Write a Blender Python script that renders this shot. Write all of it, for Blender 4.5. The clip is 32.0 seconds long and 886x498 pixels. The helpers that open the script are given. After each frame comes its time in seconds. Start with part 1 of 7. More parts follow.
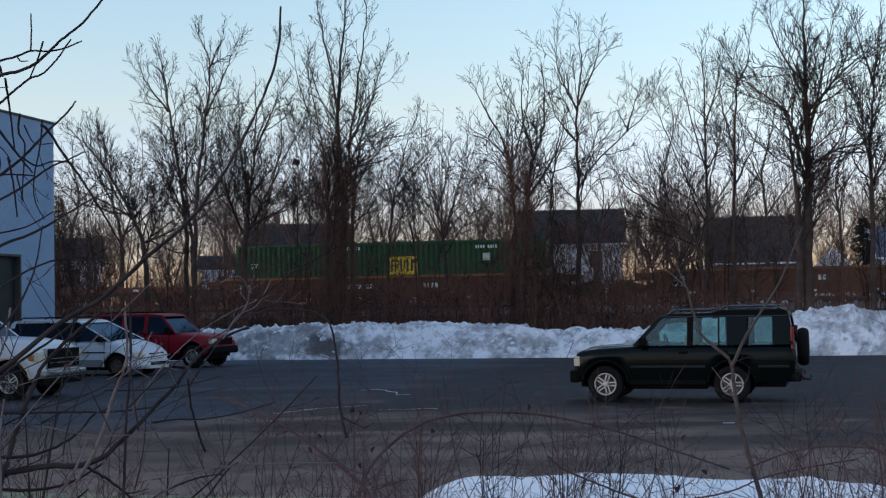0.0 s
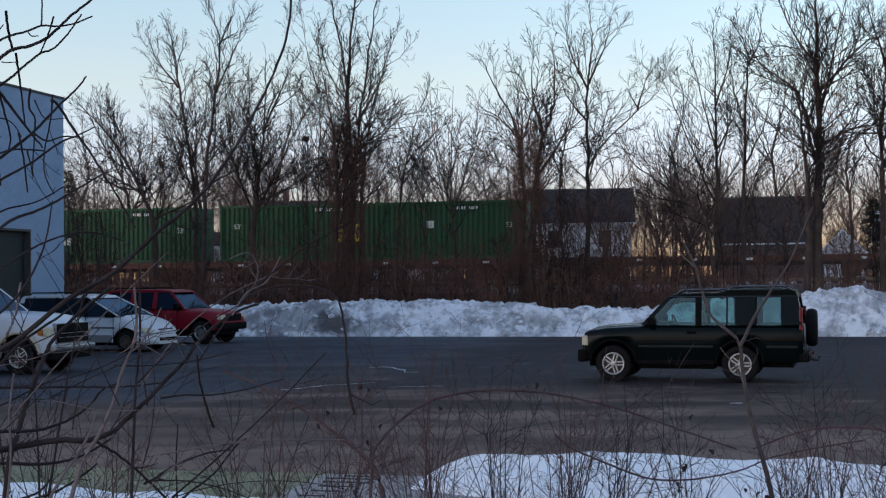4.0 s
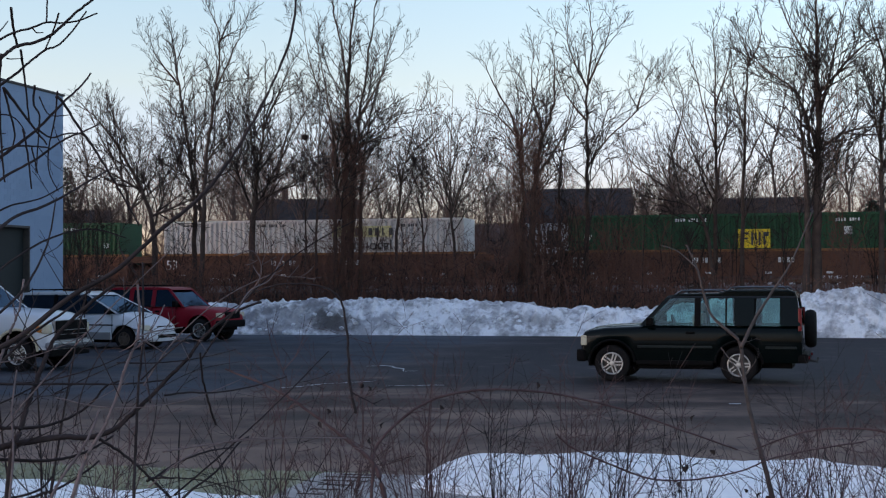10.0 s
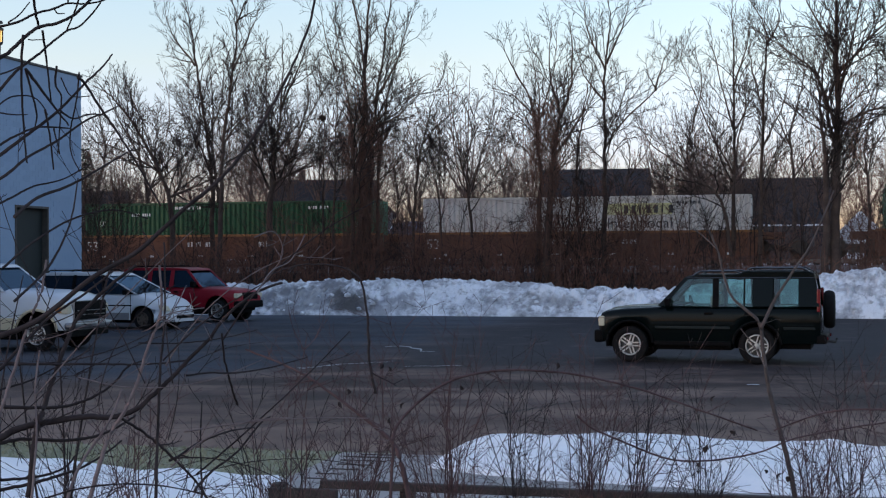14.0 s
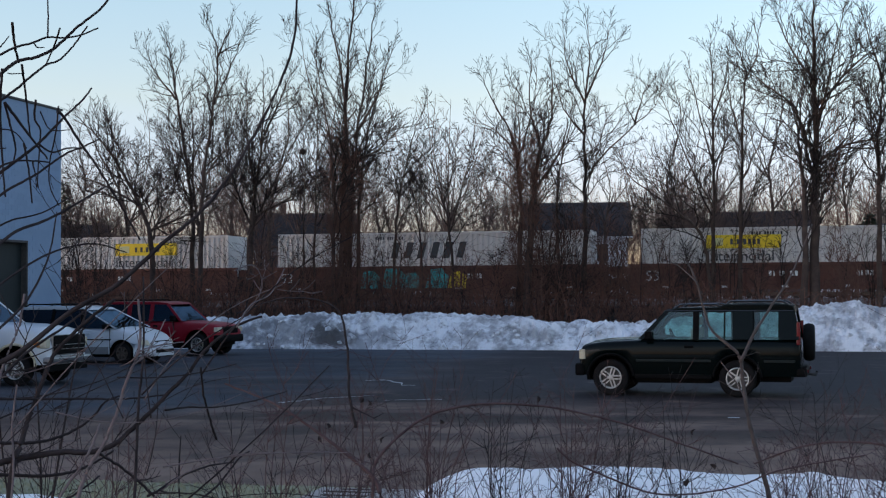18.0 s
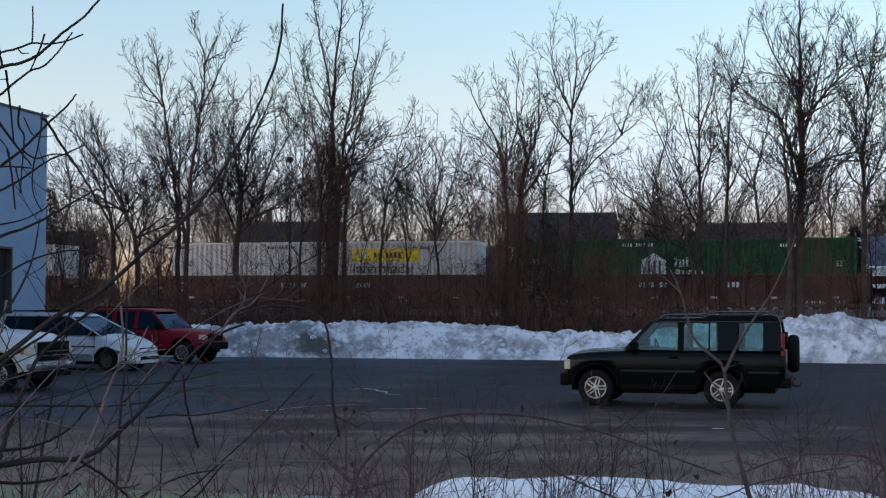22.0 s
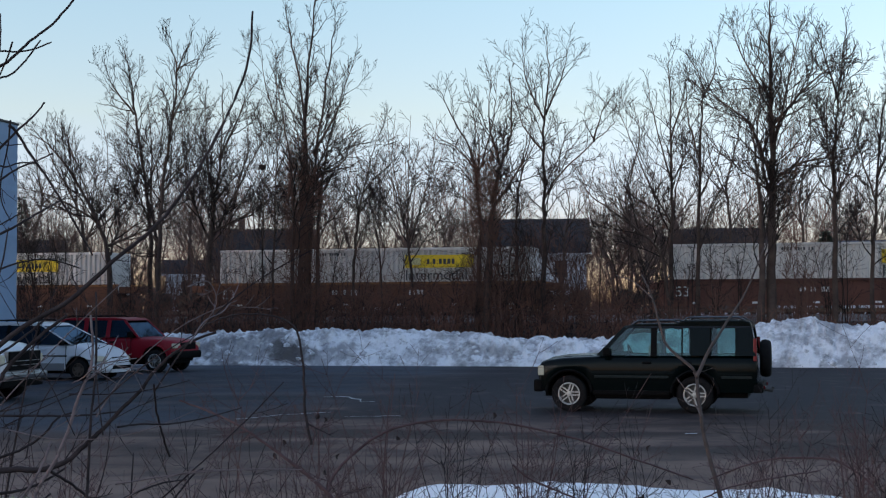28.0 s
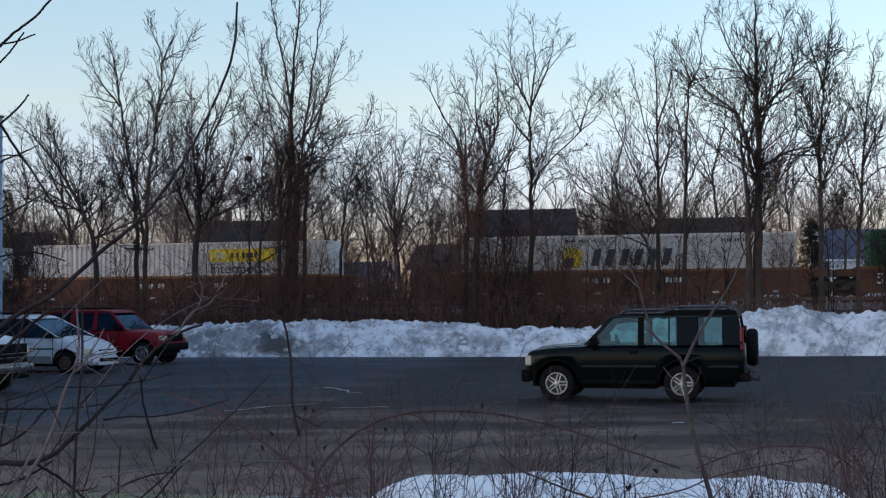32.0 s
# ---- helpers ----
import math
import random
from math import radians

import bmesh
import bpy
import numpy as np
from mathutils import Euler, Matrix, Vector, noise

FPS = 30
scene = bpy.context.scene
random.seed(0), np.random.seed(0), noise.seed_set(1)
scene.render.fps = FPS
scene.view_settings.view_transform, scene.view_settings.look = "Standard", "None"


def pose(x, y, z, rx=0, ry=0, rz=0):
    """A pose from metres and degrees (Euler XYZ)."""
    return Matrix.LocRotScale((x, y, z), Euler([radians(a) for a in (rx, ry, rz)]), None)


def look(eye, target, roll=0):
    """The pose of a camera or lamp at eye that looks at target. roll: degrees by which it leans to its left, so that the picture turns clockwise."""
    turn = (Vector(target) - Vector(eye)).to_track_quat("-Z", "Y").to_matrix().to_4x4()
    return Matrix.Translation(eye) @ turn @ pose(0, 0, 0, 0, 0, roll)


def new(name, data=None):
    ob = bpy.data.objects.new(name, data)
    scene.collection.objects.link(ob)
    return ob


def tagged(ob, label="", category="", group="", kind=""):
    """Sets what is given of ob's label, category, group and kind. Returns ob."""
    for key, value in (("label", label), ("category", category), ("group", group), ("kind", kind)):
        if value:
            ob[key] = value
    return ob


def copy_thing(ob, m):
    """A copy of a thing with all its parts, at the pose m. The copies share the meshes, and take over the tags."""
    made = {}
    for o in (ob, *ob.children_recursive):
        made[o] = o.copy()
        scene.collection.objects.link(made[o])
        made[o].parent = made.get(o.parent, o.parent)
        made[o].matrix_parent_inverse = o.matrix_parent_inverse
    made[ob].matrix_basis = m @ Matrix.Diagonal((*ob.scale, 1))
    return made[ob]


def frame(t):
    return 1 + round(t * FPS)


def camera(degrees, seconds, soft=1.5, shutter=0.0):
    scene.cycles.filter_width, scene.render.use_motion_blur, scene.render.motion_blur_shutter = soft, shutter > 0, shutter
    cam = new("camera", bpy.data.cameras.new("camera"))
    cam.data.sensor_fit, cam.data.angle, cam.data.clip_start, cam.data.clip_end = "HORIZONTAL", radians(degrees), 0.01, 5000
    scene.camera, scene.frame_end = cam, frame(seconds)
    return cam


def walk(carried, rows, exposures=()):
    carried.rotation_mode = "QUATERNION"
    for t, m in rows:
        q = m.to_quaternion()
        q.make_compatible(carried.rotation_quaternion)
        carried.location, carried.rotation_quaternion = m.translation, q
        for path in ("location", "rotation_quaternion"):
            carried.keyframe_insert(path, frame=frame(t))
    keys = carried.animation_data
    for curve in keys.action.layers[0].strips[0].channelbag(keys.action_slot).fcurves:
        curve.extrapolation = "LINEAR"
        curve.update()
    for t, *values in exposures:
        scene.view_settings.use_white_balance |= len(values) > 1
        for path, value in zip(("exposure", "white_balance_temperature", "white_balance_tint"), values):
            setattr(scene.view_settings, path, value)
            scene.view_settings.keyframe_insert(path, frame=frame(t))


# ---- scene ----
cam = camera(36.0, 32.0, 1.2)
EYE = 2.15
# seconds, sideways drift of the eye, then the turn of the camera in degrees
ROWS = [
    (0.0, 0.0166, 92.136, 1.027, -0.101),
    (0.5, 0.0151, 92.130, 1.148, 0.023),
    (1.0, 0.0152, 92.130, 1.168, 0.095),
    (1.5, 0.0181, 92.066, 1.143, 0.119),
    (2.0, 0.0179, 91.866, 0.984, 0.161),
    (2.5, 0.0170, 91.652, 0.807, 0.289),
    (3.0, 0.0162, 91.432, 0.759, 0.284),
    (3.5, 0.0182, 91.397, 0.626, 0.307),
    (5.5, -0.0015, 90.501, 0.280, -0.239),
    (6.0, -0.0006, 90.967, 0.110, -0.758),
    (6.5, -0.0007, 91.545, -0.070, -1.179),
    (7.0, -0.0016, 91.547, -0.080, -1.113),
    (7.5, -0.0026, 91.435, -0.106, -0.761),
    (8.0, -0.0036, 91.542, -0.121, -0.373),
    (8.5, -0.0018, 91.652, -0.051, -0.141),
    (9.0, -0.0000, 91.496, 0.150, 0.004),
    (9.5, 0.0005, 91.251, 0.270, 0.108),
    (10.0, -0.0027, 91.178, 0.258, 0.191),
    (10.5, -0.0044, 91.152, 0.192, 0.290),
    (11.0, -0.0067, 91.004, 0.182, 0.453),
    (11.5, -0.0108, 90.757, 0.253, 0.593),
    (12.0, -0.0107, 90.814, 0.340, 0.553),
    (12.5, -0.0116, 90.735, 0.380, 0.688),
    (13.0, -0.0155, 90.591, 0.345, 0.983),
    (13.5, -0.0164, 90.374, 0.311, 0.942),
    (14.0, -0.0167, 90.368, 0.259, 0.903),
    (14.5, -0.0208, 90.260, 0.129, 0.879),
    (15.0, -0.0192, 90.537, 0.041, 0.717),
    (15.5, -0.0242, 91.324, 0.032, 0.283),
    (17.5, -0.0196, 91.604, 0.313, 0.339),
    (18.0, -0.0134, 91.771, 0.338, 0.098),
    (18.5, -0.0100, 91.745, 0.294, -0.082),
    (19.0, -0.0125, 91.737, 0.228, 0.150),
    (19.5, -0.0119, 91.764, 0.064, 0.060),
    (20.0, -0.0087, 91.706, -0.020, -0.051),
    (20.5, -0.0057, 91.801, 0.055, -0.068),
    (21.0, -0.0053, 92.001, 0.056, -0.136),
    (21.5, -0.0087, 92.153, -0.054, -0.411),
    (22.0, -0.0054, 92.153, -0.045, -0.493),
    (22.5, -0.0069, 92.239, 0.034, -0.581),
    (23.0, -0.0061, 92.216, 0.062, -0.610),
    (23.5, -0.0082, 92.313, 0.015, -0.696),
    (24.0, -0.0047, 92.337, 0.050, -0.813),
    (24.5, -0.0054, 92.261, 0.202, -1.152),
    (25.0, -0.0045, 92.260, 0.222, -1.326),
    (25.5, -0.0049, 92.165, 0.306, -1.372),
    (27.5, 0.0007, 92.363, 0.401, -1.689),
    (28.0, 0.0029, 92.440, 0.289, -1.594),
    (28.5, 0.0040, 92.366, 0.350, -1.481),
    (29.0, 0.0055, 92.363, 0.418, -1.400),
    (29.5, 0.0086, 92.399, 0.557, -1.558),
    (30.0, 0.0053, 92.578, 0.444, -1.760),
    (30.5, 0.0032, 92.801, 0.326, -1.800),
    (31.0, 0.0059, 92.648, 0.451, -2.001),
    (31.5, 0.0057, 92.228, 0.512, -2.088),
    (32.0, 0.0059, 92.046, 0.602, -2.122),
]
# the camera brightens and warms a little while it looks lower
EXPOSURE = [(0.0, 1.99, 6500, 10), (3.0, 2.0, 6550, 11), (6.0, 2.04, 6700, 14), (9.0, 2.07, 6680, 13.5), (12.0, 2.12, 6700, 14), (15.0, 2.15, 6650, 13), (18.0, 2.02, 6550, 11.5), (22.0, 1.99, 6520, 11), (32.0, 1.98, 6500, 10)]
walk(cam, [(t, pose(x, 0, EYE, rx, ry, rz)) for t, x, rx, ry, rz in ROWS], EXPOSURE)

# ---------------------------------------------------------------- light
world = bpy.data.worlds.new("dusk")
scene.world = world
world.use_nodes = True
wn = world.node_tree.nodes
sky = wn.new("ShaderNodeTexSky")
sky.sky_type = "NISHITA"
sky.sun_disc = False
sky.sun_elevation = radians(3.0)
sky.sun_rotation = radians(250.0)
sky.air_density, sky.dust_density, sky.ozone_density = 1.0, 0.3, 2.0
# thin high haze evens the dusk sky out: pinkish low down, fuller overhead
where, height, glow = wn.new("ShaderNodeTexCoord"), wn.new("ShaderNodeSeparateXYZ"), wn.new("ShaderNodeValToRGB")
HAZE = [(0.0, (0.62, 0.72, 2.4)), (0.025, (0.67, 0.72, 1.9)), (0.055, (0.77, 0.79, 1.6)), (0.14, (1.15, 0.97, 1.08)), (0.225, (1.22, 1.08, 1.1)), (0.5, (1.28, 1.0, 0.98)), (0.87, (1.8, 1.38, 1.36)), (1.0, (1.9, 1.46, 1.44))]
stops = glow.color_ramp.elements
stops.remove(stops[1])
stops[0].position, stops[0].color = 0.0, (*HAZE[0][1], 1)
for at_z, colour in HAZE[1:]:
    stops.new(at_z).color = (*colour, 1)
tint = wn.new("ShaderNodeMix")
tint.data_type, tint.blend_type = "RGBA", "MULTIPLY"
tint.inputs["Factor"].default_value = 1.0
wl = world.node_tree.links
wl.new(where.outputs["Generated"], height.inputs[0]), wl.new(height.outputs["Z"], glow.inputs[0])
wl.new(sky.outputs[0], tint.inputs["A"]), wl.new(glow.outputs[0], tint.inputs["B"])
wl.new(tint.outputs["Result"], wn["Background"].inputs[0])
wn["Background"].inputs[1].default_value = 0.15
sun = new("sun", bpy.data.lights.new("sun", "SUN"))
sun.data.energy, sun.data.angle, sun.data.color = 0.1, radians(30), (1.0, 0.88, 0.8)
sun.matrix_world = look((-60, -25, 14), (0, 30, 0))

# ---------------------------------------------------------------- materials


def mat(name, base, other=None, rough=0.8, scale=4.0, fine=40.0, bump=0.2, metal=0.0, spread=0.5, depth=0.02, random_tint=0.0, coat=0.0, spec=0.5, mid=0.68):
    """A surface of two colours mixed by coarse and fine noise, with fine relief."""
    m = bpy.data.materials.new(name)
    m.use_nodes = True
    n, l = m.node_tree.nodes, m.node_tree.links
    p = n["Principled BSDF"]
    p.inputs["Roughness"].default_value, p.inputs["Metallic"].default_value = rough, metal
    p.inputs["Coat Weight"].default_value = coat
    p.inputs["Specular IOR Level"].default_value = spec
    other = other or tuple(c * 0.6 for c in base)
    where = n.new("ShaderNodeTexCoord")
    big, small = n.new("ShaderNodeTexNoise"), n.new("ShaderNodeTexNoise")
    big.inputs["Scale"].default_value, small.inputs["Scale"].default_value = scale, fine
    big.inputs["Detail"].default_value, small.inputs["Detail"].default_value = 6, 4
    l.new(where.outputs["Object"], big.inputs["Vector"]), l.new(where.outputs["Object"], small.inputs["Vector"])
    add = n.new("ShaderNodeMath")
    add.operation = "MULTIPLY_ADD"
    add.inputs[1].default_value = 0.35
    l.new(small.outputs["Fac"], add.inputs[0]), l.new(big.outputs["Fac"], add.inputs[2])
    ramp = n.new("ShaderNodeMapRange")
    ramp.inputs["From Min"].default_value, ramp.inputs["From Max"].default_value = mid - spread / 2, mid + spread / 2
    l.new(add.outputs[0], ramp.inputs["Value"])
    mix = n.new("ShaderNodeMix")
    mix.data_type = "RGBA"
    mix.inputs["A"].default_value, mix.inputs["B"].default_value = (*base, 1), (*other, 1)
    l.new(ramp.outputs[0], mix.inputs["Factor"])
    out = mix.outputs["Result"]
    if random_tint:
        info, hsv, rng = n.new("ShaderNodeObjectInfo"), n.new("ShaderNodeHueSaturation"), n.new("ShaderNodeMapRange")
        rng.inputs["To Min"].default_value, rng.inputs["To Max"].default_value = 1 - random_tint, 1 + random_tint
        l.new(info.outputs["Random"], rng.inputs["Value"]), l.new(rng.outputs[0], hsv.inputs["Value"])
        l.new(out, hsv.inputs["Color"])
        out = hsv.outputs[0]
    l.new(out, p.inputs["Base Color"])
    if bump:
        b = n.new("ShaderNodeBump")
        b.inputs["Strength"].default_value, b.inputs["Distance"].default_value = bump, depth
        l.new(add.outputs[0], b.inputs["Height"]), l.new(b.outputs[0], p.inputs["Normal"])
    return m


def glass(name, tint, rough=0.02, ior=1.5, sheen=1.0, gloss_tint=(1, 1, 1)):
    m = bpy.data.materials.new(name)
    m.use_nodes = True
    n, l = m.node_tree.nodes, m.node_tree.links
    clear, shine, fres, mix = n.new("ShaderNodeBsdfTransparent"), n.new("ShaderNodeBsdfGlossy"), n.new("ShaderNodeFresnel"), n.new("ShaderNodeMixShader")
    clear.inputs[0].default_value = (*tint, 1)
    shine.inputs["Color"].default_value = (*gloss_tint, 1)
    shine.inputs["Roughness"].default_value = rough
    fres.inputs["IOR"].default_value = ior
    gloss = n.new("ShaderNodeMath")
    gloss.operation = "MULTIPLY"
    gloss.inputs[1].default_value = sheen
    l.new(fres.outputs[0], gloss.inputs[0]), l.new(gloss.outputs[0], mix.inputs[0]), l.new(clear.outputs[0], mix.inputs[1]), l.new(shine.outputs[0], mix.inputs[2])
    l.new(mix.outputs[0], n["Material Output"].inputs[0])
    return m


def asphalt_mat():
    """Old asphalt: dark and smooth on the far side, sandy and brownish on the near side, with cracks."""
    m = bpy.data.materials.new("asphalt")
    m.use_nodes = True
    n, l = m.node_tree.nodes, m.node_tree.links
    p = n["Principled BSDF"]
    p.inputs["Roughness"].default_value, p.inputs["Specular IOR Level"].default_value = 0.78, 0.2

    def tex(scale, detail, stretch=(1, 1, 1)):
        c, mp, t = n.new("ShaderNodeTexCoord"), n.new("ShaderNodeMapping"), n.new("ShaderNodeTexNoise")
        mp.inputs["Rotation"].default_value[2] = radians(13.0)
        mp.inputs["Scale"].default_value = stretch
        t.inputs["Scale"].default_value, t.inputs["Detail"].default_value = scale, detail
        l.new(c.outputs["Object"], mp.inputs[0]), l.new(mp.outputs[0], t.inputs["Vector"])
        return t.outputs["Fac"], mp.outputs[0]

    def ramp(src, a, b):
        r = n.new("ShaderNodeMapRange")
        r.interpolation_type = "SMOOTHSTEP"
        r.inputs["From Min"].default_value, r.inputs["From Max"].default_value = a, b
        l.new(src, r.inputs["Value"])
        return r.outputs[0]

    def blend(f, a, b):
        x = n.new("ShaderNodeMix")
        x.data_type = "RGBA"
        l.new(f, x.inputs["Factor"])
        for k, v in (("A", a), ("B", b)):
            if isinstance(v, tuple):
                x.inputs[k].default_value = (*v, 1)
            else:
                l.new(v, x.inputs[k])
        return x.outputs["Result"]

    def calc(op, a, b):
        x = n.new("ShaderNodeMath")
        x.operation = op
        for i, v in enumerate((a, b)):
            if isinstance(v, (int, float)):
                x.inputs[i].default_value = v
            else:
                l.new(v, x.inputs[i])
        return x.outputs[0]

    coarse, turned = tex(0.12, 6, (0.5, 1.6, 1))
    streaks, _ = tex(0.26, 7, (0.55, 1.0, 1))
    grain, flat = tex(45, 3)
    pit, _ = tex(3.0, 5, (1.0, 0.3, 1))
    sep = n.new("ShaderNodeSeparateXYZ")
    l.new(flat, sep.inputs[0])
    along, across = sep.outputs["X"], sep.outputs["Y"]
    edge = calc("ADD", across, calc("MULTIPLY", coarse, 9.0))
    # a newer, darker field of asphalt by the building; the rest is worn brown, greyer along the snow
    border = calc("ADD", calc("MULTIPLY", streaks, 4.0), -2.0)
    right = calc("SUBTRACT", calc("SUBTRACT", -8.2, along), calc("MULTIPLY", calc("MAXIMUM", calc("SUBTRACT", 28.0, across), 0.0), 0.38))
    front = calc("ADD", across, -21.8)
    newer = ramp(calc("ADD", calc("MINIMUM", right, front), border), -1.2, 1.6)
    far = calc("MAXIMUM", newer, calc("MULTIPLY", ramp(edge, 30.5, 36.0), 0.85))
    near = blend(ramp(streaks, 0.35, 0.68), (0.074, 0.048, 0.039), (0.2, 0.133, 0.105))
    smooth = blend(ramp(streaks, 0.3, 0.7), (0.011, 0.0155, 0.024), (0.036, 0.048, 0.068))
    colour = blend(far, near, smooth)
    # long damp and sandy drags across the middle of the lot
    drag, _ = tex(0.5, 8, (0.3, 1.0, 1))
    middle = calc("MULTIPLY", ramp(edge, 18.5, 27.0), calc("SUBTRACT", 1.0, far))
    colour = blend(calc("MULTIPLY", middle, ramp(drag, 0.42, 0.56)), colour, (0.034, 0.021, 0.018))
    # sand washed to the near edge
    colour = blend(calc("MULTIPLY", ramp(edge, 27.0, 19.5), calc("MULTIPLY", ramp(streaks, 0.25, 0.6), 0.75)), colour, (0.225, 0.155, 0.12))
    colour = blend(calc("MULTIPLY", ramp(drag, 0.56, 0.36), 0.2), colour, (0.17, 0.122, 0.105))
    colour = blend(calc("MULTIPLY", ramp(pit, 0.5, 0.75), 0.5), colour, (0.02, 0.019, 0.02))
    colour = blend(calc("MULTIPLY", ramp(grain, 0.55, 0.75), 0.35), colour, (0.13, 0.12, 0.115))
    # patchy wear at the scale of a hand to a metre
    mottle, _ = tex(1.1, 9, (1.0, 0.8, 1))
    colour = blend(calc("MULTIPLY", ramp(mottle, 0.52, 0.7), 0.5), colour, (0.024, 0.02, 0.019))
    colour = blend(calc("MULTIPLY", ramp(mottle, 0.47, 0.3), calc("SUBTRACT", 0.42, calc("MULTIPLY", far, 0.3))), colour, (0.21, 0.15, 0.12))
    # darker asphalt in the middle of the lot, and a paler bluish strip along the snow
    mid_dark = calc("MULTIPLY", calc("SUBTRACT", 1.0, newer), calc("MULTIPLY", ramp(edge, 27.0, 33.0), ramp(mottle, 0.2, 0.48)))
    colour = blend(calc("MULTIPLY", mid_dark, 0.9), colour, (0.018, 0.0165, 0.021))
    pale_strip = calc("MULTIPLY", newer, ramp(calc("ADD", across, calc("MULTIPLY", border, 1.6)), 42.5, 47.5))
    colour = blend(calc("MULTIPLY", pale_strip, 0.5), colour, (0.07, 0.092, 0.122))
    vor = n.new("ShaderNodeTexVoronoi")
    vor.feature = "DISTANCE_TO_EDGE"
    vor.inputs["Scale"].default_value = 0.16
    l.new(turned, vor.inputs["Vector"])
    crack = calc("SUBTRACT", 1.0, ramp(vor.outputs["Distance"], 0.0, 0.006))
    colour = blend(calc("MULTIPLY", crack, 0.6), colour, (0.012, 0.011, 0.011))
    l.new(colour, p.inputs["Base Color"])
    bump = n.new("ShaderNodeBump")
    bump.inputs["Strength"].default_value, bump.inputs["Distance"].default_value = 0.6, 0.012
    l.new(calc("ADD", calc("MULTIPLY", grain, 0.6), pit), bump.inputs["Height"])
    l.new(bump.outputs[0], p.inputs["Normal"])
    return m


def bank_mat():
    """Ploughed snow with road grit: grey smears all over, crevice shade coloured into the hollows, and soot-dark grime
    at two spots on its face.
    """
    m = bpy.data.materials.new("ploughed_snow")
    m.use_nodes = True
    n, l = m.node_tree.nodes, m.node_tree.links
    p = n["Principled BSDF"]
    p.inputs["Roughness"].default_value, p.inputs["Specular IOR Level"].default_value = 0.75, 0.3
    where = n.new("ShaderNodeTexCoord").outputs["Object"]

    def noise(scale, detail):
        t = n.new("ShaderNodeTexNoise")
        t.inputs["Scale"].default_value, t.inputs["Detail"].default_value, t.inputs["Roughness"].default_value = scale, detail, 0.62
        l.new(where, t.inputs["Vector"])
        return t.outputs["Fac"]

    def calc(op, a, b, c=0.0):
        x = n.new("ShaderNodeMath")
        x.operation = op
        for k, v in enumerate((a, b, c)):
            if isinstance(v, float):
                x.inputs[k].default_value = v
            else:
                l.new(v, x.inputs[k])
        return x.outputs[0]

    def ramp(src, a, b, top=1.0):
        x = n.new("ShaderNodeMapRange")
        x.interpolation_type = "SMOOTHSTEP"
        x.inputs["From Min"].default_value, x.inputs["From Max"].default_value, x.inputs["To Max"].default_value = a, b, top
        l.new(src, x.inputs["Value"])
        return x.outputs[0]

    def blend(f, a, b):
        x = n.new("ShaderNodeMix")
        x.data_type = "RGBA"
        l.new(f, x.inputs["Factor"])
        for k, v in (("A", a), ("B", b)):
            if isinstance(v, tuple):
                x.inputs[k].default_value = (*v, 1)
            else:
                l.new(v, x.inputs[k])
        return x.outputs["Result"]

    def spot(u, w, wide, tall):
        at = grid(u, w, 0.62)
        g = n.new("ShaderNodeMapping")
        k = (1 / wide, 1 / wide, 1 / tall)
        g.inputs["Scale"].default_value = k
        g.inputs["Location"].default_value = [-a * b for a, b in zip(at, k)]
        v = n.new("ShaderNodeVectorMath")
        v.operation = "LENGTH"
        l.new(where, g.inputs[0]), l.new(g.outputs[0], v.inputs[0])
        return v.outputs["Value"]

    smear, clod, grit = noise(0.75, 7), noise(3.2, 6), noise(22, 4)
    mix = calc("MULTIPLY_ADD", clod, 0.5, smear)
    colour = blend(ramp(mix, 0.87, 0.64, 0.85), (0.83, 0.86, 0.91), (0.3, 0.31, 0.345))
    # low spots of the relief are coloured darker, standing in for crevice shade
    colour = blend(ramp(clod, 0.42, 0.3, 0.6), colour, (0.17, 0.175, 0.195))
    rough = calc("MULTIPLY_ADD", mix, 2.2, -1.65)
    colour = blend(ramp(calc("ADD", spot(-17.4, 49.4, 2.1, 0.75), rough), 1.2, 0.5, 0.7), colour, (0.2, 0.2, 0.215))
    colour = blend(ramp(calc("ADD", spot(-15.8, 49.3, 0.95, 0.55), rough), 1.3, 0.4, 0.85), colour, (0.085, 0.08, 0.08))
    colour = blend(ramp(calc("ADD", spot(-8.0, 49.3, 1.6, 0.5), rough), 1.1, 0.45, 0.6), colour, (0.2, 0.195, 0.205))
    colour = blend(ramp(grit, 0.6, 0.72, 0.35), colour, (0.14, 0.135, 0.135))
    l.new(colour, p.inputs["Base Color"])
    bump = n.new("ShaderNodeBump")
    bump.inputs["Strength"].default_value, bump.inputs["Distance"].default_value = 1.0, 0.12
    l.new(calc("MULTIPLY_ADD", grit, 0.2, clod), bump.inputs["Height"])
    l.new(bump.outputs[0], p.inputs["Normal"])
    return m


ASPHALT = asphalt_mat()
DIRT = mat("embankment_soil", (0.045, 0.032, 0.026), (0.085, 0.062, 0.05), 0.95, 0.8, 12, 0.8, depth=0.08, spec=0.15)
GRASS = mat("winter_grass", (0.207, 0.217, 0.144), (0.329, 0.336, 0.232), 0.95, 1.2, 60, 1.0, depth=0.05)
SNOW = mat("snow", (0.82, 0.85, 0.89), (0.95, 0.955, 0.96), 0.7, 2.2, 22, 0.9, depth=0.07)
DIRTY_SNOW = mat("dirty_snow", (0.25, 0.26, 0.29), (0.84, 0.87, 0.92), 0.75, 0.5, 7, 1.0, spread=0.22, mid=0.64, depth=0.1)
CONCRETE = mat("concrete", (0.25, 0.243, 0.238), (0.36, 0.35, 0.34), 0.85, 2, 40, 0.4)
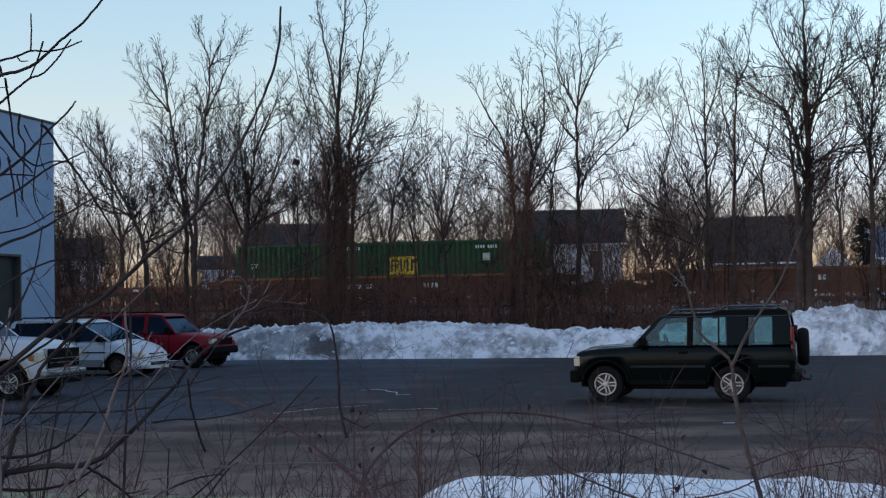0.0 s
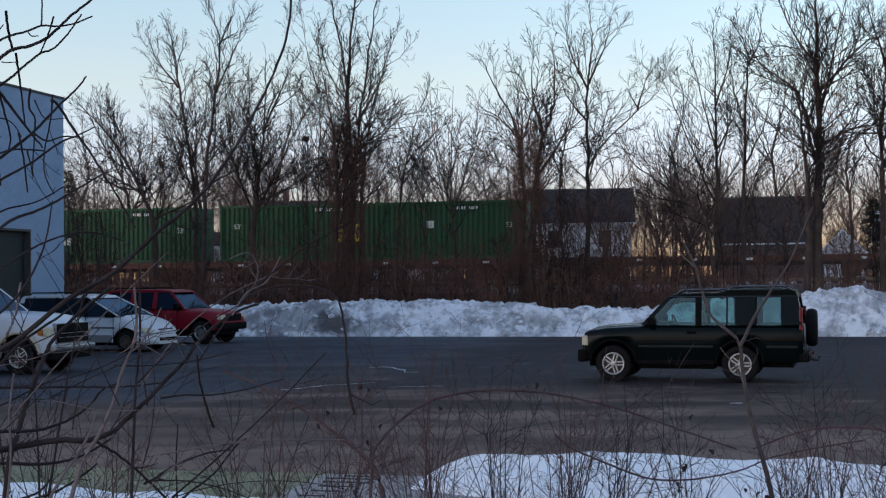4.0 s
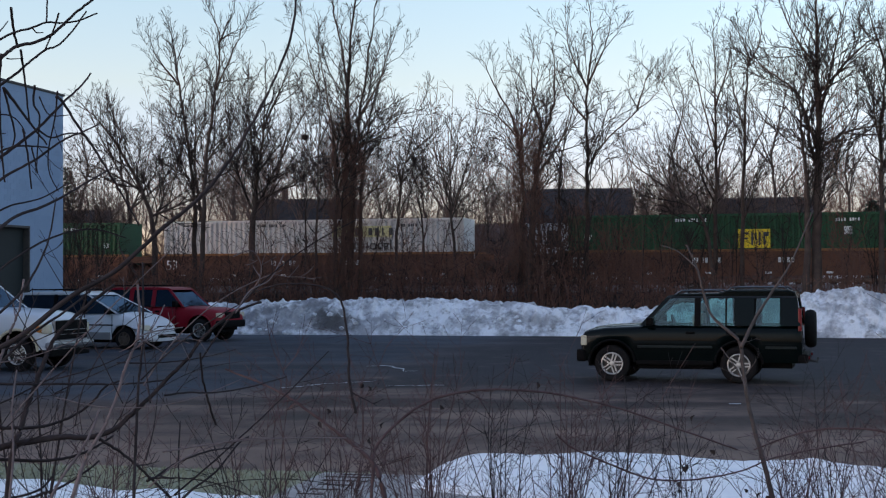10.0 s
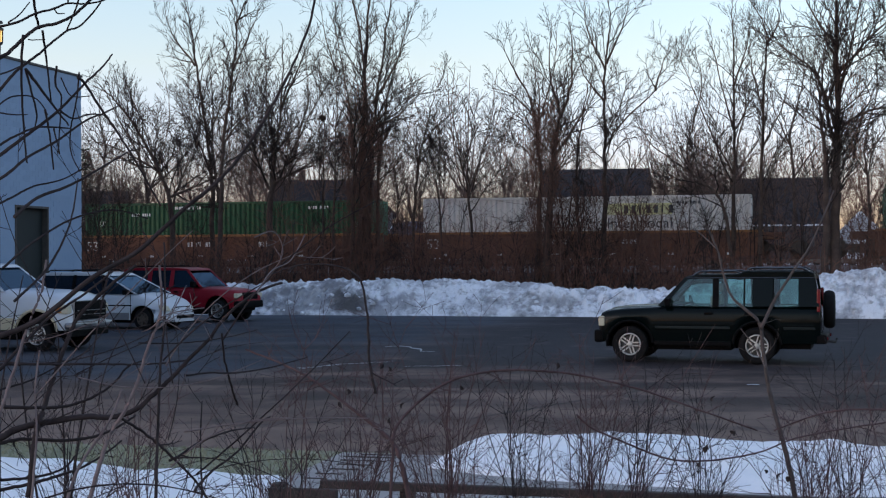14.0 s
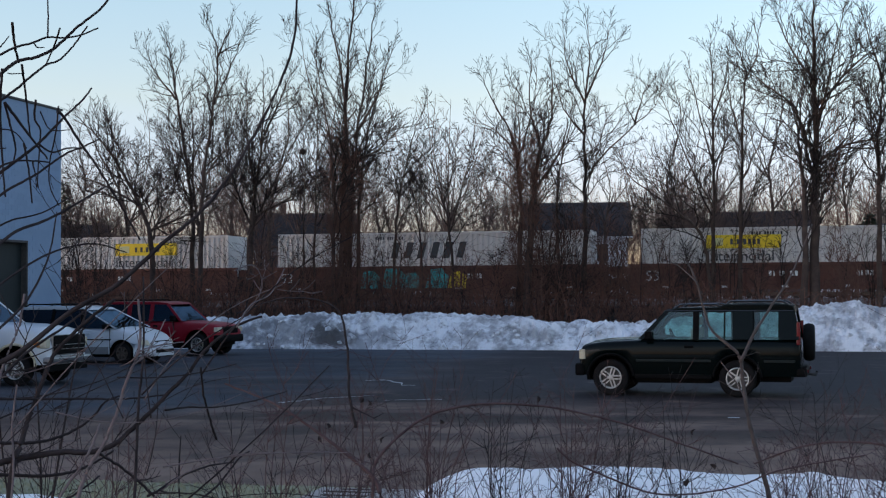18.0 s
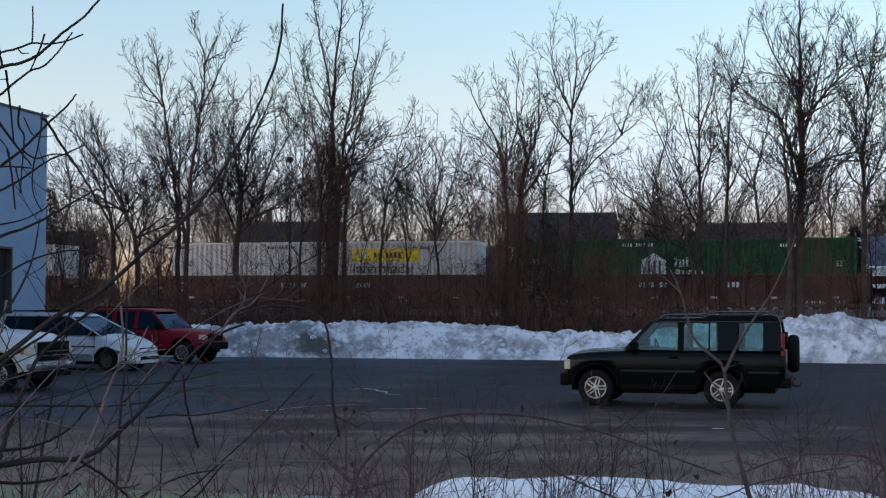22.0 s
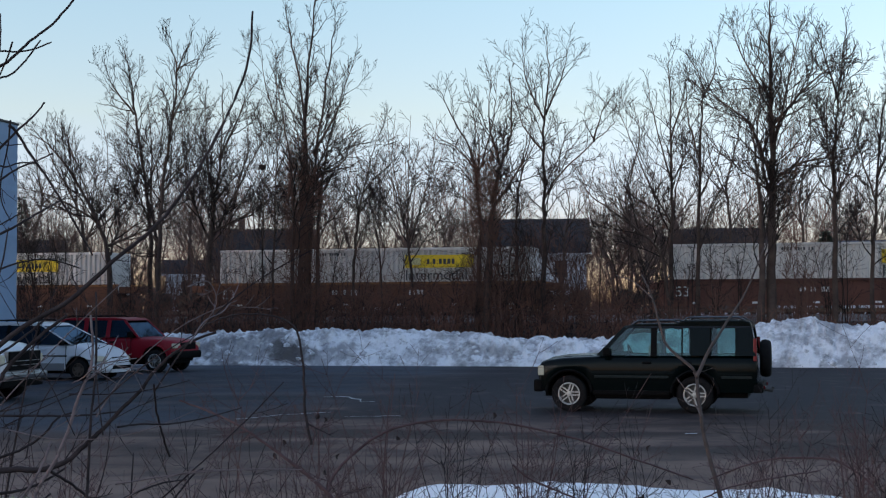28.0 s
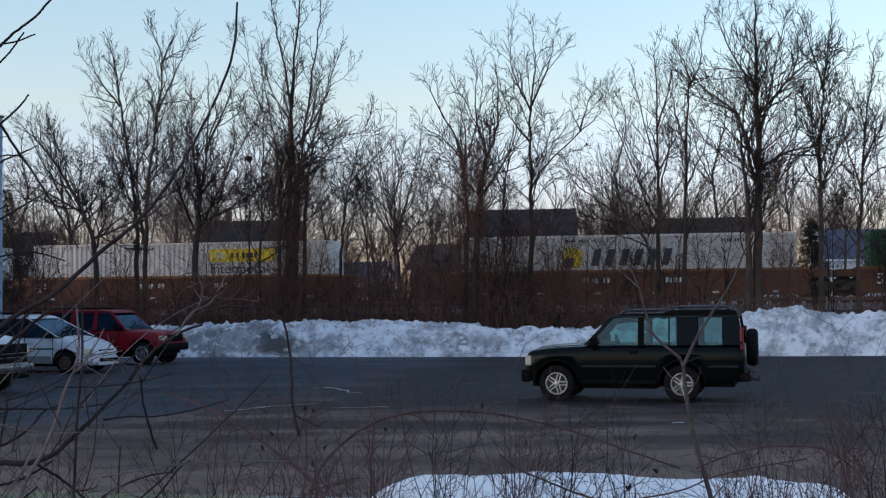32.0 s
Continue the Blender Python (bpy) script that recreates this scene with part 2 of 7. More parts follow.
BLOCK = mat("painted_block", (0.205, 0.315, 0.47), (0.255, 0.365, 0.52), 0.7, 0.6, 25, 0.3, random_tint=0.04)
BARK = mat("bark", (0.022, 0.018, 0.017), (0.05, 0.038, 0.033), 0.95, 3, 30, 0.8, spec=0.1)
RED_BARK = mat("vine_bark", (0.09, 0.05, 0.04), (0.16, 0.09, 0.07), 0.95, 2, 20, 0.8, spec=0.1)
VINE = mat("climbing_vine", (0.085, 0.047, 0.037), (0.15, 0.083, 0.062), 0.95, 2, 20, 0.8, spec=0.1)
TRUNK_BARK = mat("trunk_bark", (0.045, 0.033, 0.029), (0.1, 0.072, 0.06), 0.95, 3, 30, 0.9, spec=0.1)
NEAR_RED = mat("near_red_bark", (0.062, 0.04, 0.043), (0.128, 0.084, 0.087), 0.9, 12, 120, 0.5, depth=0.003, spec=0.15)
NEAR_BARK = mat("near_bark", (0.021, 0.017, 0.019), (0.054, 0.044, 0.047), 0.9, 12, 120, 0.6, depth=0.003, spec=0.15)
SAPLING_BARK = mat("sapling_bark", (0.06, 0.05, 0.049), (0.115, 0.096, 0.092), 0.9, 10, 90, 0.6, depth=0.003, spec=0.15)
PALE_BARK = mat("pale_bark", (0.125, 0.1, 0.106), (0.22, 0.18, 0.185), 0.9, 10, 90, 0.6, depth=0.003, spec=0.15)
FAR_BARK = mat("distant_bark", (0.07, 0.048, 0.041), (0.125, 0.086, 0.072), 0.95, 3, 30, 0.5, spec=0.1)
BRUSH = mat("brush_twigs", (0.115, 0.054, 0.04), (0.21, 0.1, 0.073), 0.95, 1, 10, 0.3, spec=0.1)
RAIL_WOOD = mat("weathered_timber", (0.022, 0.018, 0.017), (0.06, 0.05, 0.046), 0.9, 3, 50, 0.7)
ROOF = mat("dark_shingle", (0.032, 0.03, 0.033), (0.052, 0.049, 0.052), 0.9, 1.5, 25, 0.5, spec=0.15)
# shingle with the bluish sheen of the sky put into its base colour
SKY_TINTED_ROOF = mat("sky_tinted_shingle", (0.085, 0.09, 0.125), (0.12, 0.125, 0.165), 0.85, 1.5, 25, 0.5, spec=0.2)
GREY_SIDING = mat("grey_siding", (0.06, 0.056, 0.058), (0.1, 0.092, 0.092), 0.8, 1, 12, 0.2)
NEEDLES = mat("conifer_needles", (0.024, 0.037, 0.021), (0.04, 0.052, 0.029), 0.8, 2, 20, 0.2)
PALE_SIDING = mat("pale_grey_siding", (0.25, 0.24, 0.25), (0.36, 0.345, 0.35), 0.75, 1, 12, 0.2)
BROWN_SIDING = mat("brown_siding", (0.06, 0.036, 0.03), (0.095, 0.06, 0.052), 0.85, 1, 12, 0.3)
SIDING = mat("white_siding", (0.7, 0.7, 0.72), (0.8, 0.8, 0.8), 0.7, 1, 12, 0.2)
BRICKWORK = mat("chimney_brick", (0.09, 0.06, 0.05), (0.15, 0.1, 0.085), 0.9, 4, 30, 0.5)
GLASS = glass("car_glass", (0.64, 0.8, 0.78), ior=1.55)
# blue of the reflected sky is put into the gloss colour of these two panes
CAR_GLASS = glass("screen_glass", (0.08, 0.12, 0.15), ior=1.7, gloss_tint=(0.4, 0.62, 0.85))
DARK_GLASS = glass("tinted_glass", (0.03, 0.045, 0.06), ior=1.55, gloss_tint=(0.5, 0.65, 0.85))
HOUSE_GLASS = mat("window_dark", (0.03, 0.035, 0.045), None, 0.15, bump=0)
RUBBER = mat("rubber", (0.007, 0.007, 0.008), (0.013, 0.0125, 0.013), 0.85, 8, 60, 0.3, depth=0.004, spec=0.12)
ALLOY = mat("alloy", (0.38, 0.385, 0.39), (0.5, 0.5, 0.5), 0.35, 5, 50, 0.05, metal=0.85)
CHROME = mat("chrome", (0.27, 0.28, 0.3), (0.18, 0.19, 0.21), 0.28, 3, 30, 0.05, metal=1.0)
MOULDING = mat("grey_green_trim", (0.006, 0.011, 0.012), (0.01, 0.016, 0.017), 0.5, 6, 60, 0.05, spec=0.2)
TRIM = mat("black_plastic", (0.003, 0.0032, 0.0036), (0.006, 0.006, 0.0066), 0.6, 6, 60, 0.1, spec=0.05)
GREEN_PAINT = mat("dark_green_paint", (0.0005, 0.0026, 0.0028), (0.0008, 0.0034, 0.0036), 0.25, 2, 30, 0.02, spec=0.06, coat=0.16)
CLADDING = mat("grey_cladding", (0.15, 0.155, 0.165), (0.2, 0.205, 0.215), 0.6, 4, 40, 0.1)
GLOSS_TRIM = mat("gloss_black_trim", (0.006, 0.007, 0.008), (0.01, 0.011, 0.012), 0.15, 6, 60, 0.02, coat=1.0)
RED_PAINT = mat("red_paint", (0.19, 0.004, 0.013), (0.23, 0.006, 0.017), 0.4, 2, 30, 0.02, coat=0.03, spec=0.25)
WHITE_PAINT = mat("white_paint", (0.47, 0.51, 0.57), (0.53, 0.57, 0.62), 0.35, 2, 30, 0.02, coat=0.5)
TAN_PAINT = mat("tan_paint", (0.44, 0.39, 0.27), (0.5, 0.44, 0.32), 0.45, 2, 30, 0.02)
LAMP_CLEAR = mat("lamp_lens", (0.45, 0.42, 0.31), (0.55, 0.52, 0.42), 0.2, 20, 90, 0.1)
LAMP_RED = mat("red_lens", (0.15, 0.004, 0.009), None, 0.2, bump=0)
LAMP_AMBER = mat("amber_lens", (0.55, 0.18, 0.03), None, 0.2, bump=0)
SEAT_CLOTH = mat("seat_cloth", (0.3, 0.28, 0.25), (0.36, 0.34, 0.3), 0.95, 8, 90, 0.2)
STEEL = mat("rail_steel", (0.16, 0.12, 0.1), (0.25, 0.2, 0.17), 0.6, 3, 40, 0.3, metal=0.5)
BALLAST = mat("ballast", (0.13, 0.12, 0.12), (0.26, 0.24, 0.23), 0.95, 6, 25, 1.0, depth=0.08)
GREEN_BOX = mat("green_container_paint", (0.008, 0.06, 0.021), (0.013, 0.08, 0.03), 0.6, 0.7, 8, 0.15, random_tint=0.15)
ORANGE_BOX = mat("orange_container_paint", (0.62, 0.075, 0.02), (0.5, 0.06, 0.02), 0.6, 0.7, 8, 0.15, random_tint=0.1)
WHITE_BOX = mat("white_container_paint", (0.68, 0.65, 0.61), (0.54, 0.51, 0.48), 0.65, 0.6, 8, 0.15, random_tint=0.12)
WELL_RUST = mat("orange_well_paint", (0.15, 0.058, 0.028), (0.09, 0.04, 0.025), 0.8, 0.9, 9, 0.3, random_tint=0.2)
WELL_CHORD = mat("worn_chord_paint", (0.3, 0.135, 0.045), (0.19, 0.085, 0.035), 0.8, 0.9, 9, 0.3, random_tint=0.2)
WELL_BROWN = mat("brown_well_paint", (0.13, 0.05, 0.035), (0.085, 0.04, 0.03), 0.85, 0.9, 9, 0.3, random_tint=0.2)
TRUCK_STEEL = mat("truck_steel", (0.045, 0.036, 0.032), (0.09, 0.065, 0.05), 0.85, 3, 30, 0.3)
DECAL_YELLOW = mat("decal_yellow", (0.85, 0.62, 0.02), (0.75, 0.53, 0.02), 0.6, 2, 20, 0.05)
DECAL_PALE = mat("decal_faded_yellow", (0.66, 0.62, 0.27), (0.58, 0.56, 0.33), 0.6, 2, 20, 0.05)
DECAL_WHITE = mat("decal_white", (0.75, 0.76, 0.74), (0.6, 0.62, 0.6), 0.6, 2, 20, 0.05)
DECAL_DARK = mat("decal_dark", (0.03, 0.035, 0.04), (0.06, 0.065, 0.07), 0.6, 2, 20, 0.05)
GRAFFITI = mat("turquoise_spray", (0.02, 0.30, 0.33), (0.03, 0.42, 0.42), 0.6, 2, 12, 0.05)
ICE = mat("ice", (0.3, 0.31, 0.33), (0.55, 0.57, 0.6), 0.5, 8, 40, 0.3)
TEAL_DOOR = mat("teal_door_paint", (0.005, 0.012, 0.015), (0.008, 0.017, 0.02), 0.6, 1.5, 20, 0.1)
IRON = mat("cast_iron", (0.06, 0.06, 0.062), (0.1, 0.095, 0.09), 0.7, 10, 80, 0.3, metal=0.4)

# ---------------------------------------------------------------- mesh helpers
TURN = radians(13.0)  # the tracks, the lot and the building lie turned by this
CT, ST = math.cos(TURN), math.sin(TURN)


def grid(u, w, z=0.0):
    """A place in the lot's own axes: u along the tracks, w away from the camera."""
    return (u * CT + w * ST, -u * ST + w * CT, z)


GRID = Matrix.Rotation(-TURN, 4, "Z")


class Shape:
    """Collects vertices and faces."""

    def __init__(self):
        self.v, self.f = [], []

    def box(self, x0, x1, y0, y1, z0, z1, m=None):
        k = len(self.v)
        c = [(x, y, z) for x in (x0, x1) for y in (y0, y1) for z in (z0, z1)]
        self.v += [tuple(m @ Vector(p)) for p in c] if m else c
        self.f += [tuple(k + i for i in q) for q in ((0, 1, 3, 2), (4, 6, 7, 5), (0, 4, 5, 1), (2, 3, 7, 6), (0, 2, 6, 4), (1, 5, 7, 3))]
        return self

    def tube(self, pts, radii, sides=6, cap=True):
        """A tapered tube along pts."""
        k, n = len(self.v), len(pts)
        for i, p in enumerate(pts):
            a, b = pts[max(i - 1, 0)], pts[min(i + 1, n - 1)]
            dx, dy, dz = b[0] - a[0], b[1] - a[1], b[2] - a[2]
            s = math.sqrt(dx * dx + dy * dy + dz * dz) or 1.0
            dx, dy, dz = dx / s, dy / s, dz / s
            if abs(dz) < 0.9:
                q = math.hypot(dx, dy)
                ux, uy, uz = -dy / q, dx / q, 0.0
            else:
                q = math.hypot(dx, dz)
                ux, uy, uz = dz / q, 0.0, -dx / q
            wx, wy, wz = dy * uz - dz * uy, dz * ux - dx * uz, dx * uy - dy * ux
            r = radii[i]
            for j in range(sides):
                c, d = COS[sides][j], SIN[sides][j]
                self.v.append((p[0] + r * (c * ux + d * wx), p[1] + r * (c * uy + d * wy), p[2] + r * (c * uz + d * wz)))
        for i in range(n - 1):
            for j in range(sides):
                e = (j + 1) % sides
                self.f.append((k + i * sides + j, k + i * sides + e, k + (i + 1) * sides + e, k + (i + 1) * sides + j))
        if cap:
            self.f.append(tuple(k + j for j in reversed(range(sides))))
            self.f.append(tuple(k + (n - 1) * sides + j for j in range(sides)))
        return self

    def lathe(self, profile, steps=24, axis="y"):
        """profile: (radius, along) pairs turned about the axis."""
        k, n = len(self.v), len(profile)
        for i in range(steps):
            a = 2 * math.pi * i / steps
            for r, h in profile:
                p = (r * math.cos(a), h, r * math.sin(a))
                self.v.append(p if axis == "y" else (p[0], p[2], h))
        for i in range(steps):
            e = (i + 1) % steps
            for j in range(n - 1):
                self.f.append((k + i * n + j, k + i * n + j + 1, k + e * n + j + 1, k + e * n + j))
        return self

    def moved(self, m, start=0):
        self.v[start:] = [tuple(m @ Vector(p)) for p in self.v[start:]]
        return self


COS = {n: [math.cos(2 * math.pi * j / n) for j in range(n)] for n in (3, 4, 5, 6, 8, 10, 12)}
SIN = {n: [math.sin(2 * math.pi * j / n) for j in range(n)] for n in (3, 4, 5, 6, 8, 10, 12)}


def mesh_of(name, shape, material, smooth=False):
    me = bpy.data.meshes.new(name)
    if isinstance(shape, Shape):
        me.from_pydata(shape.v, [], shape.f)
    else:
        shape.to_mesh(me)
        shape.free()
    me.materials.append(material)
    if smooth:
        me.shade_smooth()
    me.update()
    return me


def part(name, shape, material, parent=None, label="", smooth=False, at=None):
    """Links a shape as one mesh object, under a thing or part if given."""
    ob = new(name, mesh_of(name, shape, material, smooth))
    if parent:
        ob.parent = parent
    if at is not None:
        ob.matrix_basis = at
    return tagged(ob, label)


def thing(name, m, label, category, group="", kind=""):
    ob = new(name)
    ob.matrix_basis = m
    return tagged(ob, label, category, group, kind)


def prism(poly, y0, y1, bevel=0.0, segments=2):
    """A plate with the side outline poly (x, z), from y0 to y1, its rims rounded."""
    bm = bmesh.new()
    a = [bm.verts.new((x, y0, z)) for x, z in poly]
    b = [bm.verts.new((x, y1, z)) for x, z in poly]
    n = len(poly)
    fa, fb = bm.faces.new(a), bm.faces.new(list(reversed(b)))
    for i in range(n):
        bm.faces.new((a[i], b[i], b[(i + 1) % n], a[(i + 1) % n]))
    bmesh.ops.recalc_face_normals(bm, faces=bm.faces)
    if bevel:
        rim = [e for e in bm.edges if fa in e.link_faces or fb in e.link_faces]
        bmesh.ops.bevel(bm, geom=rim, offset=bevel, segments=segments, profile=0.6, affect="EDGES", clamp_overlap=True)
    return bm


def block(x0, x1, y0, y1, z0, z1, bevel=0.02, segments=2):
    bm = bmesh.new()
    bmesh.ops.create_cube(bm, size=1, matrix=Matrix.Translation(((x0 + x1) / 2, (y0 + y1) / 2, (z0 + z1) / 2)) @ Matrix.Diagonal((x1 - x0, y1 - y0, z1 - z0, 1)))
    if bevel:
        bmesh.ops.bevel(bm, geom=list(bm.edges), offset=bevel, segments=segments, profile=0.6, affect="EDGES", clamp_overlap=True)
    return bm


def slab(corners, thick):
    """A flat pane through four corners, thickened along its normal."""
    a = [Vector(c) for c in corners]
    n = (a[1] - a[0]).cross(a[3] - a[0]).normalized() * thick / 2
    s = Shape()
    s.v = [tuple(p - n) for p in a] + [tuple(p + n) for p in a]
    s.f = [(3, 2, 1, 0), (4, 5, 6, 7), (0, 1, 5, 4), (1, 2, 6, 5), (2, 3, 7, 6), (3, 0, 4, 7)]
    return s


def lettering(text, size, material, parent, m, label="", name="lettering"):
    cu = bpy.data.curves.new("writing", "FONT")
    cu.body, cu.size, cu.extrude = text, size, 0.002
    tmp = bpy.data.objects.new("writing", cu)
    scene.collection.objects.link(tmp)
    me = bpy.data.meshes.new_from_object(tmp)
    bpy.data.objects.remove(tmp)
    me.materials.append(material)
    ob = new(name, me)
    ob.parent, ob.matrix_basis = parent, m
    return tagged(ob, label)


def bumps(x, y, z, scale=1.0, octaves=3):
    return noise.fractal(Vector((x * scale, y * scale, z * scale)), 1.0, 2.0, octaves)


def sheet(us, ws, height, place=grid):
    """A grid of quads over the lot's axes."""
    s = Shape()
    for u in us:
        for w in ws:
            s.v.append(place(u, w, height(u, w)))
    n = len(ws)
    for i in range(len(us) - 1):
        for j in range(n - 1):
            s.f.append((i * n + j, (i + 1) * n + j, (i + 1) * n + j + 1, i * n + j + 1))
    return s


def span(a, b, n):
    return [a + (b - a) * i / n for i in range(n + 1)]


def smoothstep(a, b, x):
    t = min(max((x - a) / (b - a), 0), 1)
    return t * t * (3 - 2 * t)


# ---------------------------------------------------------------- ground
TRACK_W = 67.9  # the tracks' distance in the lot's axes
RAIL_TOP = 2.0


def land(u, w):
    """Height of the ground: a bank under the camera, the flat lot, the railway embankment."""
    bank = 0.62 * (1 - smoothstep(2.0, 11.0, w))
    rise = 1.45 * smoothstep(51.5, 63.5, w)
    rough = 0.12 * bumps(u, w, 0.0, 0.35) * smoothstep(50, 54, w) * (1 - smoothstep(62, 64, w))
    far = 0.25 * smoothstep(73, 90, w)
    return -0.03 + bank + rise + rough + far


us = [-1500, -700, -350, -180, -90] + span(-60, 60, 80) + [90, 180, 350, 700, 1500]
ws = [-400, -100, -30] + span(-10, 20, 30) + span(22, 48, 13) + span(49, 76, 54) + [80, 90, 110, 150, 250, 500, 1200, 2500]
ground = part("ground", sheet(us, ws, land), DIRT, smooth=True)
tagged(ground, "brown winter soil of the bank and railway embankment", "ground", kind="structure")
lot = part("pavement", sheet(span(-60, 60, 60), [14.4] + span(16, 50.6, 20), lambda u, w: 0.006 * bumps(u, w, 3, 0.4)), ASPHALT, smooth=True)
tagged(lot, "dark worn asphalt of the parking lot", "parking lot", kind="structure")
yard = part("snow_field", sheet([-400, -150] + span(-80, 80, 40) + [150, 400], [71.8, 73, 75, 78, 82, 88, 95, 110, 140], lambda u, w: land(u, w) + 0.07 + 0.08 * bumps(u, w, 5, 0.3)), SNOW, smooth=True)
tagged(yard, "thin snow cover on the yards beyond the tracks", "snow", kind="structure")
verge = part("grass_verge", sheet(span(-40, -4.0, 36), span(11.0, 14.45, 8), lambda u, w: land(u, w) + 0.025 + 0.01 * bumps(u, w, 1, 1.3)), GRASS, smooth=True)
tagged(verge, "dull green winter grass strip beside the lot", "grass", kind="structure")


def blades(count, u0, u1, w0, w1, tall, seed):
    rnd = random.Random(seed)
    s = Shape()
    for _ in range(count):
        u, w = rnd.uniform(u0, u1), rnd.uniform(w0, w1)
        x, y, z = grid(u, w, land(u, w) + 0.025)
        h, a = tall * rnd.uniform(0.5, 1.2), rnd.uniform(0, 6.28)
        dx, dy = 0.012 * math.cos(a), 0.012 * math.sin(a)
        lx, ly = h * 0.5 * rnd.uniform(-1, 1), h * 0.5 * rnd.uniform(-1, 1)
        k = len(s.v)
        s.v += [(x - dx, y - dy, z), (x + dx, y + dy, z), (x + lx, y + ly, z + h)]
        s.f.append((k, k + 1, k + 2))
    return s


tufts = part("grass", blades(9000, -14, -4.2, 12.0, 14.4, 0.04, 3), GRASS)
tagged(tufts, "short matted winter grass on the verge", "grass", kind="stuff")


def lerp_table(table, u):
    for (a, p), (b, q) in zip(table, table[1:]):
        if u <= b:
            k = min(max((u - a) / (b - a), 0), 1)
            return p + (q - p) * k
    return table[-1][1]


# the ploughed snow bank along the far side of the lot: u from the line's middle, crest height
CREST = [(-40, 0.9), (-14, 1.15), (-8.7, 1.22), (-7.0, 1.3), (-3.1, 1.42), (0, 1.32), (2.6, 1.25), (4.7, 1.02), (6.4, 1.03), (7.9, 1.08), (10, 1.35), (12.9, 1.56), (14.5, 1.7), (16.2, 1.56), (22, 1.35), (45, 1.2)]
BANK_W, BANK_U = 50.7, -11.7


def bank_height(u, w):
    crest = lerp_table(CREST, u - BANK_U) * 0.93
    k = (w - BANK_W) / (2.0 if w < BANK_W else 3.2)
    lump = 0.45 * bumps(u, w, 0, 0.8, 3) + 0.75 * abs(bumps(u, w, 7, 1.7, 2)) + 0.55 * abs(bumps(u, w, 3, 4.0, 2)) - 0.28
    prof = max(0.0, 1 - abs(k) ** 1.7)
    return land(u, w) - 0.03 + prof * crest * (1 + 0.14 * lump) + (0.12 + 0.2 * smoothstep(0.2, 0.8, BANK_W - w)) * lump * min(1, prof * 4) + (0.04 if prof > 0 else -0.1)


BANK_SNOW = bank_mat()
snow_bank = part("snow_bank", sheet(span(-34, 24, 700), span(48.5, 54.0, 60), bank_height), BANK_SNOW, smooth=False)
tagged(snow_bank, "long ploughed snow bank with dirty grey crust", "snow bank", kind="structure")


def chunks(count, seed):
    """Broken lumps of frozen snow lying on and before the bank."""
    rnd = random.Random(seed)
    for _ in range(count):
        u, w = rnd.uniform(-34, 18), rnd.choice((rnd.gauss(50.2, 0.6), rnd.uniform(48.6, 49.6)))
        r = rnd.uniform(0.04, 0.13) * (1.5 if w < 49.6 and rnd.random() < 0.3 else 1)
        bm = bmesh.new()
        bmesh.ops.create_icosphere(bm, subdivisions=1, radius=r)
        for v in bm.verts:
            v.co *= rnd.uniform(0.7, 1.2)
            v.co.z *= 0.75
        ob = part("snow_chunk", bm, DIRTY_SNOW, at=Matrix.Translation(grid(u, w, bank_height(u, w) + r * 0.1)) @ Matrix.Rotation(rnd.uniform(0, 6), 4, "Z"))
        tagged(ob, "broken lump of frozen dirty snow on the bank", "snow lump", "lumps on the snow bank")


chunks(270, 5)

# snow left on the island and the verge in front of the lot
ISLAND_FAR = [(-3.5, 13.6), (-3.45, 14.1), (-3.3, 14.75), (-3.0, 15.2), (-2.4, 15.6), (-1.15, 15.85), (0.1, 15.6), (1.0, 15.1), (1.3, 14.6), (1.5, 13.5)]
VERGE_FAR = [(-30, 14.0), (-8.15, 13.2), (-7.7, 13.1), (-7.35, 13.05), (-7.3, 13.2), (-6.9, 13.0), (-6.55, 12.95), (-6.28, 12.7), (-6.1, 12.66), (-6.02, 12.85), (-5.85, 12.95), (-5.65, 12.9), (-5.4, 12.75), (-5.02, 12.6), (-4.92, 12.7), (-4.85, 12.75), (-4.76, 12.8), (-4.55, 12.4), (-4.3, 11.8), (-4.15, 11.2)]
VERGE_NEAR = [(-30, 4.0), (0, 4.0)]
ISLAND_NEAR = [(-3.5, 13.3), (-3.15, 13.05), (-2.6, 12.8), (-2.2, 12.66), (-1.4, 12.6), (-0.9, 12.55), (-0.4, 12.36), (0.33, 12.3), (1.5, 12.6)]


def snow_patch(name, table, near, u0, u1, label, thick):
    rows = []
    for u in span(u0, u1, 90):
        far = lerp_table(table, u) + 0.05 * bumps(u, 0, 9, 2.5)
        w0 = lerp_table(near, u) + 0.08 * bumps(u, 3, 9, 2.0)
        rows.append([(u, w0 + (far - w0) * j / 24, j / 24) for j in range(25)])
    s = Shape()
    n = 25
    for i, row in enumerate(rows):
        side = min(1, min(i, 90 - i) / 5)
        for u, w, k in row:
            lift = thick * min(1, (1 - k) * 9) ** 0.5 * min(1, k * 2.2) ** 0.7 * side ** 0.5
            s.v.append(grid(u, w, land(u, w) + 0.06 + lift * (1 + 0.5 * bumps(u, w, 2, 1.2)) + (0 if 0 < k < 1 else -0.09)))
    for i in range(90):
        for j in range(n - 1):
            s.f.append((i * n + j, (i + 1) * n + j, (i + 1) * n + j + 1, i * n + j + 1))
    ob = part(name, s, SNOW, smooth=True)
    return tagged(ob, label, "snow", kind="structure")


snow_patch("snow_patch", ISLAND_FAR, ISLAND_NEAR, -3.5, 1.5, "rounded patch of clean snow on the lot island", 0.14)
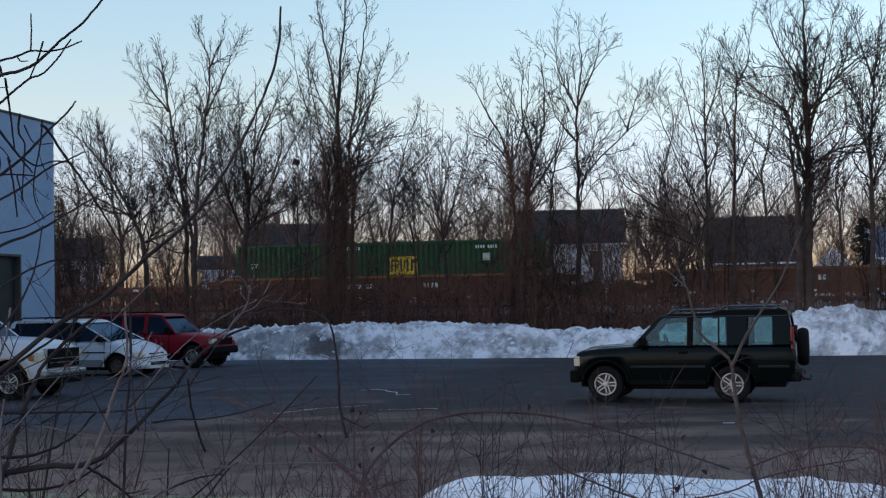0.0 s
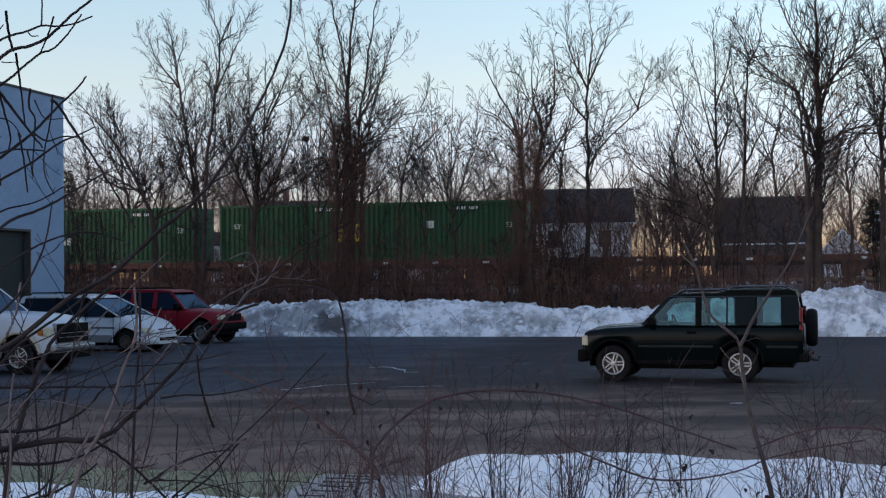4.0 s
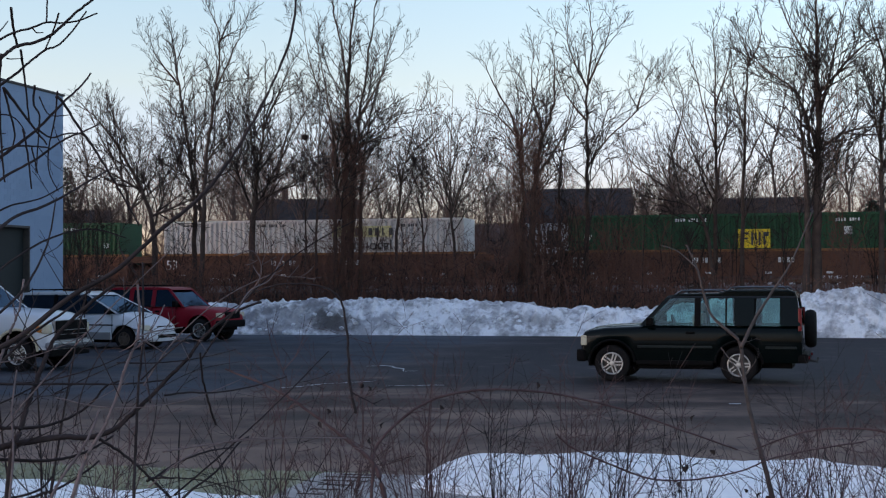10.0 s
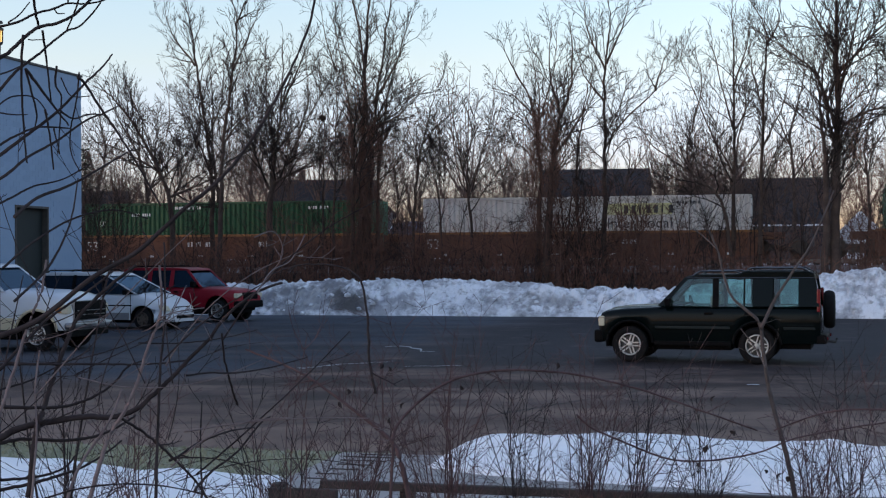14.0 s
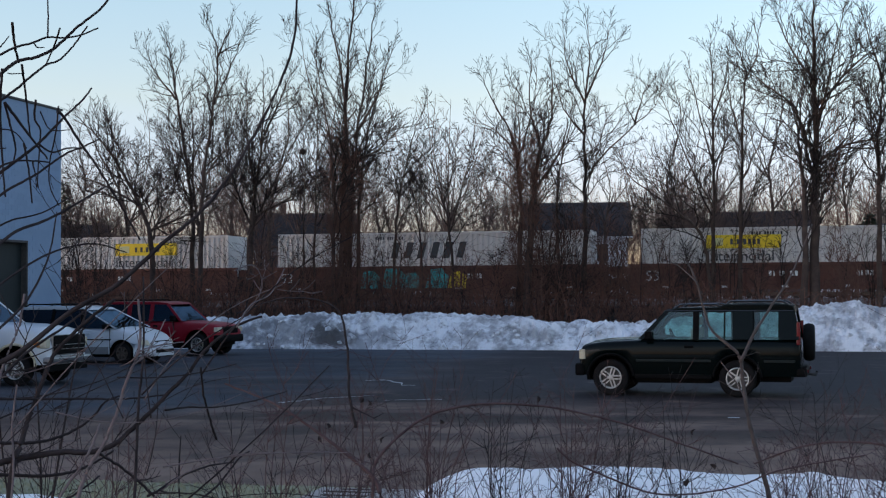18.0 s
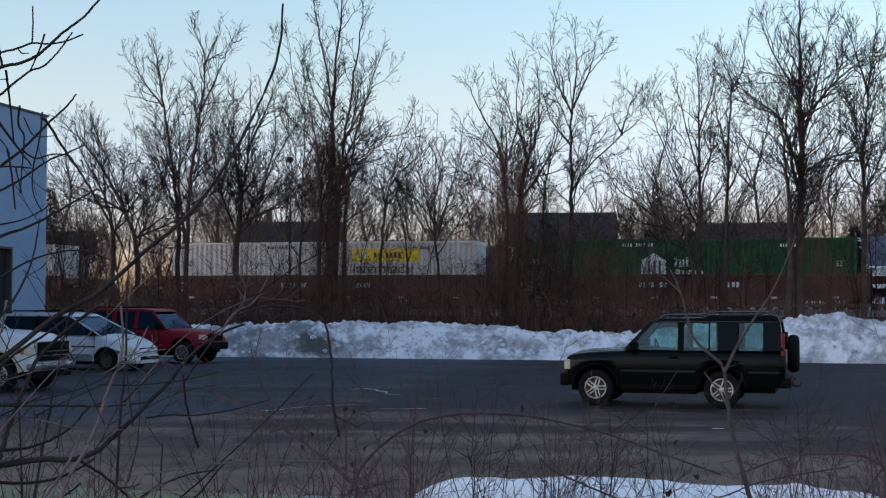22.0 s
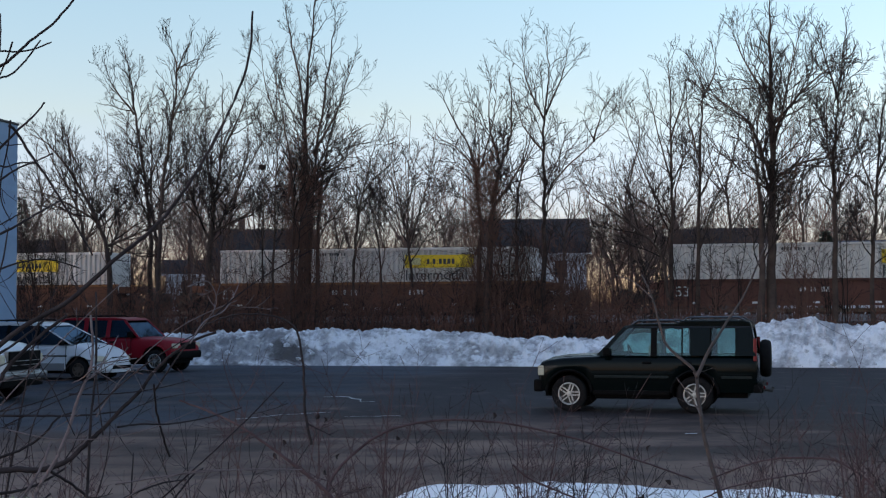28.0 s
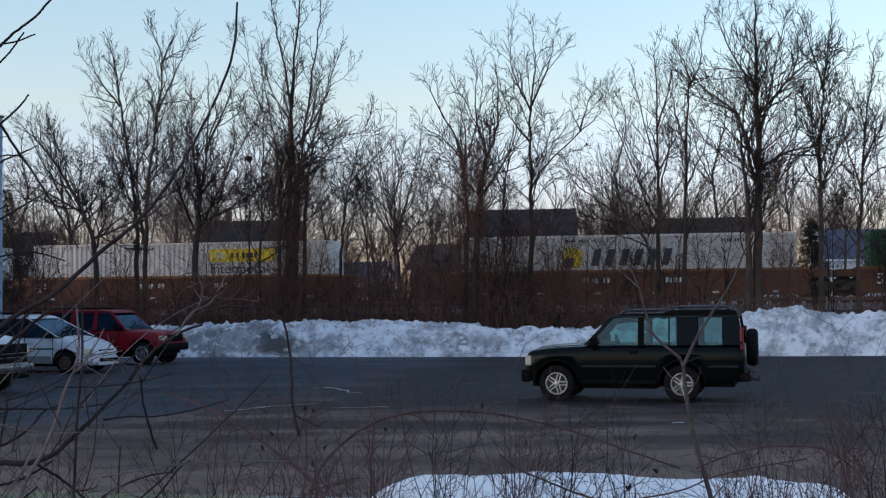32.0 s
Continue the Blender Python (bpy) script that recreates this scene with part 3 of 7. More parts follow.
snow_patch("snow_patch", VERGE_FAR, VERGE_NEAR, -30, -4.15, "thin clean snow over the grass verge", 0.08)

# concrete walk with a row of thin dark bars
walkway = thing("walkway", Matrix.Identity(4), "grey concrete walk with thin dark bars across it", "walkway", kind="structure")
part("walk_slab", sheet(span(-4.66, 1.6, 12), span(10.6, 14.16, 8), lambda u, w: 0.035), CONCRETE, walkway)
for w, a, b in ((12.42, -4.49, -4.25), (12.72, -4.46, -4.19), (13.02, -4.43, -4.12), (13.33, -4.45, -4.07), (13.61, -4.5, -4.0), (13.86, -4.55, -3.97), (14.05, -4.4, -4.0)):
    part("dark_bar", Shape().box(a, b, w - 0.022, w + 0.022, 0.03, 0.042, GRID), RAIL_WOOD, walkway)

# pale ice streaks on the asphalt
def streak(points, width, seed):
    rnd = random.Random(seed)
    s = Shape()
    for u, w in points:
        d = width * rnd.uniform(0.4, 1.3)
        s.v += [grid(u, w - d, 0.012), grid(u, w + d, 0.012)]
    for i in range(len(points) - 1):
        s.f.append((2 * i, 2 * i + 2, 2 * i + 3, 2 * i + 1))
    ob = part("ice_streak", s, ICE)
    return tagged(ob, "thin pale streak of ice frozen to the asphalt", "ice", "ice streaks on the lot")


def wander(a, b, n, amount, seed):
    rnd = random.Random(seed)
    return [(a[0] + (b[0] - a[0]) * i / n + rnd.uniform(-1, 1) * amount, a[1] + (b[1] - a[1]) * i / n + rnd.uniform(-1, 1) * amount) for i in range(n + 1)]


streak(wander((-9.1, 25.1), (-8.6, 26.3), 14, 0.1, 1), 0.07, 1)
streak(wander((-8.6, 26.3), (-7.8, 27.1), 12, 0.1, 2), 0.05, 2)
streak([(-9.3, 31.6), (-9.0, 31.9), (-8.7, 31.7), (-8.5, 31.2), (-8.2, 30.9), (-8.0, 30.1), (-7.7, 30.2)], 0.08, 3)
streak(wander((-7.2, 26.0), (-6.2, 26.3), 9, 0.09, 4), 0.035, 4)
streak(wander((-0.58, 23.3), (-0.4, 23.35), 4, 0.03, 5), 0.06, 5)

# ---------------------------------------------------------------- timber rail at the near edge
guard = thing("guard_rail", GRID, "low dark timber guard rail on short posts", "rail")
part("top_rail", block(-3.72, 2.6, 10.68, 10.76, 0.25, 0.317, 0.012), RAIL_WOOD, guard)
part("lower_rail", block(-4.14, -3.55, 10.6, 10.665, 0.17, 0.255, 0.01), RAIL_WOOD, guard)
for u in (-4.12, -3.0, -1.2, 0.7, 2.5):
    part("post", block(u - 0.06, u + 0.06, 10.765, 10.87, -0.05, 0.265, 0.012), RAIL_WOOD, guard)

# ---------------------------------------------------------------- tracks
track = thing("railway_track", GRID, "straight railway track on grey ballast", "railway track", kind="structure")
part("ballast_bed", sheet([-700, -300] + span(-90, 90, 120) + [300, 700], [63.6, 64.2, 65, 66, 67.9, 69.8, 70.8, 71.8, 72.4], lambda u, w: 1.42 + 0.3 * (1 - smoothstep(2.0, 4.2, abs(w - TRACK_W))) + 0.03 * bumps(u, w, 0, 2), lambda u, w, z: (u, w, z)), BALLAST, track, smooth=False)
for d in (-0.75, 0.75):
    part("rail", block(-700, 700, TRACK_W + d - 0.035, TRACK_W + d + 0.035, RAIL_TOP - 0.17, RAIL_TOP, 0), STEEL, track)
ties = Shape()
for i in range(-110, 111):
    ties.box(i * 0.55 - 0.11, i * 0.55 + 0.11, TRACK_W - 1.28, TRACK_W + 1.28, RAIL_TOP - 0.3, RAIL_TOP - 0.17)
tagged(part("ties", ties, RAIL_WOOD, track), kind="stuff")

# ---------------------------------------------------------------- block building
CORNER = Matrix.Translation((-14.12, 50.0, 0)) @ Matrix.Rotation(-TURN, 4, "Z")
hall = thing("block_building", CORNER, "pale blue painted concrete block building with a flat roof", "building")
DOOR_NEAR, DOOR_FAR, DOOR_TOP, EAVE = -4.5, -2.35, 4.0, 8.85


def wall_piece(y0, y1, z0, z1):
    part("wall", Shape().box(-0.3, 0.0, y0, y1, z0, z1), BLOCK, hall)


wall_piece(-34, DOOR_NEAR, -0.1, EAVE)
wall_piece(DOOR_FAR, 0, -0.1, EAVE)
wall_piece(DOOR_NEAR, DOOR_FAR, DOOR_TOP, EAVE)


def block_face():
    """Block courses of the wall by the lot: the upper ones singly, the lower ones joined."""
    me = mesh_of("block", block(0.0, 0.009, 0.0, 0.395, 0.0, 0.195, 0.004, 1), BLOCK)
    low = Shape()
    count = 0
    for row in range(44):
        z = row * 0.2 + 0.02
        for col in range(16):
            y = -0.4 * (col + 1) - (0.2 if row % 2 else 0)
            if y < -6.4 or (y + 0.4 > DOOR_NEAR and y < DOOR_FAR and z < DOOR_TOP + 0.05):
                continue
            if z > 4.4 and count < 300:
                count += 1
                ob = new("block", me)
                ob.parent, ob.matrix_basis = hall, Matrix.Translation((0.0005, y, z))
            else:
                low.box(0.0005, 0.0095, y, y + 0.395, z, z + 0.195)
    tagged(part("block_course", low, BLOCK, hall), kind="stuff")


block_face()
part("wall", Shape().box(-24, -0.3, -0.3, 0, -0.1, EAVE), BLOCK, hall)
part("wall", Shape().box(-24, -0.3, -34, -33.7, -0.1, EAVE), BLOCK, hall)
part("wall", Shape().box(-24.3, -24, -34, 0, -0.1, EAVE), BLOCK, hall)
part("roof", Shape().box(-24, -0.3, -33.7, -0.3, EAVE - 0.4, EAVE - 0.15), ROOF, hall)
part("roof_edge", block(-0.36, 0.05, -34.05, 0.05, EAVE, EAVE + 0.09, 0.02), IRON, hall, "grey metal roof edging")
part("door", Shape().box(-0.26, -0.2, DOOR_NEAR, DOOR_FAR, 0.0, DOOR_TOP), TEAL_DOOR, hall, "dark teal roller door")
part("door_frame", Shape().box(-0.2, 0.03, DOOR_NEAR, DOOR_NEAR + 0.08, 0, DOOR_TOP).box(-0.2, 0.03, DOOR_FAR - 0.08, DOOR_FAR, 0, DOOR_TOP).box(-0.2, 0.03, DOOR_NEAR + 0.08, DOOR_FAR - 0.08, DOOR_TOP - 0.08, DOOR_TOP), IRON, hall)

# ---------------------------------------------------------------- houses behind the tracks


def house(x, y, wide, deep, base, eave, ridge, turn, label, wall=SIDING, windows=3, chimney=None, snow=False, trim=SIDING, gutter=SIDING, roof=ROOF, rake=None):
    h = thing("house", pose(x, y, base, 0, 0, turn), label, "house")
    e, r, a, b = eave - base, ridge - base, wide / 2, deep / 2
    part("wall", Shape().box(-a, a, -b, -b + 0.2, -0.8, e), wall, h)
    part("wall", Shape().box(-a, a, b - 0.2, b, -0.8, e), wall, h)
    for s in (-1, 1):
        g = Shape()
        x0, x1 = (s * a - 0.2 * s, s * a)
        g.v = [(p, q, z) for p in (x0, x1) for q, z in ((-b + 0.2, -0.8), (b - 0.2, -0.8), (b - 0.2, e), (0, r - 0.15), (-b + 0.2, e))]
        g.f = [(0, 1, 2, 3, 4), (9, 8, 7, 6, 5)] + [(i, (i + 1) % 5, 5 + (i + 1) % 5, 5 + i) for i in range(5)]
        part("gable", g, wall, h)
    o = 0.35
    drop = (r - e) / b * o
    for s in (-1, 1):
        part("roof", slab([(-a - o, s * (b + o), e - drop), (a + o, s * (b + o), e - drop), (a + o, 0, r), (-a - o, 0, r)], 0.16), SNOW if snow else roof, h)
        if rake:
            for x in (-a - o - 0.06, a + o + 0.06):
                part("rake_board", Shape().tube([(x, s * (b + o), e - drop), (x, 0, r)], [0.13, 0.13], 4), rake, h)
    part("gutter", block(-a - o, a + o, -b - o - 0.1, -b - o, e - drop - 0.06, e - drop + 0.06, 0.02), gutter, h, "gutter along the eave")
    for i in range(windows):
        c = -a + wide * (i + 0.5) / windows
        win = part("window", Shape().box(c - 0.5, c + 0.5, -b - 0.05, -b, e - 1.9, e - 0.6), trim, h)
        part("pane", Shape().box(c - 0.43, c + 0.43, -b - 0.06, -b - 0.051, e - 1.83, e - 0.67), HOUSE_GLASS, win)
    if chimney is not None:
        part("chimney", block(chimney - 0.25, chimney + 0.25, -0.3, 0.3, r - 0.6, r + 0.85, 0.03), BRICKWORK, h)
    return h


house(9.45, 98, 7.0, 7.6, 1.7, 6.0, 8.4, -6, "white-sided house with a dark shingle roof", windows=2)
house(-10.9, 106, 7.6, 8.0, 1.7, 5.55, 8.2, 6, "pale grey house with a dark roof and chimney", PALE_SIDING, chimney=-1.7, trim=PALE_SIDING, gutter=GREY_SIDING)
house(-17.0, 108, 3.4, 4.0, 1.7, 4.9, 5.9, 6, "low white outbuilding with a dark roof", windows=1)
house(-7.6, 113, 5.0, 3.0, 1.7, 5.9, 7.4, 96, "small pale house with a dark gable roof", PALE_SIDING, windows=0)
house(4.6, 101, 5.0, 6.4, 1.7, 4.4, 6.05, -16, "low brown house with a brown roof", BROWN_SIDING, windows=2, trim=BROWN_SIDING, gutter=BROWN_SIDING, roof=BROWN_SIDING)
house(-2.6, 99, 4.4, 4.2, 1.7, 3.6, 4.75, -22, "low white garage with a grey-blue roof", windows=1, roof=SKY_TINTED_ROOF, rake=SIDING)
house(-29.0, 101, 7.5, 7.0, 1.7, 5.5, 7.2, 14, "low white house with a dark roof", windows=2)
house(24.2, 104, 7.0, 8.0, 1.7, 4.7, 8.05, -12, "grey house with a large dark roof", GREY_SIDING, windows=4, trim=GREY_SIDING)
house(25.7, 89, 5.6, 2.6, 1.7, 3.6, 4.9, 74, "small white shed with a snowy gable roof", windows=0, snow=True)
house(32.6, 89, 8.0, 6.0, 1.7, 4.5, 6.35, -10, "white house with a blue-grey roof and white rake boards", windows=2, roof=SKY_TINTED_ROOF, rake=SIDING)

# ---------------------------------------------------------------- train
BOX_L, BOX_W, BOX_H = 16.15, 2.59, 2.9


def corrugated_side(length, z0, z1, y, pitch=0.27, deep=0.07):
    """A side sheet with pressed ribs, facing towards minus y when y is negative."""
    s = Shape()
    xs = []
    x, out = 0.12, 0.0
    step = (pitch * 0.3, pitch * 0.21, pitch * 0.28, pitch * 0.21)
    i = 0
    while x < length - 0.12:
        xs.append((x, (0, 0, deep, deep)[i % 4]))
        x += step[i % 4]
        i += 1
    xs.append((length - 0.12, 0))
    sgn = -1 if y < 0 else 1
    for x, d in xs:
        s.v += [(x, y - sgn * d, z0), (x, y - sgn * d, z1)]
    for i in range(len(xs) - 1):
        q = (2 * i, 2 * i + 2, 2 * i + 3, 2 * i + 1)
        s.f.append(q if sgn < 0 else q[::-1])
    return s


def decal(parent, x0, x1, z0, z1, material, label, name="marking", lift=0.004):
    return part(name, Shape().box(x0, x1, -BOX_W / 2 - lift - 0.004, -BOX_W / 2 - lift + 0.001, z0, z1), material, parent, label)


def serial(parent, x, z, count, material, y, label="illegible serial marking", size=0.1):
    """A row of small character bars."""
    s = Shape()
    for i in range(count):
        if i % 5 == 4:
            continue
        a = x + i * size * 1.25
        s.box(a, a + size * (0.5 if i % 3 == 1 else 0.85), y - 0.004, y + 0.001, z, z + size * 1.5)
    return part("serial_marking", s, material, parent, label)


def container(paint, label, marks):
    c = thing("container", Matrix.Identity(4), label, "shipping container", "containers on the train")
    h = BOX_W / 2
    for s in (-1, 1):
        part("side_panel", corrugated_side(BOX_L, 0.17, BOX_H - 0.12, s * h), paint, c)
        part("top_rail", Shape().box(0.12, BOX_L - 0.12, s * h - 0.04, s * h + 0.012, BOX_H - 0.12, BOX_H), paint, c)
        part("bottom_rail", Shape().box(0.12, BOX_L - 0.12, s * h - 0.04, s * h + 0.012, 0, 0.17), paint, c)
        for x in (0, BOX_L - 0.12):
            part("corner_post", Shape().box(x, x + 0.12, s * h - 0.07, s * h + 0.014, 0, BOX_H), paint, c)
    for x in (1.9, BOX_L - 2.06):
        part("lifting_post", Shape().box(x, x + 0.16, -h - 0.016, -h + 0.03, 0.17, BOX_H - 0.12), paint, c)
    part("roof", Shape().box(0, BOX_L, -h + 0.04, h - 0.04, BOX_H - 0.06, BOX_H - 0.01), paint, c)
    part("floor", Shape().box(0.02, BOX_L - 0.02, -h + 0.04, h - 0.04, 0.02, 0.14), TRUCK_STEEL, c)
    for x in (0.0, BOX_L - 0.05):
        part("end_door", Shape().box(x + 0.005, x + 0.045, -h + 0.07, h - 0.07, 0.02, BOX_H - 0.06), paint, c)
    small = DECAL_WHITE if paint is not WHITE_BOX else DECAL_DARK
    for x, z, w in ((0.75, 1.7, 0.35), (BOX_L - 1.0, 1.55, 0.35)):
        lettering("53'", 0.36, small, c, Matrix.Translation((x, -h - 0.02, z)) @ Matrix.Rotation(math.pi / 2, 4, "X"), name="length_marking")
    serial(c, BOX_L - 3.5, BOX_H - 0.42, 9, small, -h - 0.012)
    serial(c, 5.2, BOX_H - 0.36, 12, small, -h - 0.012)
    marks(c)
    return c


def ring(cx, cz, r, sides, squash=1.0):
    s = Shape()
    for y in (-BOX_W / 2 - 0.018, -BOX_W / 2 - 0.012):
        s.v += [(cx + r * math.cos(2 * math.pi * (i + 0.5) / sides), y, cz + squash * r * math.sin(2 * math.pi * (i + 0.5) / sides)) for i in range(sides)]
    s.f = [tuple(range(sides)), tuple(reversed(range(sides, 2 * sides)))] + [(i, (i + 1) % sides, sides + (i + 1) % sides, sides + i) for i in range(sides)]
    return s


def yellow_panel_marks(x, z=1.5, paint=DECAL_YELLOW):
    def marks(c):
        decal(c, x - 0.75, x + 0.75, z - 0.45, z + 0.45, paint, "square yellow panel with dark emblem bars", lift=0.012)
        for a, b, p, q in ((-0.62, -0.52, -0.3, 0.3), (-0.52, -0.25, 0.2, 0.3), (-0.52, -0.3, -0.04, 0.05), (-0.14, -0.04, -0.3, 0.3), (0.04, 0.12, -0.1, 0.3), (0.2, 0.3, -0.3, 0.3), (0.42, 0.52, -0.3, 0.3), (0.52, 0.68, 0.1, 0.3)):
            decal(c, x + a, x + b, z + p, z + q, DECAL_DARK, "", "emblem_bar", lift=0.018)
        part("hazard_diamond", ring(x + 4.3, z + 0.35, 0.26, 4).moved(Matrix.Rotation(0, 4, "Y")), DECAL_WHITE, c, "white diamond marking")
    return marks


def shield_marks(x, z=1.5):
    def marks(c):
        part("emblem", ring(x - 0.7, z, 0.68, 6, 1.05), DECAL_WHITE, c, "white hexagonal shield emblem")
        for a in (-0.98, -0.72, -0.46):
            decal(c, x + a, x + a + 0.1, z - 0.35, z + 0.35, DECAL_DARK, "", "emblem_bar", lift=0.02)
        for a, b, p, q in ((0.3, 0.42, 0.05, 0.5), (0.5, 0.62, 0.05, 0.4), (0.68, 0.76, 0.05, 0.4), (0.84, 0.98, 0.05, 0.5), (0.3, 0.55, -0.5, -0.05), (0.65, 0.76, -0.5, -0.12), (0.84, 1.1, -0.5, -0.12), (1.2, 1.32, -0.5, -0.12), (1.42, 1.65, -0.5, -0.12)):
            decal(c, x + a, x + b, z + p, z + q, DECAL_WHITE, "", "name_bar", lift=0.014)
    return marks


def banner_marks(x, z=1.95, words=True):
    def marks(c):
        decal(c, x - 1.75, x + 1.75, z - 0.3, z + 0.34, DECAL_YELLOW, "yellow banner with dark name bars", lift=0.012)
        a = x - 0.62
        for w, h in ((0.12, 0.26), (0.04, 0.05), (0.13, 0.26), (0.04, 0.05), (0.15, 0.26), (0.14, 0.26), (0.15, 0.26), (0.13, 0.26)):
            decal(c, a, a + w, z - 0.12, z - 0.12 + h, DECAL_DARK, "", "name_bar", lift=0.02)
            a += w + 0.07
        decal(c, x - 1.5, x - 0.95, z - 0.16, z + 0.2, DECAL_PALE, "", "emblem", lift=0.02)
        if words:
            lettering("Intermodal", 0.72, DECAL_DARK, c, Matrix.Translation((x - 1.75, -BOX_W / 2 - 0.02, z - 0.9)) @ Matrix.Rotation(math.pi / 2, 4, "X"), "dark lettering")
    return marks


def faded_marks(x, z):
    def marks(c):
        decal(c, x - 1.75, x + 1.4, z - 0.22, z + 0.34, DECAL_PALE, "faded yellow banner with dark name bars", lift=0.012)
        for i in range(7):
            a = x - 0.9 + i * 0.36
            decal(c, a, a + (0.08 if i % 3 == 2 else 0.2), z - 0.14, z + 0.24, DECAL_DARK, "", "name_bar", lift=0.02)
        lettering("Intermodal", 0.72, DECAL_DARK, c, Matrix.Translation((x - 1.75, -BOX_W / 2 - 0.02, z - 0.86)) @ Matrix.Rotation(math.pi / 2, 4, "X"), "dark lettering")
    return marks


def slanted_marks(x, z=1.5, emblem=False):
    def marks(c):
        for i in range(6):
            a = x - 2.0 + i * 0.68
            s = Shape()
            for y in (-BOX_W / 2 - 0.02, -BOX_W / 2 - 0.012):
                s.v += [(a, y, z - 0.4), (a + 0.34, y, z - 0.4), (a + 0.54, y, z + 0.4), (a + 0.2, y, z + 0.4)]
            s.f = [(0, 1, 2, 3), (7, 6, 5, 4), (0, 4, 5, 1), (1, 5, 6, 2), (2, 6, 7, 3), (3, 7, 4, 0)]
            part("name_bar", s, DECAL_DARK, c, "slanted dark name bar")
        if emblem:
            part("emblem", ring(x - 2.9, z, 0.6, 5), DECAL_YELLOW, c, "yellow and dark emblem")
            part("emblem", ring(x - 3.1, z - 0.25, 0.32, 5).moved(Matrix.Translation((0, -0.006, 0))), DECAL_DARK, c)
    return marks


def plain_marks(c):
    decal(c, 1.2, 2.1, 1.6, 2.1, DECAL_DARK, "small dark notice panel", lift=0.02)


WHEEL = Shape().lathe([(0.0, -0.06), (0.12, -0.06), (0.34, -0.03), (0.4, -0.07), (0.46, -0.07), (0.46, 0.03), (0.49, 0.04), (0.49, 0.07), (0.0, 0.07)], 20)


def bogie(parent, x):
    b = part("truck", Shape().box(-1.2, 1.2, -1.12, -0.94, 0.42, 0.72).box(-1.2, 1.2, 0.94, 1.12, 0.42, 0.72).box(-0.3, 0.3, -1.12, 1.12, 0.3, 0.62).box(-1.1, -0.7, -1.16, -0.93, 0.3, 0.6).box(0.7, 1.1, -1.16, -0.93, 0.3, 0.6), TRUCK_STEEL, parent, at=Matrix.Translation((x, 0, 0)))
    for dx in (-0.9, 0.9):
        for y in (-0.75, 0.75):
            wheel = part("wheel", WHEEL_COPY(), TRUCK_STEEL, b, at=Matrix.Translation((dx, y, 0.49)))
    return b


def WHEEL_COPY():
    s = Shape()
    s.v, s.f = list(WHEEL.v), list(WHEEL.f)
    return s


def well_car(paint, label, length=17.4, graffiti=False):
    """A low car whose deep sides hold the box; its origin is the rail top at the box's rear end."""
    c = thing("well_car", Matrix.Identity(4), label, "well car", "cars of the train")
    a, b = -0.55, length - 0.7
    for s in (-1, 1):
        y0, y1 = sorted((s * 1.42, s * 1.50))
        part("side_sill", block(a, b, y0, y1, 0.22, 1.3, 0.02), paint, c)
        part("top_chord", block(a, b, y0 - 0.07, y1 + 0.07, 1.3, 1.42, 0.02), WELL_CHORD if paint is WELL_RUST else paint, c)
        part("bottom_chord", block(a, b, y0 - 0.05, y1 + 0.05, 0.14, 0.22, 0.02), paint, c)
        if s < 0:
            for i in range(11):
                x = a + 0.5 + i * (b - a - 1.0) / 10
                part("rib", Shape().box(x - 0.05, x + 0.05, y0 - 0.06, y0 + 0.004, 0.22, 1.3), paint, c)
    part("well_floor", Shape().box(0.0, length - 1.25, -1.42, 1.42, 0.14, 0.215), TRUCK_STEEL, c)
    for x, e in ((a - 1.0, -1), (b, 1)):
        part("end_platform", block(x, x + 1.0, -1.35, 1.35, 0.95, 1.3, 0.03), paint, c)
    bogie(c, a - 0.75)
    bogie(c, b + 0.75)
    lettering("53", 0.7, DECAL_WHITE, c, Matrix.Translation((0.2, -1.575, 0.6)) @ Matrix.Rotation(math.pi / 2, 4, "X"), "white number", "length_marking")
    for i in range(6):
        part("reflector", Shape().box(1.0 + i * 2.8, 1.3 + i * 2.8, -1.565, -1.55, 0.24, 0.34), DECAL_WHITE, c)
    for x0, x1 in ((6.0, 7.4), (10.0, 10.8)):
        serial(c, x0, 0.78, int((x1 - x0) / 0.2), DECAL_WHITE, -1.505, "illegible stencilled marking", 0.16)
    if graffiti:
        for i, (w, h) in enumerate(((1.1, 0.9), (1.3, 1.05), (0.9, 0.8), (1.2, 1.0), (1.0, 0.85))):
            x = 4.4 + i * 1.15
            part("spray_paint", prism([(x, 0.32), (x + w * 0.9, 0.28), (x + w, 0.3 + h * 0.6), (x + w * 0.7, 0.3 + h), (x + w * 0.2, 0.25 + h)], -1.516, -1.506), GRAFFITI if i != 4 else DECAL_YELLOW, c, "turquoise sprayed letter shape")
    return c


def flat_car(label, length=17.2):
    """A spine car: the box rides high over a slim deck."""
    c = thing("flat_car", Matrix.Identity(4), label, "flat car", "cars of the train")
    part("spine", block(-0.6, length - 0.4, -0.4, 0.4, 0.62, 1.05, 0.03), TRUCK_STEEL, c)
    for s in (-1, 1):
        part("side_rail", block(-0.6, length - 0.4, s * 1.3 - 0.06, s * 1.3 + 0.06, 0.78, 1.09, 0.02), WELL_BROWN, c)
    for i in range(7):
        x = 0.4 + i * 2.55
        part("cross_arm", block(x - 0.12, x + 0.12, -1.3, 1.3, 0.86, 1.06, 0.02), TRUCK_STEEL, c)
    for i in range(6):
        part("reflector", Shape().box(1.0 + i * 2.6, 1.3 + i * 2.6, -1.375, -1.362, 0.86, 0.98), DECAL_WHITE, c)
    bogie(c, 1.4)
    bogie(c, length - 2.6)
    return c


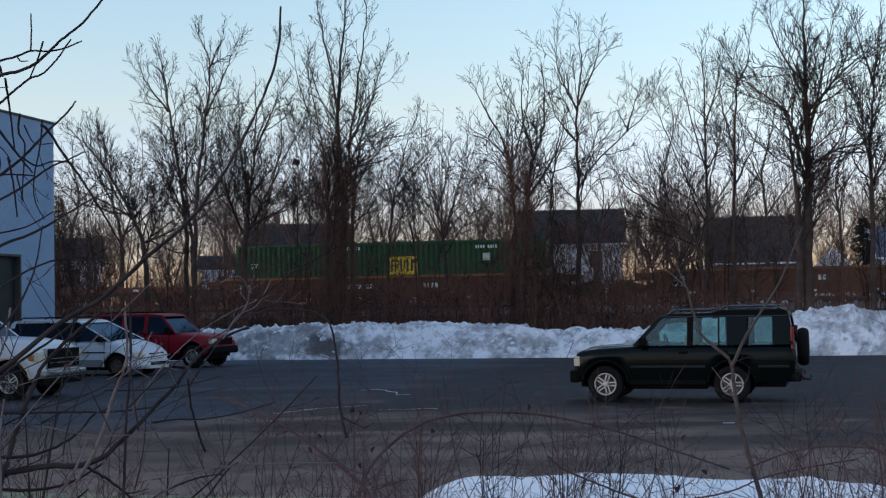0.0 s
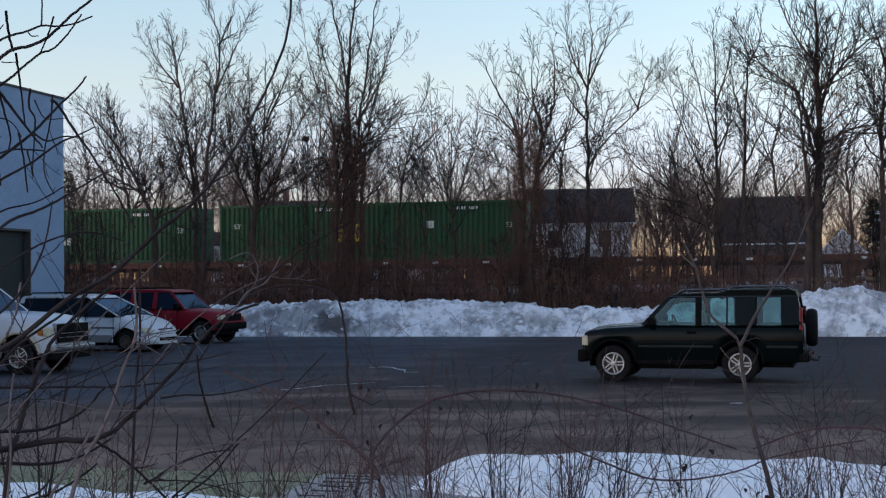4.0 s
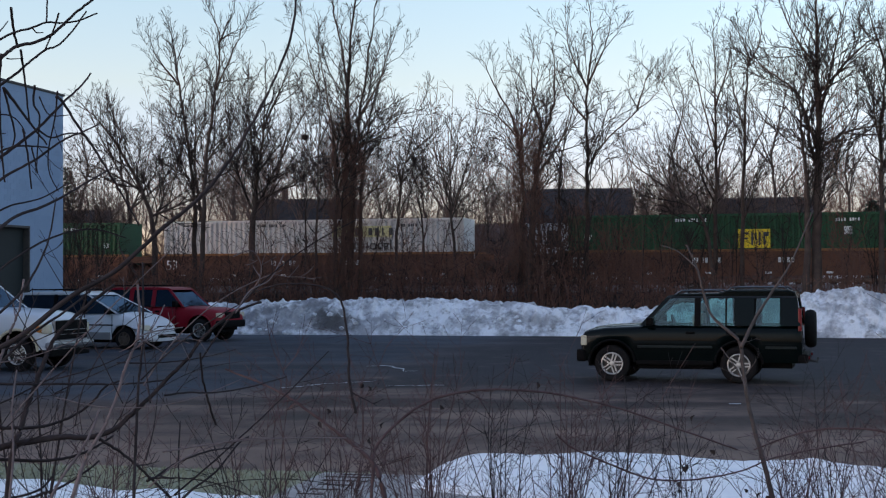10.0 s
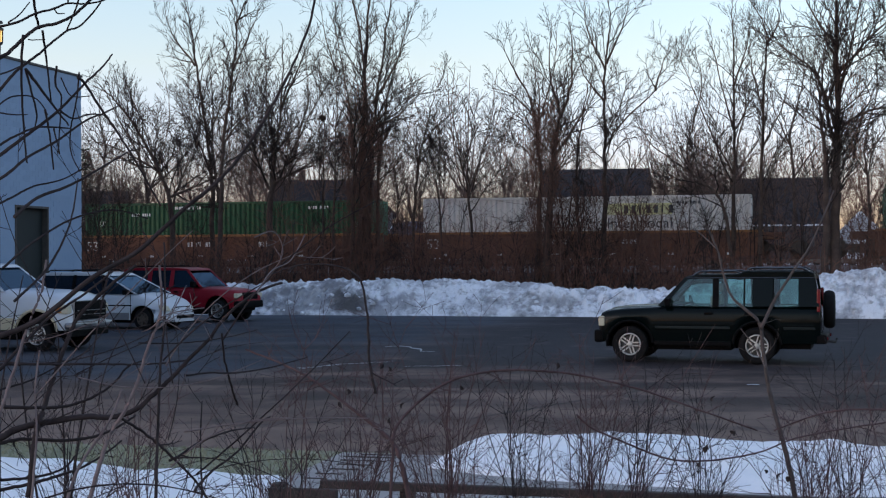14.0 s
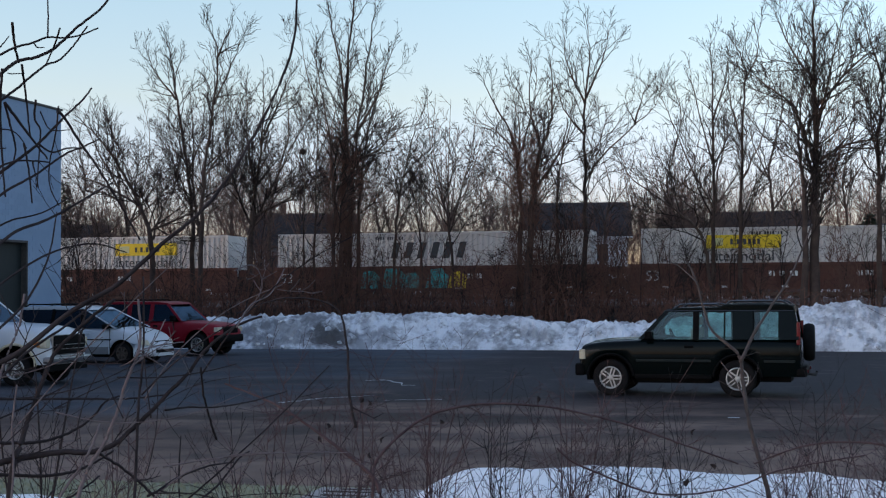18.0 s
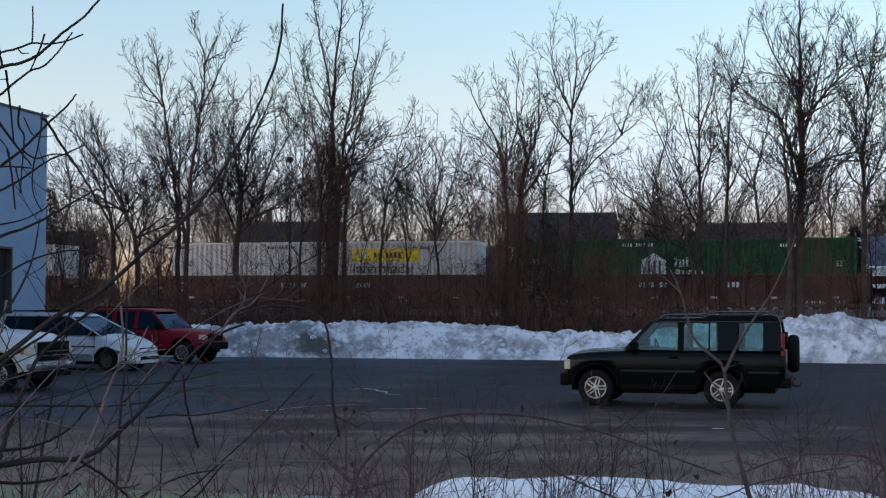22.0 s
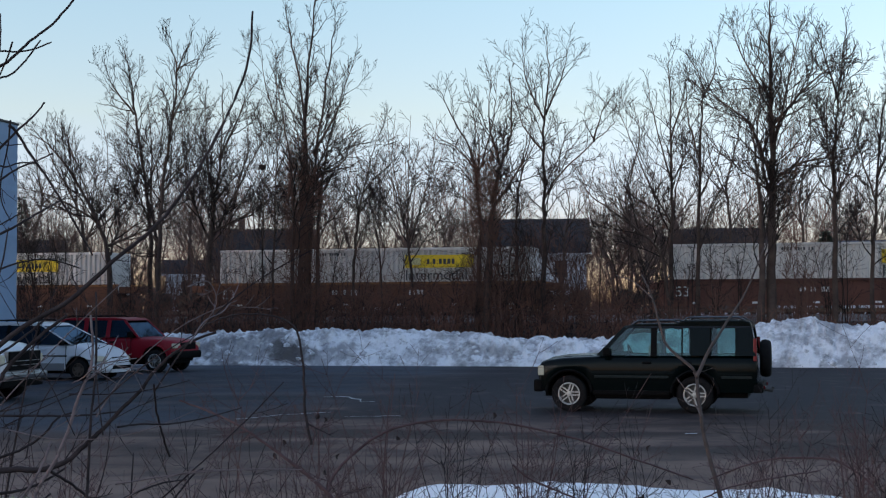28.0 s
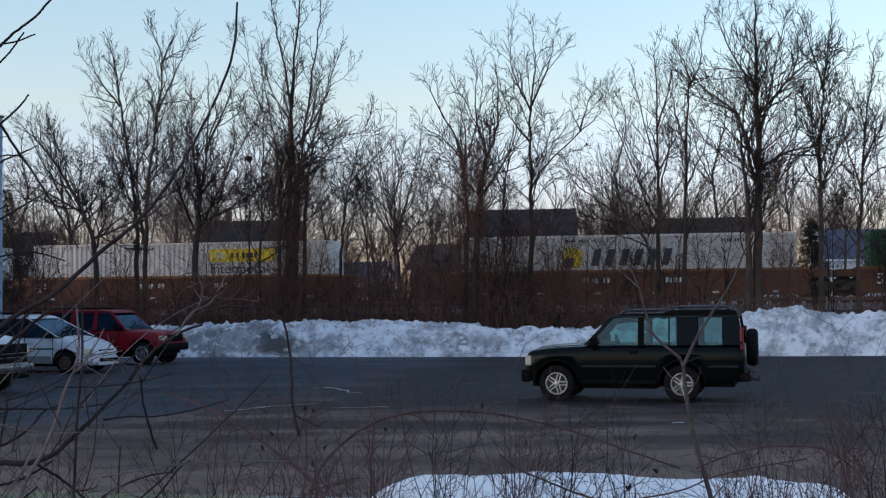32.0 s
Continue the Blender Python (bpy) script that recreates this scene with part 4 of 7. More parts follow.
LINE = Matrix.Translation((0, 69.7, RAIL_TOP)) @ Matrix.Rotation(-TURN, 4, "Z")
SPEED = 18.27
movers = []  # the train's pieces: object, place along the line at the start, height over the rail


def aboard(ob, u, z):
    ob.matrix_basis = LINE @ Matrix.Translation((u, 0, z))
    movers.append((ob, u, z))
    return ob


made = {}


def ride(kind, u, car):
    """One car with its box (or none) at u."""
    if kind:
        if kind not in made:
            paint, text, marks = KINDS[kind]
            made[kind] = container(paint, text, marks)
            ob = made[kind]
        else:
            ob = copy_thing(made[kind], Matrix.Identity(4))
        aboard(ob, u, 1.1 if car == "flat" else 0.22)
    if car not in made:
        if car == "flat":
            made[car] = flat_car("dark spine car with white reflectors")
        else:
            made[car] = well_car(WELL_RUST if car.startswith("rust") else WELL_BROWN, {"rust": "weathered orange well car", "brown": "dark brown well car", "sprayed": "dark brown well car with turquoise graffiti"}[car], graffiti=car == "sprayed")
        ob = made[car]
    else:
        ob = copy_thing(made[car], Matrix.Identity(4))
    aboard(ob, u, 0)


KINDS = {
    "green_panel": (GREEN_BOX, "green corrugated container with a yellow panel", yellow_panel_marks(8.9, 1.7)),
    "green_panel_mid": (GREEN_BOX, "green corrugated container with a yellow panel midway", yellow_panel_marks(7.0, 1.4)),
    "green_panel_high": (GREEN_BOX, "green corrugated container with a high yellow panel", yellow_panel_marks(5.2, 2.0, DECAL_PALE)),
    "green_plain": (GREEN_BOX, "green corrugated container with small white markings", lambda c: serial(c, 2.7, 2.2, 10, DECAL_WHITE, -BOX_W / 2 - 0.012)),
    "green_shield": (GREEN_BOX, "green corrugated container with a white shield emblem", shield_marks(7.4, 1.5)),
    "orange_shield": (ORANGE_BOX, "bright orange corrugated container with a shield emblem", shield_marks(7.3, 1.6)),
    "white_banner": (WHITE_BOX, "white corrugated container with a yellow banner", banner_marks(11.5, 2.2)),
    "white_banner_rear": (WHITE_BOX, "white corrugated container with a yellow banner", banner_marks(4.85, 2.2)),
    "white_faded": (WHITE_BOX, "white corrugated container with a faded yellow banner", faded_marks(11.0, 2.2)),
    "white_faded_rear": (WHITE_BOX, "white corrugated container with a faded yellow banner", faded_marks(5.6, 2.2)),
    "white_slanted": (WHITE_BOX, "white corrugated container with slanted dark bars", slanted_marks(8.0, 2.0)),
    "white_emblem": (WHITE_BOX, "white corrugated container with a yellow emblem", slanted_marks(8.4, 1.8, True)),
    "white_plain": (WHITE_BOX, "plain white corrugated container", plain_marks),
}
ride("", 34.0, "rust")
ride("", 11.6, "rust")
ride("green_panel", -10.5, "rust")
ride("", -30.3, "flat")
ride("", -48.6, "flat")
ride("", -67.0, "flat")
ride("green_panel_mid", -85.0, "flat")
ride("green_shield", -102.6, "flat")
ride("orange_shield", -119.1, "flat")
ride("green_panel_mid", -136.2, "flat")
ride("green_panel_high", -154.2, "flat")
ride("green_panel", -176.3, "rust")
ride("white_faded", -197.7, "rust")
ride("green_shield", -216.4, "rust")
ride("green_panel_high", -235.3, "rust")
ride("white_faded", -257.6, "rust")
ride("green_plain", -276.4, "rust")
ride("white_faded", -294.9, "rust")
ride("white_banner_rear", -318.8, "brown")
ride("white_slanted", -337.4, "sprayed")
ride("white_banner", -356.3, "brown")
ride("white_banner_rear", -378.9, "brown")
ride("green_shield", -397.3, "brown")
ride("white_banner", -415.5, "brown")
ride("white_banner", -438.4, "brown")
ride("white_plain", -461.6, "brown")
ride("white_faded_rear", -480.9, "brown")
ride("white_banner", -498.1, "brown")
ride("white_banner", -521.0, "rust")
ride("white_banner", -543.3, "rust")
ride("green_shield", -561.3, "rust")
ride("white_emblem", -580.8, "rust")
ride("white_banner", -603.7, "rust")
ride("white_plain", -622.5, "rust")

# ---------------------------------------------------------------- vehicles


def hull(tops, widths, wheels, reach, sill, shoulder=0.1, crown=0.02):
    """A rounded body shell: heights and half widths along its length, with round wheel openings."""
    xs = {x for x, _ in tops} | {x for x, _ in widths} | set(span(tops[0][0], tops[-1][0], 24))
    for wx in wheels:
        xs |= {wx + reach[0] * math.cos(math.pi * i / 16) for i in range(17)} | {wx + s * reach[0] * 0.996 for s in (-1, 1)}
    xs = sorted(x for x in xs if tops[0][0] <= x <= tops[-1][0])

    def low(x):
        z = sill
        for wx in wheels:
            d = reach[0] ** 2 - (x - wx) ** 2
            if d > 1e-9:
                z = max(z, reach[1] + math.sqrt(d))
        return z

    s = Shape()
    rows = []
    for x in xs:
        w, zt, zb = lerp_table(widths, x), lerp_table(tops, x), low(x)
        q = min(shoulder, (zt - zb) * 0.4)
        half = [(w - 0.025, zb), (w, max(zb, min(0.72, zt - 0.3))), (w - 0.004, max(zb, zt - 2.4 * q)), (w - 0.018, zt - q), (w - 0.05, zt - 0.4 * q), (w - 0.12, zt - 0.1 * q), (w * 0.6, zt + crown * 0.6), (0.0, zt + crown)]
        rows.append([(x, -y, z) for y, z in half] + [(x, y, z) for y, z in reversed(half[:-1])])
    n = len(rows[0])
    for row in rows:
        s.v += row
    for i in range(len(rows) - 1):
        for j in range(n - 1):
            s.f.append((i * n + j, (i + 1) * n + j, (i + 1) * n + j + 1, i * n + j + 1))
    for row, flip in ((rows[0], False), (rows[-1], True)):
        k = len(s.v)
        s.v += row
        s.f.append(tuple(range(k, k + n)) if flip else tuple(reversed(range(k, k + n))))
    return s


def car_wheel(parent, x, y, r, width, spokes=5, rim=ALLOY, double=True):
    s = 1 if y > 0 else -1
    w = width / 2
    tyre = part("wheel", Shape().lathe([(r * 0.6, -w), (r * 0.93, -w), (r * 0.985, -w * 0.75), (r, -w * 0.3), (r, w * 0.3), (r * 0.985, w * 0.75), (r * 0.93, w), (r * 0.6, w), (r * 0.6, -w)], 32), RUBBER, parent, smooth=True, at=Matrix.Translation((x, y, r)))
    f = s * w
    hub = Shape().lathe([(r * 0.6, f * 0.98), (r * 0.57, f * 0.98), (r * 0.54, f * 0.5), (r * 0.5, f * 0.3), (0.0, f * 0.3)], 28)
    part("rim", hub, rim if not double else IRON, tyre)
    ringy = Shape().lathe([(r * 0.62, f * 1.0), (r * 0.61, f * 1.06), (r * 0.55, f * 1.02), (r * 0.53, f * 0.6)], 28)
    part("rim_edge", ringy, rim, tyre, smooth=True)
    for i in range(spokes):
        a = 2 * math.pi * i / spokes + 0.3
        for d in ((-0.085, 0.085) if double else (0,)):
            wide = r * (0.033 if double else 0.09)
            p = Shape().box(r * d - wide, r * d + wide, f * 0.6, f * 0.95, r * 0.1, r * 0.56)
            p.moved(Matrix.Rotation(-a, 4, "Y"))
            part("spoke", p, rim, tyre)
    part("hub_cap", Shape().lathe([(0.0, f * 1.0), (r * 0.13, f * 0.97), (r * 0.16, f * 0.6)], 16), rim, tyre)
    return tyre


def wheel_wells(v, wheels, r, zc, half):
    """Dark liners over the wheels and the low parts under the floor."""
    for x in wheels:
        for s in (-1, 1):
            liner = Shape()
            arc = span(-0.12, math.pi + 0.12, 14)
            for a in arc:
                liner.v += [(x + (r - 0.012) * math.cos(a), s * (half - 0.03), zc + (r - 0.012) * math.sin(a)), (x + (r - 0.012) * math.cos(a), s * 0.4, zc + (r - 0.012) * math.sin(a))]
            n = len(arc)
            liner.f = [(2 * i, 2 * i + 1, 2 * i + 3, 2 * i + 2) for i in range(n - 1)] + [tuple(2 * i + 1 for i in range(n))]
            part("wheel_well", liner, TRIM, v)
        part("axle", Shape().tube([(x, -0.7, zc - 0.06), (x, 0.7, zc - 0.06)], [0.07, 0.07], 8), TRIM, v)
    a, b = min(wheels) + r + 0.05, max(wheels) - r - 0.05
    part("chassis", block(a, b, -half + 0.2, half - 0.2, 0.26, 0.42, 0.04), TRIM, v)


class Cabin:
    """Greenhouse of a vehicle: pillars, glass and roof, hollow inside."""

    def __init__(self, v, paint, half, belt, roof, lean):
        self.v, self.paint, self.half, self.belt, self.roof, self.lean = v, paint, half, belt, roof, lean

    def y(self, z):
        return self.half - self.lean * (z - self.belt) / (self.roof - self.belt)

    def quad(self, s, b0, b1, t0, t1, z0=None, z1=None):
        z0, z1 = self.belt if z0 is None else z0, self.roof if z1 is None else z1
        return [(b0, s * self.y(z0), z0), (b1, s * self.y(z0), z0), (t1, s * self.y(z1), z1), (t0, s * self.y(z1), z1)]

    def pillar(self, b0, b1, t0, t1, material=None):
        for s in (-1, 1):
            part("pillar", slab(self.quad(s, b0, b1, t0, t1), 0.05), material or self.paint, self.v)

    def side_glass(self, b0, b1, t0, t1, material, z0=None, z1=None):
        for s in (-1, 1):
            ob = part("side_window", slab(self.quad(s, b0, b1, t0, t1, z0, z1), 0.006), material, self.v)
            ob.visible_shadow = False

    def across(self, name, xb, xt, material, zb=None, zt=None, inset=0.06):
        zb, zt = self.belt if zb is None else zb, self.roof if zt is None else zt
        a, b = self.y(zb) - inset, self.y(zt) - inset
        ob = part(name, slab([(xb, -a, zb), (xb, a, zb), (xt, b, zt), (xt, -b, zt)], 0.006), material, self.v)
        ob.visible_shadow = False

    def seats(self, xs, rows=(-0.36, 0.36), z=0.55):
        for x in xs:
            for y in rows:
                seat = part("seat", block(x - 0.09, x + 0.07, y - 0.24, y + 0.24, z, self.belt + 0.22, 0.05), SEAT_CLOTH, self.v)
                part("headrest", block(x - 0.08, x + 0.03, y - 0.13, y + 0.13, self.belt + 0.26, self.belt + 0.44, 0.04), SEAT_CLOTH, seat)


def door_line(v, x, half, z0, z1):
    part("door_gap", Shape().box(x - 0.006, x + 0.006, -half - 0.003, -half + 0.02, z0, z1), TRIM, v)


def suv():
    v = thing("suv", pose(4.91, 28.36, 0, 0, 0, 180 - 17), "dark green boxy off-road estate parked on the asphalt", "car")
    half = 0.9
    part("body", hull([(-2.4, 0.9), (-2.39, 1.1), (-2.36, 1.15), (0.7, 1.15), (0.85, 1.135), (1.5, 1.1), (1.85, 1.05), (1.95, 1.01), (1.99, 0.94)], [(-2.4, 0.87), (-2.3, 0.9), (1.6, 0.9), (1.85, 0.89), (1.99, 0.87)], (1.36, -1.18), (0.45, 0.38), 0.42, 0.07), GREEN_PAINT, v, smooth=True)
    part("bonnet_edge", hull([(0.8, 1.13), (0.9, 1.155), (1.5, 1.125), (1.8, 1.08), (1.86, 1.04)], [(0.8, 0.66), (1.5, 0.64), (1.86, 0.56)], (), (0, 0), 1.0, 0.03), GREEN_PAINT, v, smooth=True)
    part("sunroof", block(-2.0, -1.1, -0.5, 0.5, 1.862, 1.874, 0.004), MOULDING, v, "grey sunroof panel")
    part("underbody", Shape().box(-2.2, 1.9, -0.62, 0.62, 0.3, 0.5), TRIM, v)
    cab = Cabin(v, GREEN_PAINT, 0.87, 1.15, 1.71, 0.12)
    cab.pillar(0.68, 0.79, 0.17, 0.26)
    cab.pillar(-0.43, -0.31, -0.43, -0.31, TRIM)
    cab.pillar(-1.2, -1.1, -1.18, -1.09, GREEN_PAINT)
    cab.pillar(-2.38, -1.98, -2.3, -1.98)
    cab.side_glass(-0.31, 0.68, -0.31, 0.17, GLASS)
    cab.side_glass(-0.92, -0.43, -0.92, -0.43, GLASS)
    cab.side_glass(-1.1, -0.95, -1.09, -0.95, GLASS)
    cab.pillar(-0.95, -0.92, -0.95, -0.92, TRIM)
    cab.pillar(-1.5, -1.2, -1.5, -1.18, GREEN_PAINT)
    cab.side_glass(-1.98, -1.5, -1.98, -1.5, GLASS)
    cab.pillar(-1.515, -1.485, -1.515, -1.485, TRIM)
    cab.across("windscreen", 0.75, 0.22, GLASS, inset=0.04)
    cab.across("rear_window", -2.36, -2.28, GLASS, 1.22, 1.68, inset=0.16)
    for s in (-1, 1):
        part("tailgate_pillar", slab([(-2.37, s * 0.68, 1.15), (-2.37, s * 0.86, 1.15), (-2.28, s * 0.75, 1.71), (-2.28, s * 0.58, 1.71)], 0.05), GREEN_PAINT, v)
    part("roof", prism([(0.3, 1.7), (0.22, 1.75), (0.0, 1.79), (-0.82, 1.8), (-0.92, 1.86), (-2.16, 1.86), (-2.28, 1.82), (-2.31, 1.7)], -0.76, 0.76, 0.04), GREEN_PAINT, v)
    for s in (-1, 1):
        part("roof_rail", Shape().tube([(0.08, s * 0.7, 1.77), (-0.05, s * 0.7, 1.85), (-0.75, s * 0.7, 1.855), (-0.85, s * 0.7, 1.81)], [0.018] * 4, 8), GLOSS_TRIM, v)
        part("roof_rail", Shape().tube([(-0.98, s * 0.7, 1.86), (-1.05, s * 0.7, 1.915), (-2.05, s * 0.7, 1.915), (-2.15, s * 0.7, 1.86)], [0.018] * 4, 8), GLOSS_TRIM, v)
        part("gutter", Shape().tube([(0.22, s * 0.77, 1.72), (-2.28, s * 0.77, 1.72)], [0.014] * 2, 6), GLOSS_TRIM, v)
        for x in (1.36, -1.18):
            car_wheel(v, x, s * 0.77, 0.37, 0.25)
            arch = Shape()
            arch.tube([(x + 0.47 * math.cos(a), s * 0.9, 0.38 + 0.47 * math.sin(a)) for a in span(0.05, math.pi - 0.05, 14)], [0.028] * 15, 6)
            part("wheel_arch_trim", arch, TRIM, v)
        part("side_moulding", block(-0.66, 0.84, s * 0.905 - 0.012, s * 0.905 + 0.012, 0.7, 0.75, 0.012), MOULDING, v)
        part("side_moulding", block(-2.3, -1.7, s * 0.905 - 0.012, s * 0.905 + 0.012, 0.7, 0.75, 0.012), MOULDING, v)
        part("sill_trim", block(-0.68, 0.86, s * 0.86 - 0.05, s * 0.86 + 0.05, 0.36, 0.45, 0.015), TRIM, v)
        part("mirror", block(0.5, 0.64, s * 0.98 - 0.1, s * 0.98 + 0.08, 1.15, 1.32, 0.03), TRIM, v)
        part("headlamp", block(1.88, 2.005, s * 0.74 - 0.15, s * 0.74 + 0.165, 0.74, 0.94, 0.02), LAMP_CLEAR, v)
        part("tail_lamp", block(-2.4, -2.33, s * 0.8 - 0.05, s * 0.8 + 0.08, 1.05, 1.5, 0.015), LAMP_RED, v)
        part("bumper_lamp", block(-2.55, -2.5, s * 0.72 - 0.1, s * 0.72 + 0.1, 0.5, 0.56, 0.01), LAMP_RED, v)
        for x in (-0.22, -1.02):
            part("door_handle", block(x - 0.1, x + 0.08, s * 0.905 - 0.015, s * 0.905 + 0.015, 0.98, 1.03, 0.01), TRIM, v)
    for x in (0.66, -0.37, -1.15):
        door_line(v, x, 0.9, 0.48 if x != -1.15 else 0.86, 1.14)
    part("front_bumper", block(1.9, 2.1, -0.9, 0.9, 0.4, 0.66, 0.05), TRIM, v)
    part("rear_bumper", block(-2.52, -2.3, -0.88, 0.88, 0.42, 0.6, 0.04), TRIM, v)
    part("grille", block(1.96, 2.02, -0.55, 0.55, 0.74, 0.93, 0.015), TRIM, v)
    spare = part("spare_wheel", Shape().lathe([(0.0, -0.11), (0.33, -0.11), (0.37, -0.07), (0.385, 0.0), (0.37, 0.07), (0.33, 0.11), (0.0, 0.11)], 28, "z"), RUBBER, v, "black covered spare wheel", smooth=True)
    spare.matrix_basis = Matrix.Translation((-2.54, 0.1, 1.08)) @ Matrix.Rotation(math.pi / 2, 4, "Y")
    part("tow_ball", Shape().tube([(-2.45, 0, 0.45), (-2.66, 0, 0.42), (-2.68, 0, 0.5)], [0.03, 0.03, 0.03], 8), IRON, v)
    part("dashboard", block(0.25, 0.75, -0.78, 0.78, 0.98, 1.19, 0.05), TRIM, v)
    part("steering_wheel", Shape().tube([(0.16 + 0.05 * math.sin(a), 0.36 + 0.18 * math.cos(a), 1.18 + 0.17 * math.sin(a)) for a in span(0, 6.283, 16)], [0.015] * 17, 6), TRIM, v)
    cab.seats((-0.3, -1.15), z=1.0)
    wheel_wells(v, (1.36, -1.18), 0.45, 0.38, half)
    return v


def placed(fx, fy, turn, local):
    """The pose that brings the vehicle's near front wheel to a place on the lot."""
    r = Matrix.Rotation(radians(turn), 4, "Z")
    p = Vector((fx, fy, 0)) - r @ Vector((local[0], local[1], 0))
    return Matrix.Translation(p) @ r


def red_suv():
    v = thing("suv", placed(-8.38, 46.07, -20, (1.6, -0.85)), "red estate with dark rear windows and black bumper", "car")
    half = 0.9
    part("body", hull([(-2.38, 0.95), (-2.34, 1.13), (-2.2, 1.18), (0.95, 1.18), (1.15, 1.165), (1.8, 1.13), (2.15, 1.08), (2.3, 1.01), (2.38, 0.9)], [(-2.38, 0.8), (-2.2, 0.88), (-1.0, 0.9), (1.5, 0.9), (1.95, 0.89), (2.25, 0.84), (2.38, 0.74)], (1.6, -1.35), (0.5, 0.41), 0.5, 0.12), RED_PAINT, v, smooth=True)
    part("underbody", Shape().box(-2.1, 2.1, -0.6, 0.6, 0.3, 0.52), TRIM, v)
    cab = Cabin(v, RED_PAINT, 0.86, 1.18, 1.76, 0.16)
    cab.pillar(0.9, 1.01, 0.3, 0.4)
    cab.pillar(-0.3, -0.14, -0.3, -0.16)
    cab.pillar(-1.2, -1.04, -1.2, -1.04)
    cab.pillar(-2.32, -2.1, -2.2, -2.02)
    cab.side_glass(-0.14, 0.9, -0.16, 0.3, CAR_GLASS)
    cab.side_glass(-1.04, -0.3, -1.04, -0.3, DARK_GLASS)
    cab.side_glass(-2.1, -1.2, -2.02, -1.2, DARK_GLASS)
    cab.across("windscreen", 0.99, 0.36, CAR_GLASS, inset=0.04)
    cab.across("rear_window", -2.3, -2.18, DARK_GLASS, inset=0.06)
    part("roof", prism([(0.46, 1.75), (0.33, 1.81), (-0.1, 1.85), (-1.6, 1.85), (-2.12, 1.81), (-2.24, 1.75)], -0.72, 0.72, 0.05), RED_PAINT, v)
    for s in (-1, 1):
        part("roof_rack", Shape().tube([(-0.3, s * 0.6, 1.84), (-0.4, s * 0.6, 1.9), (-1.9, s * 0.6, 1.9), (-2.0, s * 0.6, 1.82)], [0.018] * 4, 8), TRIM, v)
        for x in (1.6, -1.35):
            car_wheel(v, x, s * 0.77, 0.39, 0.26, 5, ALLOY, True)
        part("mirror", block(0.66, 0.82, s * 1.0 - 0.1, s * 1.0 + 0.08, 1.18, 1.38, 0.03), TRIM, v)
        part("headlamp", block(2.22, 2.37, s * 0.7 - 0.16, s * 0.7 + 0.165, 0.82, 0.98, 0.02), LAMP_CLEAR, v)
        for x in (-0.02, -0.9):
            part("door_handle", block(x - 0.08, x + 0.08, s * 0.905 - 0.012, s * 0.905 + 0.012, 1.0, 1.05, 0.01), TRIM, v)
        part("tail_lamp", block(-2.38, -2.28, s * 0.8 - 0.08, s * 0.8 + 0.08, 0.85, 1.15, 0.015), LAMP_RED, v)
        arch = Shape().tube([(1.6 + 0.51 * math.cos(a), s * 0.9, 0.41 + 0.51 * math.sin(a)) for a in span(0.1, math.pi - 0.1, 14)], [0.025] * 15, 6)
        part("wheel_arch_trim", arch, RED_PAINT, v)
    door_line(v, 0.7, 0.9, 0.5, 1.17)
    door_line(v, -0.24, 0.9, 0.5, 1.17)
    door_line(v, -1.1, 0.9, 0.6, 1.17)
    part("front_bumper", block(2.2, 2.42, -0.88, 0.88, 0.46, 0.72, 0.08, 3), TRIM, v)
    part("rear_bumper", block(-2.5, -2.34, -0.86, 0.86, 0.46, 0.66, 0.03), TRIM, v)
    part("grille", block(2.3, 2.4, -0.5, 0.5, 0.76, 1.0, 0.03), TRIM, v)
    part("dashboard", block(0.5, 0.98, -0.76, 0.76, 1.02, 1.22, 0.05), TRIM, v)
    cab.seats((-0.3, -1.2), z=1.02)
    wheel_wells(v, (1.6, -1.35), 0.5, 0.41, half)
    return v


